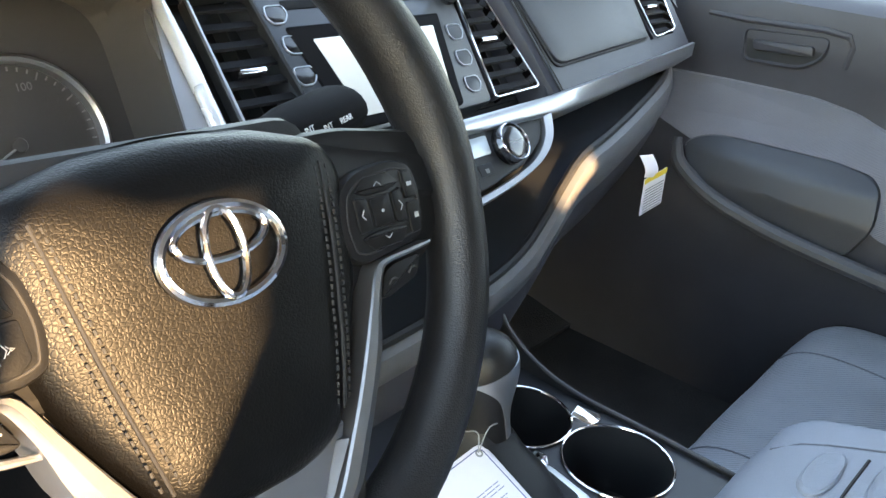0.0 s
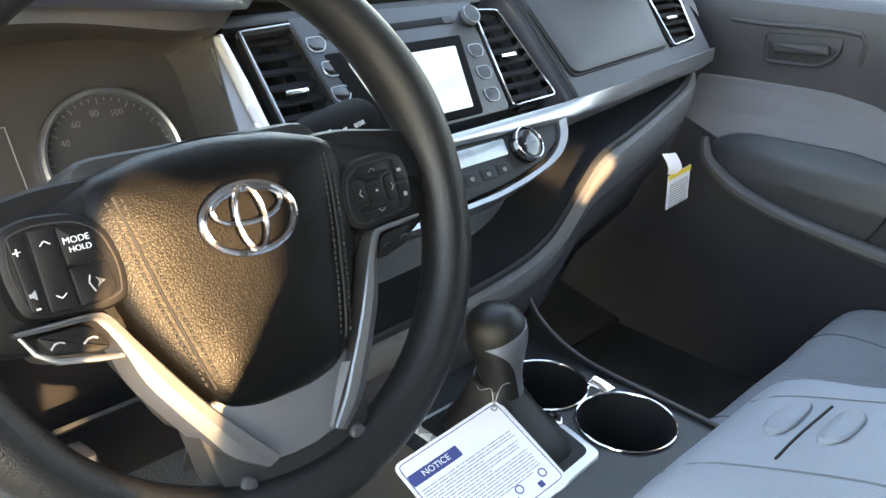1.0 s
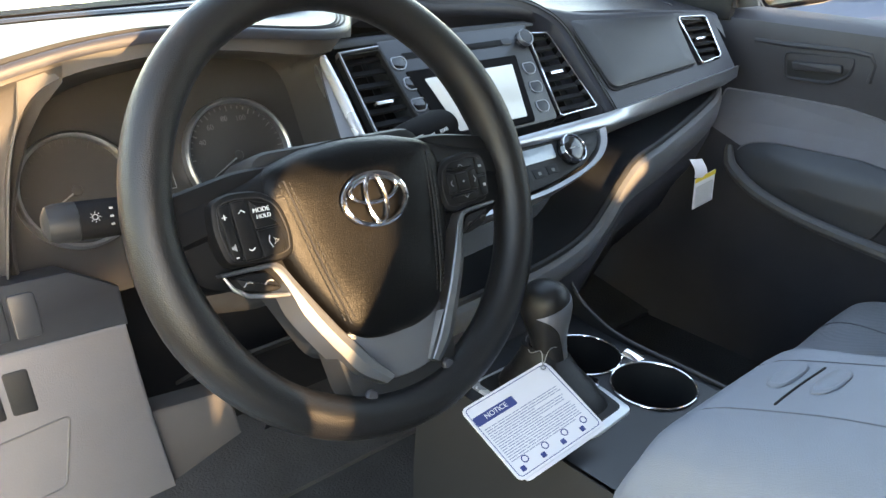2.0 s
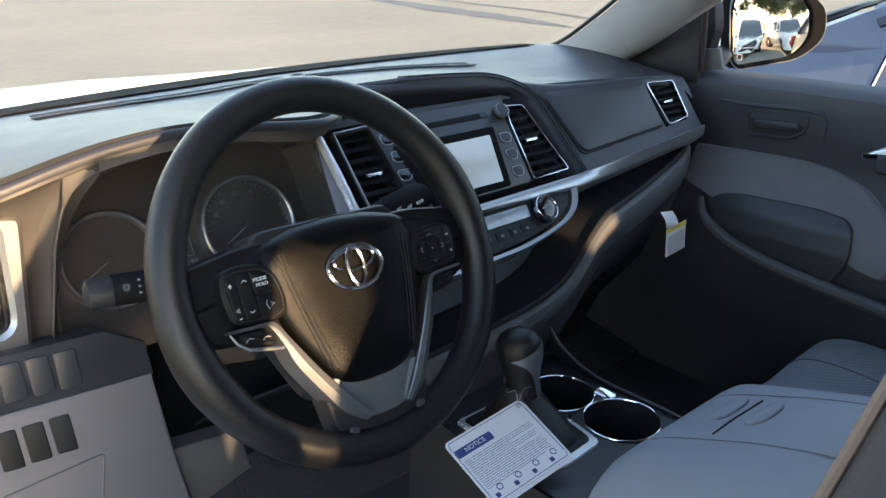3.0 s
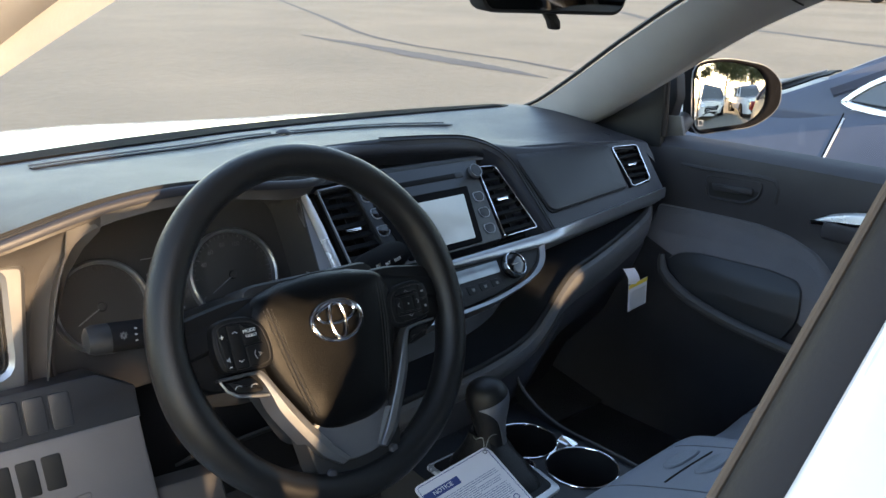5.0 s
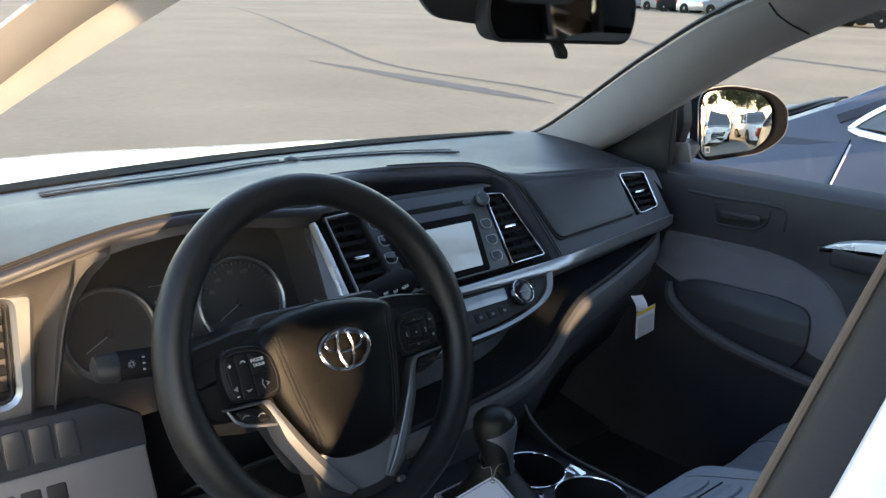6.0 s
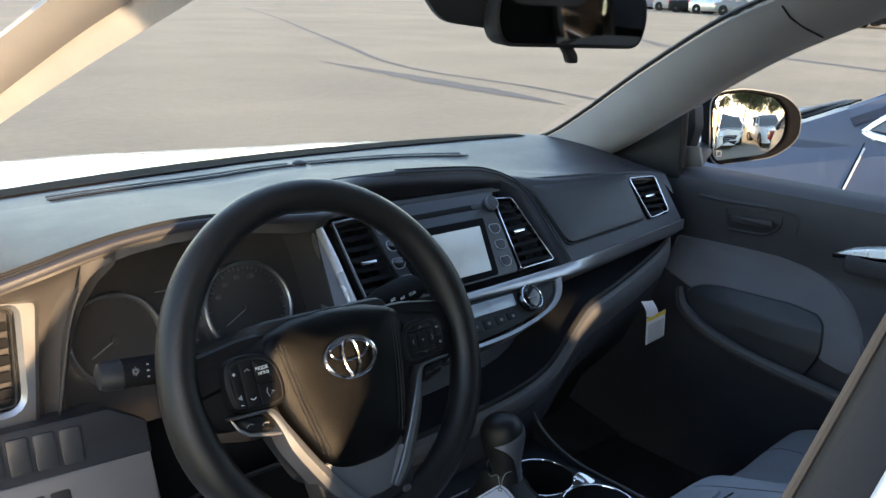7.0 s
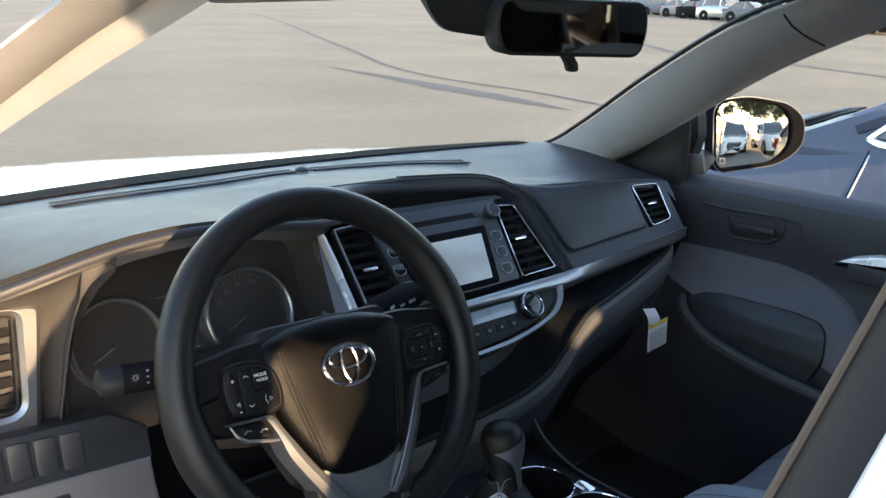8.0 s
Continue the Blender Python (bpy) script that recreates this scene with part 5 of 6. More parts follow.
for y in [-0.400, -0.401, -0.403, -0.406, -0.411, -0.418, -0.426, -0.436, -0.448, -0.46, -0.48, -0.50, -0.53, -0.56, -0.60, -0.66, -0.72, -0.80, -0.90]:
    row = [on_box(0.015 + 0.155 * q, y) for q in (-1, -0.94, -0.85, -0.75, -0.6, -0.3, 0, 0.3, 0.6, 0.75, 0.85, 0.94, 1)]
    a, b = row[0], row[-1]
    row = [Vector((a.x + 0.02, y, 0.55)), a + Vector((-0.012, 0, -0.09)), a + Vector((-0.014, 0, -0.035))] + row + [b + Vector((0.006, 0, -0.035)), Vector((b.x, y, 0.55))]
    rings.append(row)
part("box", sheet(rings, 0.003), SEAT_GREY, armrest, "grey vinyl padded box")
part("lid_seam", tube([on_box(-0.026 - 0.040 * (1 - k / 23) ** 5, -0.420 - 0.46 * k / 23, 0.0004) for k in range(24)], 0.0009, 5), SEAT_SEAM, armrest)
part("lid_seam", tube([on_box(0.108 - 0.030 * (1 - k / 23) ** 5, -0.425 - 0.455 * k / 23, 0.0004) for k in range(24)], 0.0009, 5), SEAT_SEAM, armrest)
part("lid_split", tube([on_box(-0.027 + 0.105 * k / 16, -0.494 + 0.0012 * math.sin(k / 4), 0.0006) for k in range(17)], 0.0013, 5), SEAM, armrest)
for dy, sgn in ((-0.474, 1), (-0.514, -1)):
    rings = []
    for f, h in ((1.0, -0.002), (0.95, 0.0022), (0.84, 0.0036), (0.70, 0.0024), (0.45, 0.0006), (0.15, 0.0002)):
        rings.append([on_box(0.044 + 0.036 * f * math.copysign(abs(math.cos(a)) ** 0.75, math.cos(a)), dy + 0.0140 * f * math.sin(a) * (1.1 if math.sin(a) * sgn > 0 else 0.75), h) for a in (2 * math.pi * i / 32 for i in range(32))])
    part("finger_grip", loft(rings), SEAT_GREY, armrest, "oval moulded finger grip")

# ---- passenger seat ----
def seat(name, label, x0, x1, y_front, top_z, taper, back=None):
    st = thing(name, label, "car seat")
    xm, hw = (x0 + x1) / 2, (x1 - x0) / 2
    yb, zb = back or (y_front, top_z)
    rows = []
    prof = [(p.y, p.z) for p in curve([(0, 0.00, -0.16), (0, -0.012, -0.08), (0, 0.0, -0.035), (0, 0.035, -0.008), (0, 0.10, 0.0), (0, 0.20, -0.006), (0, 0.32, -0.016), (0, 0.44, -0.022), (0, 0.52, -0.01)], 4)]
    for dy, dz in prof:
        row = []
        for k in range(41):
            q = -1 + k / 20
            bol = 0.046 * max(0, (abs(q) - 0.35) / 0.65) ** 1.2 - 0.075 * max(0, (abs(q) - 0.86) / 0.14) ** 2
            row.append(Vector((xm + hw * q, y_front - dy - 0.03 * abs(q) ** 3, top_z + dz + bol)))
        rows.append(row)
    part("cushion", sheet(rows, 0.004), SEAT_CLOTH, st, "grey cloth seat cushion")
    for q in (-0.58, 0.58):
        pts = [Vector((xm + hw * q, y_front - dy - 0.03 * abs(q) ** 3, top_z + dz + 0.046 * ((abs(q) - 0.35) / 0.65) ** 1.2 + 0.0008)) for dy, dz in prof[8:]]
        part("seat_seam", tube(pts, 0.0011, 5), SEAT_SEAM, st)
    rows = []
    for k in range(14):
        t = k / 13
        z = zb - 0.02 + (0.50 if back else 0.60) * t - (zb - top_z) * (1 - t)
        y = yb - 0.50 - 0.16 * t
        w = line(taper, t)
        rows.append([Vector((xm + w * q, y - 0.05 * (1 - abs(q) ** 2) + 0.045 - 0.10 * max(0, (abs(q) - 0.8) / 0.2) ** 2, z - 0.05 * abs(q) ** 4 * (t > 0.9))) for q in [-1 + j / 6 for j in range(13)]])
    part("backrest", sheet(rows, 0.09), SEAT_GREY, st, "grey vinyl backrest")
    # Driver's headrest is dropped and shifted to cast the hub's shadow.
    drop = 0.095 if back else 0.104
    hr = rounded([(-0.125, 0.10), (0.125, 0.10), (0.115, -drop), (-0.115, -drop)], 0.05)
    HR = Plane((xm - (0.065 if not back else 0), yb - 0.70, zb + (0.71 if back else 0.685)), radians(8))
    part("headrest", slab(HR, [tuple(q) for q in hr], -0.07, 0.03, 0.025, crown=0.01), SEAT_GREY, st, "padded headrest")
    for dx in (-0.06, 0.06):
        part("headrest_post", tube([(xm + dx, yb - 0.70, zb + 0.52), (xm + dx, yb - 0.71, zb + 0.66)], 0.006, 8), CHROME, st)
    part("seat_base", block((x0 + 0.03, y_front - 0.50, 0.44), (x1 - 0.03, y_front - 0.06, top_z - 0.10), 0.02), HARD_BLACK, st)
    return st


seat("passenger_seat", "grey front passenger seat with cloth cushion and headrest", 0.150, 0.665, -0.295, 0.620, [(0, 0.24), (0.6, 0.24), (1.0, 0.19)], (-0.385, 0.778))
# Unseen seat; its backrest taper is shaped to cast the hub's shadow edge.
seat("driver_seat", "grey driver seat with cloth cushion and headrest", -0.62, -0.15, -0.58, 0.725, [(0, 0.24), (0.5, 0.22), (0.66, 0.180), (0.78, 0.166), (0.815, 0.150), (0.85, 0.118), (0.935, 0.098), (1.0, 0.09)])

# ---- passenger door ----
door = thing("passenger_door", "black and grey passenger door panel with a map pocket", "car door")
profile = [(1.068, 0.760), (1.062, 0.722), (1.050, 0.702), (1.02, 0.694), (0.97, 0.700), (0.925, 0.704), (0.90, 0.698), (0.87, 0.668), (0.84, 0.640), (0.80, 0.628), (0.74, 0.626), (0.70, 0.640), (0.60, 0.660), (0.50, 0.672), (0.42, 0.675)]
rows = []
for i in range(38):
    y = 0.48 - 0.045 * i
    rows.append([Vector((x, y, z + (0.006 * math.sin(i * 0.1) if z > 1.0 else 0))) for z, x in profile])
part("door_panel", sheet(rows, 0.004), DOOR_BLACK, door, "black moulded door panel")
cl = rounded([(-0.02, 0.929), (0.07, 0.933), (0.155, 0.935), (0.213, 0.935), (0.27, 0.927), (0.326, 0.909), (0.370, 0.884), (0.405, 0.852), (0.425, 0.815), (0.410, 0.775), (0.360, 0.785), (0.340, 0.80), (0.16, 0.83), (0.06, 0.845), (-0.02, 0.865)], 0.012)
bm = bmesh.new()


def door_x(z):
    return line([(a, b) for a, b in sorted((zz, xx) for zz, xx in profile)], z)


rings = []
c0 = Vector((0.19, 0.875))
for f in (1.0, 0.97, 0.9, 0.8, 0.7, 0.6, 0.5, 0.4, 0.3, 0.2, 0.1, 0.03):
    rr = []
    for q in cl:
        p = c0 + (q - c0) * f
        rr.append(Vector((door_x(p.y) - (0.000 if f == 1 else 0.006), -p.x, p.y)))
    rings.append(rr)
part("cloth_insert", loft(rings), DOOR_CLOTH, door, "grey cloth insert")
# Pocket is not cut in; a flat darker panel paints its inner shade.
po = rounded([(0.060, 0.842), (0.085, 0.857), (0.12, 0.862), (0.27, 0.866), (0.325, 0.861), (0.345, 0.846), (0.352, 0.800), (0.330, 0.752), (0.25, 0.755), (0.19, 0.764), (0.13, 0.780), (0.085, 0.803)], 0.014)
rings = []
c0 = Vector((0.20, 0.805))
for f, d in ((1.0, -0.002), (0.985, -0.006), (0.96, -0.006), (0.9, -0.006), (0.8, -0.006), (0.65, -0.006), (0.5, -0.006), (0.35, -0.006), (0.2, -0.006), (0.004, -0.006)):
    rings.append([Vector((door_x((c0 + (q - c0) * f).y) + d - 0.006, -(c0 + (q - c0) * f).x, (c0 + (q - c0) * f).y)) for q in po])
part("map_pocket", loft(rings, caps=False), PANEL_GREY, door, "pocket as a flat panel, its inner shade painted dark")
rim = curve([(0.616, -0.057, 0.850), (0.612, -0.060, 0.836), (0.607, -0.074, 0.812), (0.604, -0.122, 0.784), (0.603, -0.183, 0.766), (0.603, -0.25, 0.754), (0.604, -0.34, 0.744), (0.606, -0.50, 0.730), (0.606, -0.80, 0.715)], 6)
part("pocket_rim", tube(rim, [0.006 + 0.006 * min(1, k / 14) for k in range(len(rim))], 10), POCKET_GREY, door, "grey padded pocket edge")
part("grip_ridge", tube([(0.697, -0.030, 1.024), (0.694, -0.09, 1.024), (0.694, -0.20, 1.029), (0.695, -0.234, 1.026), (0.698, -0.242, 1.012), (0.700, -0.238, 0.982)], 0.0045, 8), DOOR_BLACK, door)
ho = rounded([(0.086, 1.014), (0.214, 1.022), (0.210, 0.988), (0.180, 0.968), (0.094, 0.964)], 0.014)
part("handle_bowl", ring_slab(axes((0.698, 0, 0), (0, -1, 0), (0, 0, 1)), ho, inset(ho, 0.006), -0.004, 0.0040, 0.003), DOOR_BLACK, door)
# Flat darker plate stands in for the shade inside the bowl.
part("handle_bowl_back", slab(axes((0.698, 0, 0), (0, -1, 0), (0, 0, 1)), [tuple(q) for q in inset(ho, 0.005)], -0.006, 0.001), HARD_BLACK, door)
part("door_handle", slab(axes((0.690, 0, 0), (0, -1, 0), (0, 0, 1)), [(0.104, 0.998), (0.192, 1.004), (0.195, 0.990), (0.110, 0.984)], -0.008, 0.000, 0.003, r=0.004), DOOR_BLACK, door, "black inside door handle")
part("armrest", block((0.660, -1.0, 0.945), (0.70, -0.345, 0.984), 0.010, 3), DOOR_BLACK, door, "door armrest")
part("armrest_cap", slab(axes((0.672, 0, 0), (0, -1, 0), (0, 0, 1)), [(0.322, 0.972), (0.352, 0.989), (0.387, 1.000), (0.43, 1.007), (0.60, 1.012), (0.60, 0.984), (0.43, 0.984), (0.37, 0.977)], -0.016, 0.010, 0.005, r=0.004), SILVER_SKYLIT, door, "silver armrest cap, paled for the sky it reflects")
# dark mirror corner and window channel
part("sail", slab(axes((0.700, 0, 0), (0, -1, 0), (0, 0, 1)), [(-0.36, 1.025), (-0.028, 1.050), (-0.030, 1.190), (-0.075, 1.175), (-0.33, 1.07)], -0.012, 0.004, 0.003), HARD_BLACK, door, "black mirror corner panel")
part("window_channel", tube([(0.706, 0.026, 1.072), (0.702, 0.026, 1.14), (0.690, 0.022, 1.21)], 0.006, 8), RUBBER, door)
part("quarter_trim", slab(axes((0.722, 0, 0), (0, -1, 0), (0, 0, 1)), [(-0.052, 1.066), (0.012, 1.078), (0.0, 1.117), (-0.050, 1.112)], -0.006, 0.002, 0.001), MID_GREY, door)
g = part("window", sheet([[Vector((0.745 - 0.35 * max(0, z - 1.07), y, z)) for z in (1.06, 1.25, 1.45)] for y in (-0.04, -0.5, -1.0)]), PANE, door, "clear side window glass")
g.visible_shadow = False

# ---- tinted-glass car shell ----
shell = thing("car_body", "white body, roof and pillars of the car round the cabin", "car")


def pillar(rails, bulge, mat, name, label, n=5):
    curves = [curve(r, 8) for r in rails]
    rows = []
    for i in range(len(curves[0])):
        row = []
        for a, b, bu in zip(curves, curves[1:], bulge):
            for k in range(n):
                t = k / n
                row.append(a[i].lerp(b[i], t) + Vector(bu) * math.sin(math.pi * t))
        row.append(curves[-1][i])
        rows.append(row)
    return part(name, sheet(rows, 0.006), mat, shell, label, angle=60)


pillar([[(0.700, 0.50, 1.06), (0.662, 0.36, 1.100), (0.618, 0.22, 1.170), (0.560, 0.02, 1.285), (0.490, -0.20, 1.390), (0.46, -0.42, 1.460)],
        [(0.715, 0.44, 1.00), (0.690, 0.31, 1.030), (0.662, 0.17, 1.100), (0.640, 0.00, 1.200), (0.590, -0.20, 1.320), (0.555, -0.42, 1.413)],
        [(0.735, 0.46, 1.00), (0.720, 0.32, 1.030), (0.700, 0.18, 1.095), (0.675, 0.02, 1.190), (0.625, -0.20, 1.314), (0.585, -0.42, 1.408)]],
       [(-0.012, -0.018, 0.004), (0, 0, 0)], PILLAR_CLOTH, "windscreen_pillar", "pale cloth-covered windscreen pillar")
pillar([[(-0.655, 0.42, 1.085), (-0.565, 0.14, 1.234), (-0.505, -0.07, 1.328), (-0.460, -0.22, 1.392), (-0.43, -0.40, 1.46)],
        [(-0.672, 0.43, 1.122), (-0.576, 0.146, 1.257), (-0.517, -0.062, 1.354), (-0.472, -0.214, 1.418), (-0.445, -0.395, 1.49)],
        [(-0.745, 0.44, 1.125), (-0.658, 0.154, 1.252), (-0.590, -0.055, 1.349), (-0.556, -0.205, 1.410), (-0.546, -0.408, 1.475)]],
       [(-0.004, -0.002, -0.001), (0, -0.003, -0.006)], PILLAR_CLOTH, "windscreen_pillar", "pale cloth-covered windscreen pillar")
# windscreen and its black edge band
rows = []
for i in range(13):
    x = -1 + i / 6
    rows.append([Vector((0.02 + x * (0.66 - 0.19 * s) , (glass_foot(0.02 + x * 0.64) + 0.015) * (1 - s) + (-0.27 - 0.05 * x * x) * s + 0.03 * math.sin(math.pi * s), 1.10 * (1 - s) + (1.445 - 0.03 * x * x) * s + 0.012 * math.sin(math.pi * s))) for s in [k / 8 for k in range(9)]])
ws = part("windscreen", sheet(rows), PANE, shell, "clear windscreen")
ws.visible_shadow = False
for edge, d in (([(0.700, 0.50, 1.06), (0.662, 0.36, 1.100), (0.618, 0.22, 1.170), (0.560, 0.02, 1.285), (0.490, -0.20, 1.390), (0.46, -0.42, 1.460)], (-0.004, 0.006, 0.003)), ([(-0.655, 0.44, 1.085), (-0.565, 0.16, 1.234), (-0.505, -0.05, 1.328), (-0.460, -0.20, 1.392)], (-0.006, 0.02, 0.004))):
    part("glass_edge", tube([p + Vector(d) for p in curve(edge, 6)], 0.0045, 6), HARD_BLACK, shell)
part("pillar_joint", tube([(0.4845, -0.2625, 1.3972), (0.5052, -0.2675, 1.3801), (0.5384, -0.2775, 1.3640), (0.575, -0.292, 1.350)], 0.0016, 6), SEAM, shell)
part("cowl", sheet([[Vector((x, glass_foot(x) + d, z)) for d, z in ((-0.01, 1.096), (0.02, 1.092), (0.06, 1.07))] for x in [-0.66 + 0.055 * k for k in range(25)]], 0.003), DEEP_BLACK, shell)
# bonnet
rows = []
for i in range(25):
    x = -0.78 + i * 0.065
    row = []
    for k in range(14):
        y = 0.50 + k * 0.085
        z = 1.052 - 0.047 * max(0, x + 0.2) - 0.20 * max(0, abs(x) - 0.60) ** 1.5 + 0.044 * max(0, 0.95 - y) - 0.15 * max(0, y - 0.95) - 0.25 * max(0, y - 0.95) ** 2
        z += 0.004 * math.exp(-((abs(x) - 0.42) / 0.06) ** 2) * min(1, (y - 0.5) / 0.3)
        row.append(Vector((x, y, z)))
    rows.append(row)
part("bonnet", sheet(rows, 0.004), WHITE_PAINT, shell, "white bonnet")
part("front_end", sheet([[Vector((x, 1.60 - 0.25 * abs(x) ** 3, z)) for z in (0.80, 0.7, 0.5, 0.25)] for x in [-0.8 + 0.2 * k for k in range(9)]], 0.004), WHITE_PAINT, shell)
for s in (-1, 1):
    part("wing", sheet([[Vector((0.02 + s * (0.78 + dx), y, z - 0.25 * max(0, y - 0.8))) for dx, z in ((0, 0.93), (0.06, 0.91), (0.10, 0.87), (0.11, 0.78), (0.10, 0.6), (0.09, 0.4))] for y in (0.30, 0.6, 0.9, 1.2, 1.5)], 0.004), WHITE_PAINT, shell)
# roof, cloth lining, rear body
roof = []
for i in range(13):
    x = -1 + i / 6
    roof.append([Vector((0.02 + x * (0.60 - 0.13 * max(0, 1 + (y + 0.27) / 0.5)), y, 1.69 - (0.05 * x * x + 0.08 * abs(x) ** 6) * k - z)) for y, z, k in ((-0.27, 0.232, 0.25), (-0.45, 0.15, 0.4), (-0.8, 0.06, 0.9), (-1.4, 0.01, 1), (-2.2, 0.0, 1), (-2.9, 0.02, 1), (-3.1, 0.04, 1))])
part("roof", sheet([[p + Vector((0, 0, 0.05)) for p in r] for r in roof], 0.004), WHITE_PAINT, shell)
part("roof_lining", sheet(roof, 0.004), PILLAR_CLOTH, shell, "pale roof lining")
for s in (-1, 1):
    part("roof_rail", sheet([[Vector((0.02 + s * dx, y, z + up)) for dx, z in ((0.575, 1.47), (0.63, 1.45), (0.655, 1.42), (0.64, 1.395))] for y, up in ((-0.42, 0.05), (-0.62, 0.11), (-0.9, 0.17), (-1.5, 0.21), (-2.2, 0.21), (-2.9, 0.19))], 0.006), WHITE_PAINT, shell)
    part("lower_side", sheet([[Vector((0.02 + s * dx, y, z)) for dx, z in ((0.74, 1.06), (0.80, 0.95), (0.84, 0.75), (0.83, 0.5), (0.80, 0.35))] for y in ((-0.95, -1.5, -2.2, -2.9) if s < 0 else (0.3, -0.3, -1.0, -2.2, -2.9))], 0.006), WHITE_PAINT, shell)
    part("rear_pillar", sheet([[Vector((0.02 + s * dx, y0 + dy, z)) for dy in (0, -0.16)] for y0, z, dx in ((-2.90, 1.02, 0.74), (-2.93, 1.25, 0.69), (-2.96, 1.56, 0.62))], 0.02), MID_GREY, shell)
# Unseen header and pane tints are set to bound the mirror's bright patch.
for s in (-1, 1):
    for ya, yb, pane in ((-1.06, -2.14, DARK_PANE), (-2.20, -2.86, TINT_PANE)):
        g = part("rear_window", sheet([[Vector((0.02 + s * dx, y, z)) for dx, z in ((0.74, 1.02), (0.69, 1.25), (0.625, 1.53))] for y in (ya, (ya + yb) / 2, yb)]), pane, shell, "dark tinted rear side glass")
        g.visible_shadow = False
    part("quarter_post", sheet([[Vector((0.02 + s * dx, y, z)) for dx, z in ((0.735, 1.0), (0.685, 1.25), (0.62, 1.55))] for y in (-2.12, -2.22)], 0.012), MID_GREY, shell)
    part("patch_top_panel", sheet([[Vector((0.02 + s * dx, y, z)) for dx, z in ((0.69, 1.165), (0.655, 1.30), (0.615, 1.56))] for y in (-2.2, -2.9)], 0.012), MID_GREY, shell)
g = part("back_window", sheet([[Vector((x, y, z)) for y, z in ((-3.07, 1.28), (-3.05, 1.40), (-3.0, 1.62))] for x in (-0.62, 0.02, 0.66)]), TINT_PANE, shell, "dark tinted back window")
g.visible_shadow = False
part("tailgate", sheet([[Vector((x, -3.05, z)) for z in (1.30, 0.8, 0.4)] for x in (-0.72, 0.0, 0.76)], 0.02), HARD_BLACK, shell)
part("centre_post", sheet([[Vector((0.02 + dx, y, z)) for y in (-0.85, -0.98)] for dx, z in ((0.73, 0.5), (0.72, 1.06), (0.67, 1.25), (0.61, 1.46))], 0.03), MID_GREY, shell, "grey door post trim")
# driver-side door post: tan seal lip, rubber, then white metal
post = curve([(-0.776, -0.721, 0.42), (-0.743, -0.742, 0.60), (-0.722, -0.768, 0.80), (-0.698, -0.803, 1.00), (-0.657, -0.829, 1.15), (-0.601, -0.845, 1.25), (-0.545, -0.861, 1.35), (-0.478, -0.880, 1.47)], 6)
# Trim width by height, set to shape the sun patch on the wheel.
def post_width(z):
    return line([(0.96, 0.15), (1.03, 0.135), (1.07, 0.132), (1.12, 0.088), (1.20, 0.082), (1.24, 0.062), (1.29, 0.10)], z)


part("seal_lip", tube(post, 0.0015, 8), SEAL_CLOTH, shell, "tan cloth lip of the door seal")
sec = [(0.006, 0.000), (-0.002, -0.002), (-0.0055, -0.006), (-0.008, -0.011), (-0.009, -0.016), (-0.0075, -0.021)]
part("door_seal", sheet([[p + Vector((dx, dy, 0)) for dx, dy in sec] for p in post], 0.004), RUBBER, shell, "dark rubber door seal", angle=70)
sec = [(-0.006, -0.018), (-0.013, -0.021), (-0.017, -0.030), (-0.016, -0.062), (-0.030, -0.085), (-0.036, -0.10), (-0.036, -0.16), (0.03, -0.18)]
part("door_post", sheet([[p + Vector((dx, dy, 0)) for dx, dy in sec] for p in post], 0.003), WHITE_PAINT, shell, "white painted door post", angle=50)
# Pushed outward to set where the shade ends on the dash end.
part("rear_door_edge", sheet([[p + Vector((dx, dy, 0)) for dx, dy in ((-0.034, -0.100), (-0.135 + 0.14 * (p.z - 1.07), -0.104), (-0.146 + 0.14 * (p.z - 1.07), -0.114), (-0.144 + 0.14 * (p.z - 1.07), -0.20), (-0.05, -0.215), (0.02, -0.215))] for p in post[:-6]], 0.003), WHITE_PAINT, shell, "white front edge of the closed rear door", angle=50)
part("post_trim", sheet([[p + Vector((dx, dy, 0)) for dx, dy in ((0.004, -0.001), (0.03, -0.02), (post_width(p.z), -0.07), (post_width(p.z), -0.16), (0.0, -0.18))] for p in post], 0.003), MID_GREY, shell)
part("sill", block((-0.84, -0.75, 0.36), (-0.66, 0.35, 0.44), 0.02), WHITE_PAINT, shell)
part("floor_pan", block((-0.78, -3.0, 0.38), (0.80, 0.60, 0.42), 0.01), CARPET, shell, "black carpeted floor")
part("bulkhead", sheet([[Vector((x, y, z)) for y, z in ((0.10, 0.42), (0.30, 0.46), (0.42, 0.60), (0.45, 0.90), (0.46, 1.08))] for x in (-0.72, -0.3, 0.0, 0.3, 0.74)], 0.01), CARPET, shell)
rs = rounded([(-0.62, 0.30), (0.62, 0.30), (0.66, -0.30), (-0.66, -0.30)], 0.08)
part("rear_seat", slab(Plane((0.02, -1.95, 0.80), radians(14)), [tuple(q) for q in rs], -0.12, 0.05, 0.04), SEAT_GREY, shell, "grey rear seat")
# Unseen block added under the roof to cut the sunbeam's upper edge.
part("beam_top_block", block((-0.62, -3.10, 1.632), (0.66, -3.00, 1.70), 0.02), MID_GREY, shell)
# Unseen headrests, placed and lengthened to narrow the sunbeam onto the ledge.
for hx in (-0.205, 0.150, 0.44):
    low = 0.28 if hx < 0 else 0.12
    part("beam_headrest", slab(Plane((hx, -2.02, 1.36), radians(10)), rounded([(-0.135, 0.14), (0.135, 0.14), (0.135, -low), (-0.135, -low)], 0.05), -0.05, 0.04, 0.02), SEAT_GREY, shell, "unseen grey headrest block placed to narrow the sunbeam")
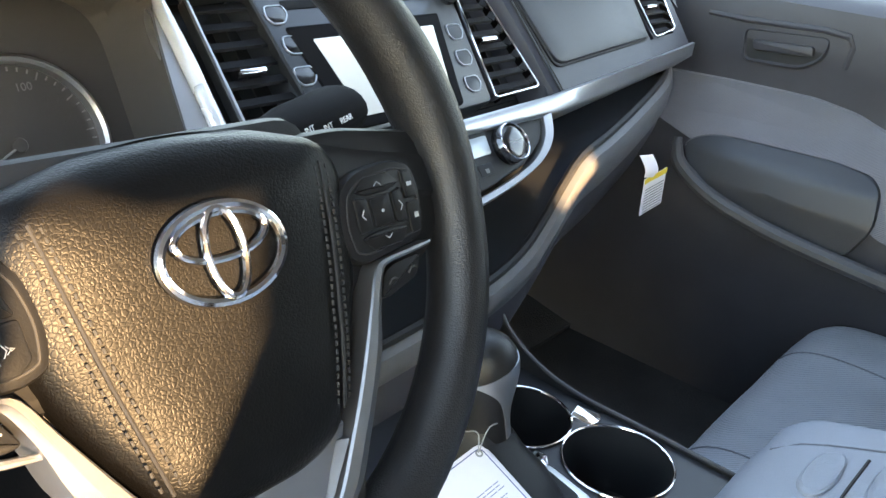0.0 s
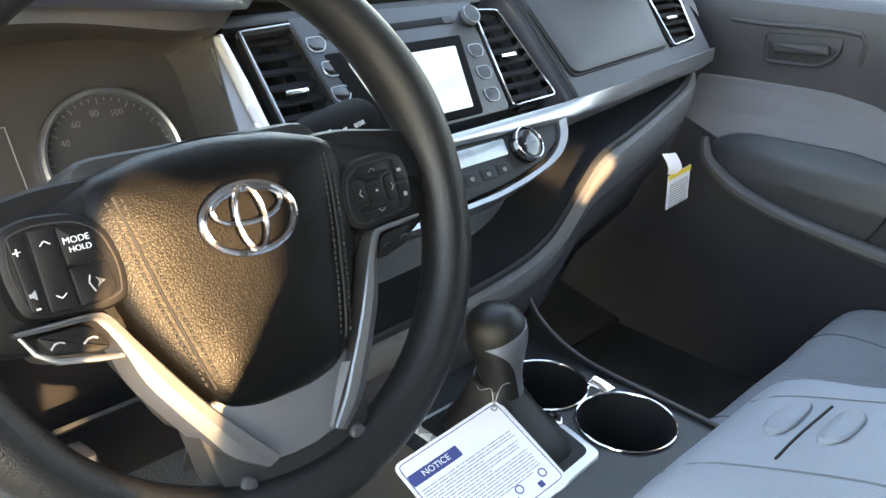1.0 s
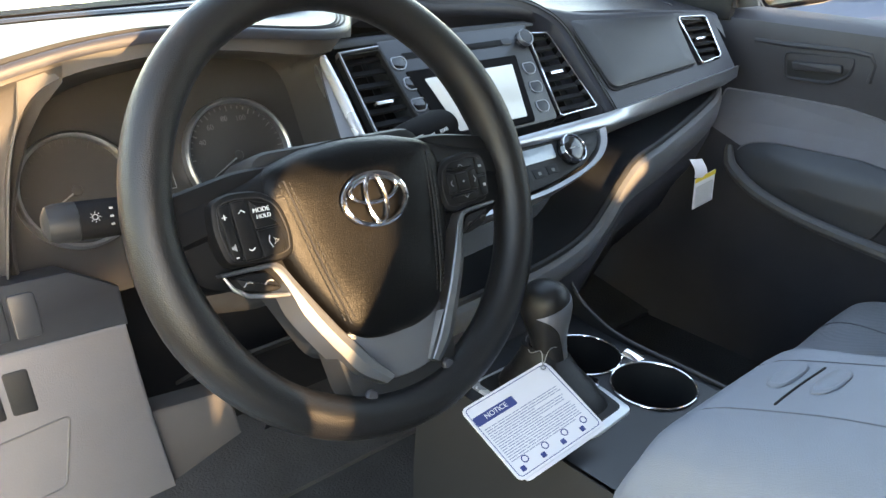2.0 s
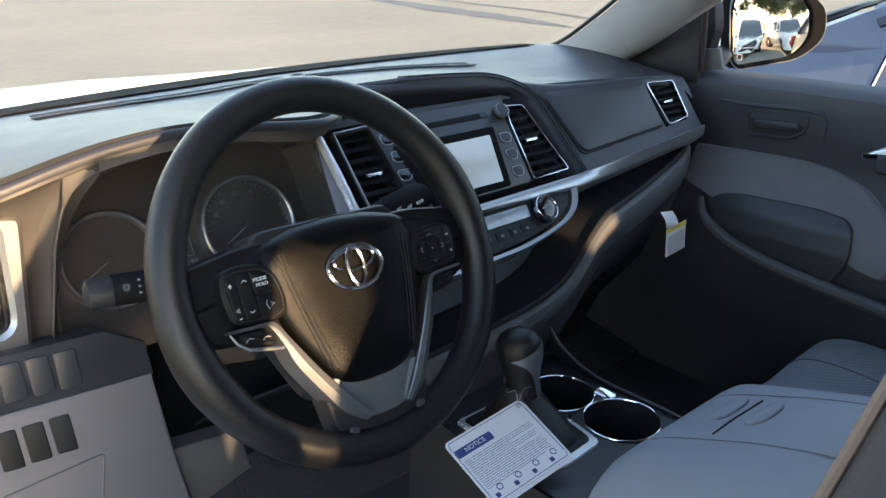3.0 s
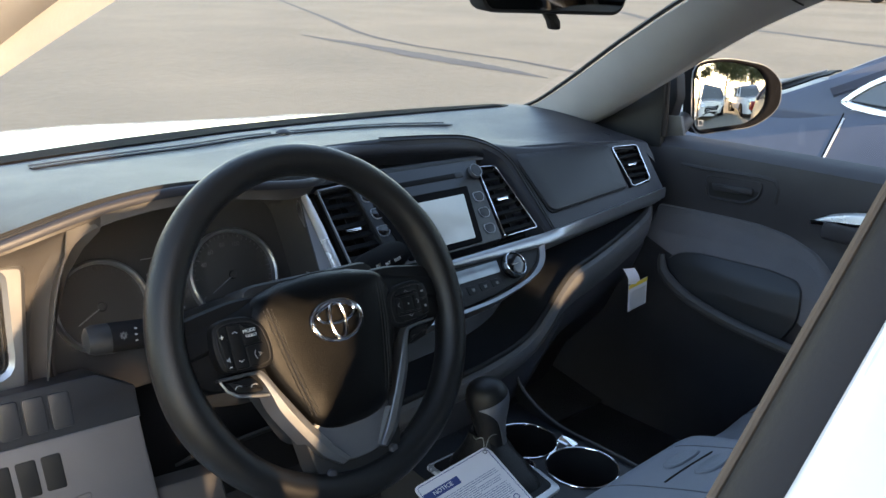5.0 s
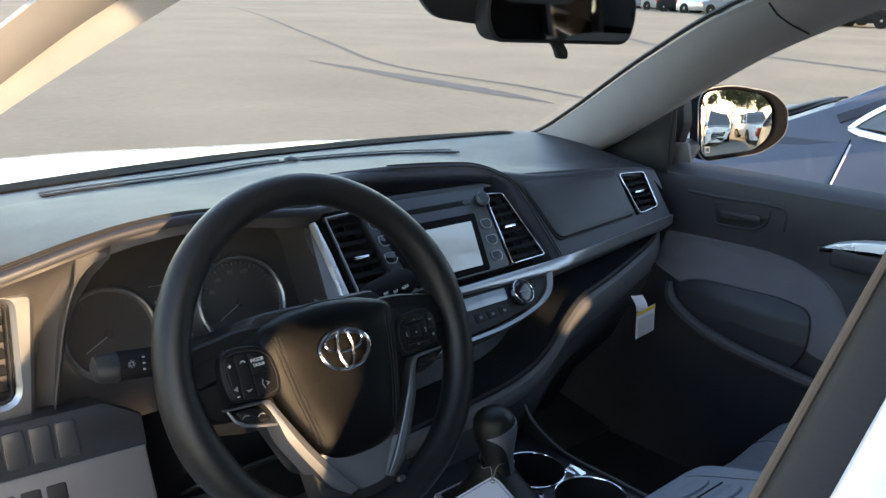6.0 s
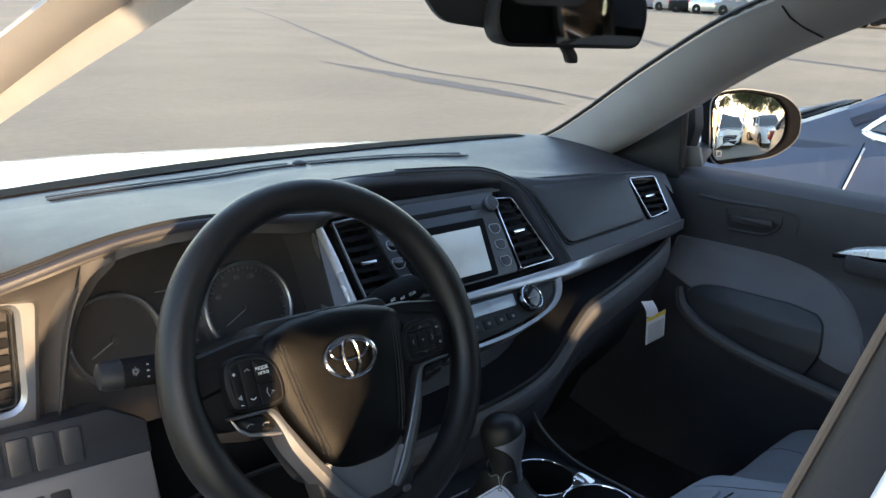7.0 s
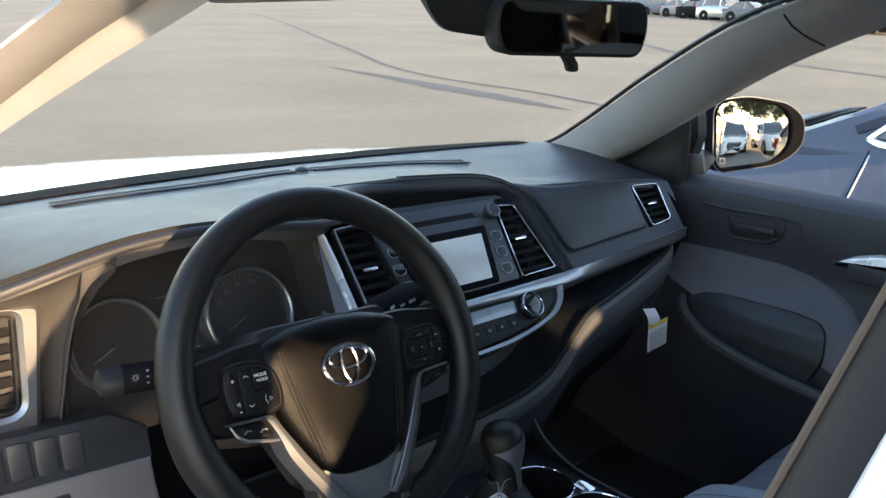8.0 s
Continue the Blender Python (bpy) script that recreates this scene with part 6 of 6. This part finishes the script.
# Unseen block added to cut the foot of the sun patch on the ledge.
part("beam_cut_block", loft([[Vector((x, y, z)) for y, z in ((-1.99, 1.02), (-1.99, 1.298 + 0.42 * (x + 0.095)), (-2.05, 1.300 + 0.42 * (x + 0.095)), (-2.05, 1.02))] for x in (-0.16, -0.10, -0.04, 0.03)]), SEAT_GREY, shell, "unseen grey block added to trim the sunbeam")
part("visor", slab(axes((-0.30, -0.285, 1.432), (1, -0.05, 0.05), (0, 0.55, -0.20)), [(-0.17, 0.075), (0.16, 0.075), (0.16, -0.07), (-0.17, -0.07)], -0.010, 0.012, 0.008, r=0.03), PILLAR_CLOTH, shell, "pale cloth sun visor")

# ---- mirrors ----
rv = thing("rear_view_mirror", "black-framed inside mirror hung from the windscreen", "mirror")
RV = axes((0.039, -0.2205, 1.3715), (0.955, -0.292, -0.005), (0.02, -0.06, 0.99))
ro = rounded([(-0.112, 0.036), (0.106, 0.036), (0.113, 0.0), (0.104, -0.036), (-0.102, -0.034), (-0.116, -0.004)], [0.02, 0.02, 0.02, 0.022, 0.022, 0.02], 5)
part("housing", slab(RV, [tuple(q) for q in ro], -0.034, 0.004, 0.005), HARD_BLACK, rv)
part("mirror", slab(RV, [tuple(q) for q in inset(ro, 0.005)], 0.0, 0.0046), RV_MIRROR, rv, "dimmed mirror glass", angle=2)
part("dip_lever", slab(RV, [(-0.012, -0.030), (0.006, -0.030), (0.018, -0.045), (0.019, -0.056), (0.004, -0.056), (0.000, -0.045)], -0.02, -0.010, 0.003, r=0.004), HARD_BLACK, rv)
part("arm", tube([RV.p(0, 0, -0.03), RV.p(-0.01, 0.035, -0.06), RV.p(-0.015, 0.06, -0.07)], 0.010, 10), HARD_BLACK, rv)
sensor = thing("windscreen_sensor_housing", "black sensor housing on the windscreen by the mirror", "sensor housing")
SH = Plane((-0.074, -0.130, 1.400), radians(-20), -0.45)
part("housing", slab(SH, [(-0.07, 0.05), (0.10, 0.05), (0.10, -0.030), (0.05, -0.040), (-0.03, -0.030), (-0.055, 0.0)], -0.03, 0.03, 0.012, r=0.02), HARD_BLACK, sensor)

dm = thing("door_mirror", "white door mirror with a black inner frame", "mirror")
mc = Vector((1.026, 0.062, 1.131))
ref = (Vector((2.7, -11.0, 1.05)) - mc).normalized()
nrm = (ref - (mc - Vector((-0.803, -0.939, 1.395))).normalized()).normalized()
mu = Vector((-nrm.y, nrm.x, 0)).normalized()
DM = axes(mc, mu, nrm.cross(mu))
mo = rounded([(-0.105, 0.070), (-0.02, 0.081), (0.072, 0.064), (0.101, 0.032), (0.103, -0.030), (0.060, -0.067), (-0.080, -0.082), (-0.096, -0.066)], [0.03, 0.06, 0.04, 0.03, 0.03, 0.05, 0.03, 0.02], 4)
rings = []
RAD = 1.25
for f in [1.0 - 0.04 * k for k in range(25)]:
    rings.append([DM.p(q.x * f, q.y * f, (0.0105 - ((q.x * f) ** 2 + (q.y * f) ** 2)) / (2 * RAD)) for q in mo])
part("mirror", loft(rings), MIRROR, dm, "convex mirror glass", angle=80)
fo = [Vector((q.x * (1 + 0.24 * max(0, q.x / 0.11)), q.y)) for q in inset(mo, -0.008)]
part("bezel", ring_slab(DM, fo, inset(mo, 0.0005), -0.03, 0.009, 0.003), BEZEL_BLACK, dm, "black frame round the glass")
part("bezel_edge", tube([DM.p(q.x, q.y, 0.006) for q in inset(fo, 0.0005)], 0.0017, 6, closed=True), SILVER_DARK, dm)
rings = []
for f, w in ((0.985, -0.010), (1.0, -0.03), (0.97, -0.07), (0.8, -0.105), (0.45, -0.125), (0.1, -0.13)):
    rings.append([DM.p(q.x * f, q.y * f, w) for q in fo])
part("housing", loft(rings), WHITE_PAINT, dm, "white mirror housing")
part("mirror_base", slab(axes((0.765, 0, 0), (0, -1, 0), (0, 0, 1)), [(-0.11, 1.06), (-0.045, 1.105), (-0.034, 1.15), (-0.042, 1.20), (-0.11, 1.22)], -0.02, 0.01, 0.006, r=0.01), HARD_BLACK, dm)
part("mirror_foot", tube([DM.p(-0.10, -0.055, -0.03), (0.80, 0.06, 1.070), (0.72, 0.08, 1.060)], [0.026, 0.024, 0.026], 12, flat=0.7), HARD_BLACK, dm)
part("heat_mark", ring_slab(DM, rounded([(-0.084, -0.056), (-0.070, -0.056), (-0.070, -0.070), (-0.084, -0.070)], 0.002), rounded([(-0.082, -0.058), (-0.072, -0.058), (-0.072, -0.068), (-0.082, -0.068)], 0.002), 0.001, 0.0035, 0.0003), MARK_GREY, dm)


# ---- vehicles outside ----
def wheel_part(car, x, y, r, side):
    pl = axes((x, y, r), (0, 1, 0), (0, 0, 1)) if side > 0 else axes((x, y, r), (0, -1, 0), (0, 0, 1))
    w = part("wheel", lathe(pl, [(r * 0.66, -0.10), (r * 0.95, -0.10), (r, -0.07), (r, 0.05), (r * 0.95, 0.085), (r * 0.68, 0.09), (r * 0.64, 0.05)], 28), TYRE, car)
    put_rim = lathe(pl, [(r * 0.66, 0.02), (r * 0.66, 0.085), (r * 0.60, 0.08), (r * 0.55, 0.05), (r * 0.2, 0.07), (0.02, 0.075)], 28)
    part("rim", put_rim, ALLOY, w)
    for k in range(5):
        a = 2 * math.pi * k / 5
        sp = [(r * 0.12 * math.cos(a + q), r * 0.12 * math.sin(a + q)) for q in (0.7, -0.7)] + [(r * 0.58 * math.cos(a - 0.14), r * 0.58 * math.sin(a - 0.14)), (r * 0.58 * math.cos(a + 0.14), r * 0.58 * math.sin(a + 0.14))]
        part("rim_spoke", slab(pl, sp, 0.05, 0.082, 0.004), ALLOY, w)


def make_car(name, label, paint, length=4.7, width=1.85, height=1.68, suv=True, group="parked cars", mirror_at=0.27, belt=None, nose=None, slope=1.8):
    """A whole parked car whose nose points to +y; its origin is on the ground at its middle."""
    car = thing(name, label, "car", group)
    hw, hl = width / 2, length / 2
    belt = belt or height * (0.62 if suv else 0.66)
    nose = nose or height * (0.56 if suv else 0.50)
    # lower body: rings round the car from sill to belt
    def outline(z):
        f = (z - 0.22) / (belt - 0.22)
        w = hw * (0.93 + 0.07 * math.sin(math.pi * min(1, max(0, f * 0.9 + 0.1))))
        pts = []
        for k in range(44):
            a = 2 * math.pi * k / 44
            e = 0.28
            x = w * math.copysign(abs(math.cos(a)) ** e, math.cos(a))
            y = hl * math.copysign(abs(math.sin(a)) ** e, math.sin(a))
            pts.append((x * (1 - 0.10 * abs(y / hl) ** 4), y * (1 - 0.012 * f)))
        return pts

    def top(y):
        t = y / hl
        if t > 0.28:
            return belt - (belt - nose) * min(1, (t - 0.28) / 0.72) ** slope
        return belt - 0.02 * max(0, -t) 
    rings = []
    for f in (0, 0.15, 0.35, 0.55, 0.75, 0.9, 1.0):
        z0 = 0.22 + (belt - 0.22) * f
        rings.append([Vector((x * (1 - 0.035 * max(0, f - 0.75) / 0.25), y, 0.22 + (top(y) - 0.22) * f)) for x, y in outline(z0)])
    lid = rings[-1]
    for s in (0.93, 0.8, 0.55, 0.25, 0.02):
        rings.append([Vector((p.x * s, p.y * (0.985 if s > 0.9 else 0.97), top(p.y) + 0.035 * (1 - s))) for p in lid])
    part("body", loft(rings), paint, car, angle=45)
    # greenhouse
    f0, f1 = (hl * 0.34, hl * 0.10) if suv else (hl * 0.30, hl * -0.02)
    b1, b0 = (-hl * 0.78, -hl * 0.94) if suv else (-hl * 0.45, -hl * 0.72)
    def house(z, t, grow=0.0):
        w = (hw * 0.90) * (1 - t) + hw * 0.70 * t + grow
        ya, yb = f0 + (f1 - f0) * t + grow, b0 + (b1 - b0) * t - grow
        o = rounded([(-w, yb), (w, yb), (w * 0.97, ya), (-w * 0.97, ya)], 0.12, 4)
        return [Vector((q.x, q.y, z)) for q in o]
    zt = height - 0.06
    rings = [house(belt - 0.03, 0), house(belt + (zt - belt) * 0.5, 0.45), house(zt, 0.93)]
    part("windows", loft(rings), CAR_GLASS, car, "dark car glass", angle=50)
    rings = [house(zt - 0.03, 0.92, 0.008), house(zt, 0.95, 0.008), house(zt + 0.035, 1.05)]
    rim = rings[-1]
    mid = sum(rim, Vector()) / len(rim)
    rings += [[mid + (p - mid) * s + Vector((0, 0, up)) for p in rim] for s, up in ((0.8, 0.018), (0.45, 0.027), (0.05, 0.03))]
    part("roof", loft(rings), paint, car, angle=50)
    for s in (-1, 1):
        for yb, yt in ((f0, f1), (hl * -0.02 if suv else -hl * 0.16, -hl * 0.04 if suv else -hl * 0.18), (b0 * 0.72 if suv else b0, b1 * 0.78 if suv else b1)):
            part("pillar", tube([(s * hw * 0.885, yb * 0.985, belt - 0.02), (s * hw * 0.80, (yb + yt) / 2 * 0.985, (belt + zt) / 2), (s * hw * 0.705, yt * 0.985, zt)], 0.035, 8), paint, car)
        part("headlamp", slab(axes((s * hw * 0.60, hl * 0.955, nose * 0.86), (-s, -s * 0.32 * s, 0.0), (0, -0.2, 1)), [(-0.2, 0.07), (0.17, 0.05), (0.19, -0.03), (-0.16, -0.07)] if s > 0 else [(-0.17, 0.05), (0.2, 0.07), (0.16, -0.07), (-0.19, -0.03)], -0.12, 0.045, 0.02), LAMP_GLASS, car)
        part("door_mirror", block((s * (hw + 0.02) - 0.10, hl * mirror_at - 0.06, belt + 0.02), (s * (hw + 0.02) + 0.10, hl * mirror_at + 0.06, belt + 0.17), 0.04, 3), paint, car)
        part("tail_lamp", block((s * hw * 0.70 - 0.14, -hl * 0.985, belt - 0.20), (s * hw * 0.70 + 0.14, -hl * 0.93, belt - 0.07), 0.02), RED_LENS, car)
        for y in (hl * 0.60, -hl * 0.58):
            part("wheel_arch", lathe(axes((s * hw * 0.965, y, 0.36), (0, s, 0), (0, 0, 1)), [(0.40, -0.15), (0.40, 0.03), (0.36, 0.035), (0.02, 0.01)], 28), DEEP_BLACK, car)
            wheel_part(car, s * (hw - 0.10), y, 0.36 if suv else 0.33, s)
    part("grille", slab(axes((0, hl * 0.985, nose * 0.72), (-1, 0, 0), (0, -0.08, 1)), rounded([(-0.42, 0.13), (0.42, 0.13), (0.50, -0.02), (0.40, -0.20), (-0.40, -0.20), (-0.50, -0.02)], 0.05), -0.10, 0.03, 0.01), DEEP_BLACK, car)
    for k in range(4):
        part("grille_bar", tube([(-0.43 + 0.02 * k, hl * 0.985 + 0.034, nose * 0.72 + 0.10 - k * 0.075), (0, hl * 0.985 + 0.045, nose * 0.72 + 0.10 - k * 0.075), (0.43 - 0.02 * k, hl * 0.985 + 0.034, nose * 0.72 + 0.10 - k * 0.075)], 0.016, 8), SILVER, car)
    part("bumper_intake", slab(axes((0, hl * 0.985, 0.36), (-1, 0, 0), (0, 0, 1)), rounded([(-0.55, 0.08), (0.55, 0.08), (0.48, -0.09), (-0.48, -0.09)], 0.03), -0.08, 0.03, 0.01), DEEP_BLACK, car)
    return car


suv = make_car("parked_suv", "white parked sport utility car with a chrome-barred grille", WHITE_PAINT, 4.85, 1.92, 1.73)
suv.matrix_basis = pose(1.55, -13.0, 0, 0, 0, 2)
copy_thing(suv, pose(4.3, -13.2, 0, 0, 0, -6))
copy_thing(suv, pose(-1.5, -13.1, 0, 0, 0, 2))
far = make_car("parked_car", "small parked saloon far across the car park", STEEL, 4.5, 1.8, 1.46, suv=False)
rnd = random.Random(7)
tints = [SILVER_DARK, ALLOY, DEEP_BLACK, STEEL, BLUE_PAINT, DEEP_BLACK]
far.matrix_basis = pose(55.2, 28.6, ground_z(55.2, 28.6), 0, 0, 176)
spots = [(57.6, 32.3), (59.4, 35.6), (61.3, 38.9), (63.9, 42.4), (67.0, 46.6), (70.6, 51.0), (74.9, 56.2), (80.5, 62.3), (87.0, 69.2), (51.8, 24.4), (49.0, 21.2), (46.4, 18.2)]
for k, (x, y) in enumerate(spots):
    c = copy_thing(suv if k % 3 == 1 else far, pose(x, y, ground_z(x, y), 0, 0, 180 + rnd.uniform(-6, 6)))
    paint = tints[k % len(tints)]
    for ob in c.children:
        if ob.name.split(".")[0] in ("body", "roof", "pillar", "door_mirror"):
            ob.data = ob.data.copy()
            ob.data.materials[0] = paint
    tagged(c, "parked car far across the car park", "car", "far row of parked cars")

# slate-blue saloon alongside
blue = make_car("parked_saloon", "slate-blue saloon parked alongside with chrome window trim", BLUE_PAINT, 4.85, 1.86, 1.50, suv=False, mirror_at=0.02, belt=1.11, nose=0.70, slope=1.2)
BX, BY = 2.635, -0.56
blue.matrix_basis = pose(BX, BY, 0, 0, 0, 0)
flank = next(ob for ob in blue.children if ob.name.split(".")[0] == "body")
fb = bmesh.new()
fb.from_mesh(flank.data)
flank_tree = BVHTree.FromBMesh(fb)
fb.free()


def flank_at(y, z, out=0.0):
    """A point on the near side of the saloon, in its own axes."""
    p = flank_tree.ray_cast(Vector((-3, y - BY, z)), Vector((1, 0, 0)))[0]
    return Vector((p.x - out if p else -0.86 - out, y - BY, z))


part("door_gap", tube([flank_at(y, z, -0.001) for y, z in ((0.150, 0.62), (0.142, 0.78), (0.134, 0.85), (0.124, 0.90), (0.114, 0.955), (0.104, 1.005), (0.102, 1.022))], 0.0028, 6), DEEP_BLACK, blue)
# Silver line paints the highlight along the saloon's door edge.
part("door_edge", tube([flank_at(y - 0.007, z, 0.001) for y, z in ((0.150, 0.62), (0.142, 0.78), (0.134, 0.85), (0.124, 0.90), (0.114, 0.955), (0.104, 1.005))], 0.0035, 6), SILVER_SKYLIT, blue)
qo = rounded([(0.126, 1.050), (0.094, 1.084), (0.04, 1.128), (-0.08, 1.19), (-0.30, 1.22), (-0.30, 1.015), (0.01, 1.022), (0.09, 1.032)], [0.02, 0.02, 0.03, 0.03, 0.02, 0.01, 0.02, 0.02])
qo = [Vector((BY - q.x, q.y - 1.0)) for q in qo][::-1]
QP = axes((flank_at(0.04, 1.0).x + 0.002, 0, 1.0), (0, -1, 0), (0.16, 0, 1))
trim_z = lambda o: [(q.x, q.y) for q in o]
part("pillar_root", slab(QP, [(BY - y, z - 1.0) for y, z in ((0.50, 0.985), (0.36, 1.035), (0.27, 1.075), (0.16, 1.125), (0.09, 1.17), (-0.30, 1.36), (-0.30, 1.0), (0.30, 0.97))][::-1], -0.10, -0.003, 0.012, r=0.03), BLUE_PAINT, blue)
part("window_trim", ring_slab(QP, qo, inset(qo, 0.022), -0.03, 0.006, 0.004), CHROME, blue, "chrome window surround")
part("quarter_glass", slab(QP, trim_z(inset(qo, 0.020)), -0.03, 0.001, 0.001), CAR_GLASS, blue)

# black scuttle with a wiper at the foot of the saloon's windscreen
rows = []
for y, lo, hi, reach in ((0.42, 1.052, 1.060, 0.02), (0.39, 1.052, 1.074, 0.05), (0.34, 1.064, 1.098, 0.08), (0.29, 1.086, 1.114, 0.10), (0.24, 1.110, 1.126, 0.10), (0.20, 1.124, 1.132, 0.08)):
    rows.append([Vector((1.885 - BX, y - BY, lo)), Vector((1.885 + reach * 0.5 - BX, y - BY, (lo + hi) / 2 + 0.003)), Vector((1.885 + reach - BX, y - BY, hi))])
scuttle = part("scuttle", sheet(rows, 0.006), DEEP_BLACK, blue, "black plastic scuttle below the windscreen")
part("wiper", tube([(1.91 - BX, 0.375 - BY, 1.074), (1.935 - BX, 0.31 - BY, 1.101), (1.955 - BX, 0.24 - BY, 1.124)], 0.006, 8), STEEL, scuttle)

# wheels and nose of the white car
for s in (-1, 1):
    for y in (1.02, -1.86):
        wheel_part(shell, 0.02 + s * 0.80, y, 0.37, s)
    lampo = rounded([(-0.17, 0.07), (0.16, 0.05), (0.15, -0.03), (-0.14, -0.06)], 0.02)
    part("headlamp", slab(axes((0.02 + s * 0.62, 1.555, 0.74), (1, 0.12 * s, 0), (0, 0.1, 1)), [tuple(q) for q in lampo], -0.04, 0.05, 0.01), LAMP_GLASS, shell)
part("bumper", sheet([[Vector((x, 1.66 - 0.30 * abs(x) ** 3 + dy, z)) for dy, z in ((-0.06, 0.66), (0.0, 0.60), (0.02, 0.50), (0.0, 0.38), (-0.08, 0.26))] for x in [-0.84 + 0.14 * k for k in range(13)]], 0.01), WHITE_PAINT, shell)


# ---- trees behind the camera ----
def tree(x, y, h, seed):
    r = random.Random(seed)
    t = thing("tree", "leafy tree standing behind the parked cars", "tree", "trees behind the car park")
    bm = bmesh.new()
    trunk = curve([(0, 0, 0), (0.1 * r.uniform(-1, 1), 0.1, h * 0.25), (0.15 * r.uniform(-1, 1), 0, h * 0.5), (0, 0.1, h * 0.8)], 5)
    tube(trunk, [0.16 * (1 - 0.8 * k / (len(trunk) - 1)) for k in range(len(trunk))], 10, bm=bm)
    tips = []
    for k in range(16):
        a, z = r.uniform(0, 6.28), h * r.uniform(0.28, 0.7)
        out = h * r.uniform(0.16, 0.32)
        end = Vector((out * math.cos(a), out * math.sin(a), z + h * r.uniform(0.08, 0.28)))
        tube(curve([(0, 0, z), end * 0.5 + Vector((0, 0, z * 0.45)), end], 4), [0.05 * (1 - 0.85 * i / 8) for i in range(9)], 6, bm=bm)
        tips += [end, end * 0.75 + Vector((0, 0, z * 0.2))]
    tips.append(Vector((0, 0, h * 0.9)))
    ob = part("trunk", bm, BARK, t, "rough brown trunk and limbs")
    verts, faces = [], []
    for tip in tips:
        for k in range(200):
            d = Vector((r.gauss(0, 1), r.gauss(0, 1), r.gauss(0, 0.8))) * h * 0.055
            c = tip + d
            s = r.uniform(0.08, 0.15)
            u = Vector((r.gauss(0, 1), r.gauss(0, 1), r.gauss(0, 1))).normalized()
            v = u.orthogonal().normalized()
            w = u.cross(v)
            i = len(verts)
            verts += [c - v * s, c + w * s * 0.45, c + v * s, c - w * s * 0.45 + u * s * 0.2]
            faces.append((i, i + 1, i + 2, i + 3))
    me = bpy.data.meshes.new("crown")
    me.from_pydata(verts, [], faces)
    me.materials.append(LEAF)
    cr = new("crown", me)
    cr.parent = t
    tagged(cr, "uneven crown of small green leaves", kind="stuff")
    t.location = (x, y, 0)
    t.rotation_euler = (0, 0, r.uniform(0, 6))
    return t


for k, (x, y, h) in enumerate(((-3.5, -24, 7.0), (0.2, -22, 6.4), (3.6, -21, 5.8), (7.2, -23, 6.6), (11.0, -25, 7.0))):
    tree(x, y, h, 20 + k)


# clipped hedge behind the far row of cars
r = random.Random(5)
verts, faces = [], []
for k in range(8000):
    t = r.random() * 0.42
    c = Vector((56 + 120 * t, 17 + 132 * t, 0))
    c += Vector((r.uniform(-0.9, 0.9), r.uniform(-0.9, 0.9), ground_z(c.x, c.y) + 3.0 * r.random() ** 0.7 + 0.5 * math.sin(t * 90) + 0.3 * math.sin(t * 333)))
    u = Vector((r.gauss(0, 1), r.gauss(0, 1), r.gauss(0, 1))).normalized()
    v = u.orthogonal().normalized()
    w = u.cross(v)
    s = r.uniform(0.25, 0.5)
    i = len(verts)
    verts += [c - v * s, c + w * s * 0.6, c + v * s, c - w * s * 0.6]
    faces.append((i, i + 1, i + 2, i + 3))
me = bpy.data.meshes.new("far_hedge")
me.from_pydata(verts, [], faces)
me.materials.append(HEDGE_LEAF)
tagged(new("far_hedge", me), "dark green hedge behind the far parked cars", "hedge", kind="stuff")
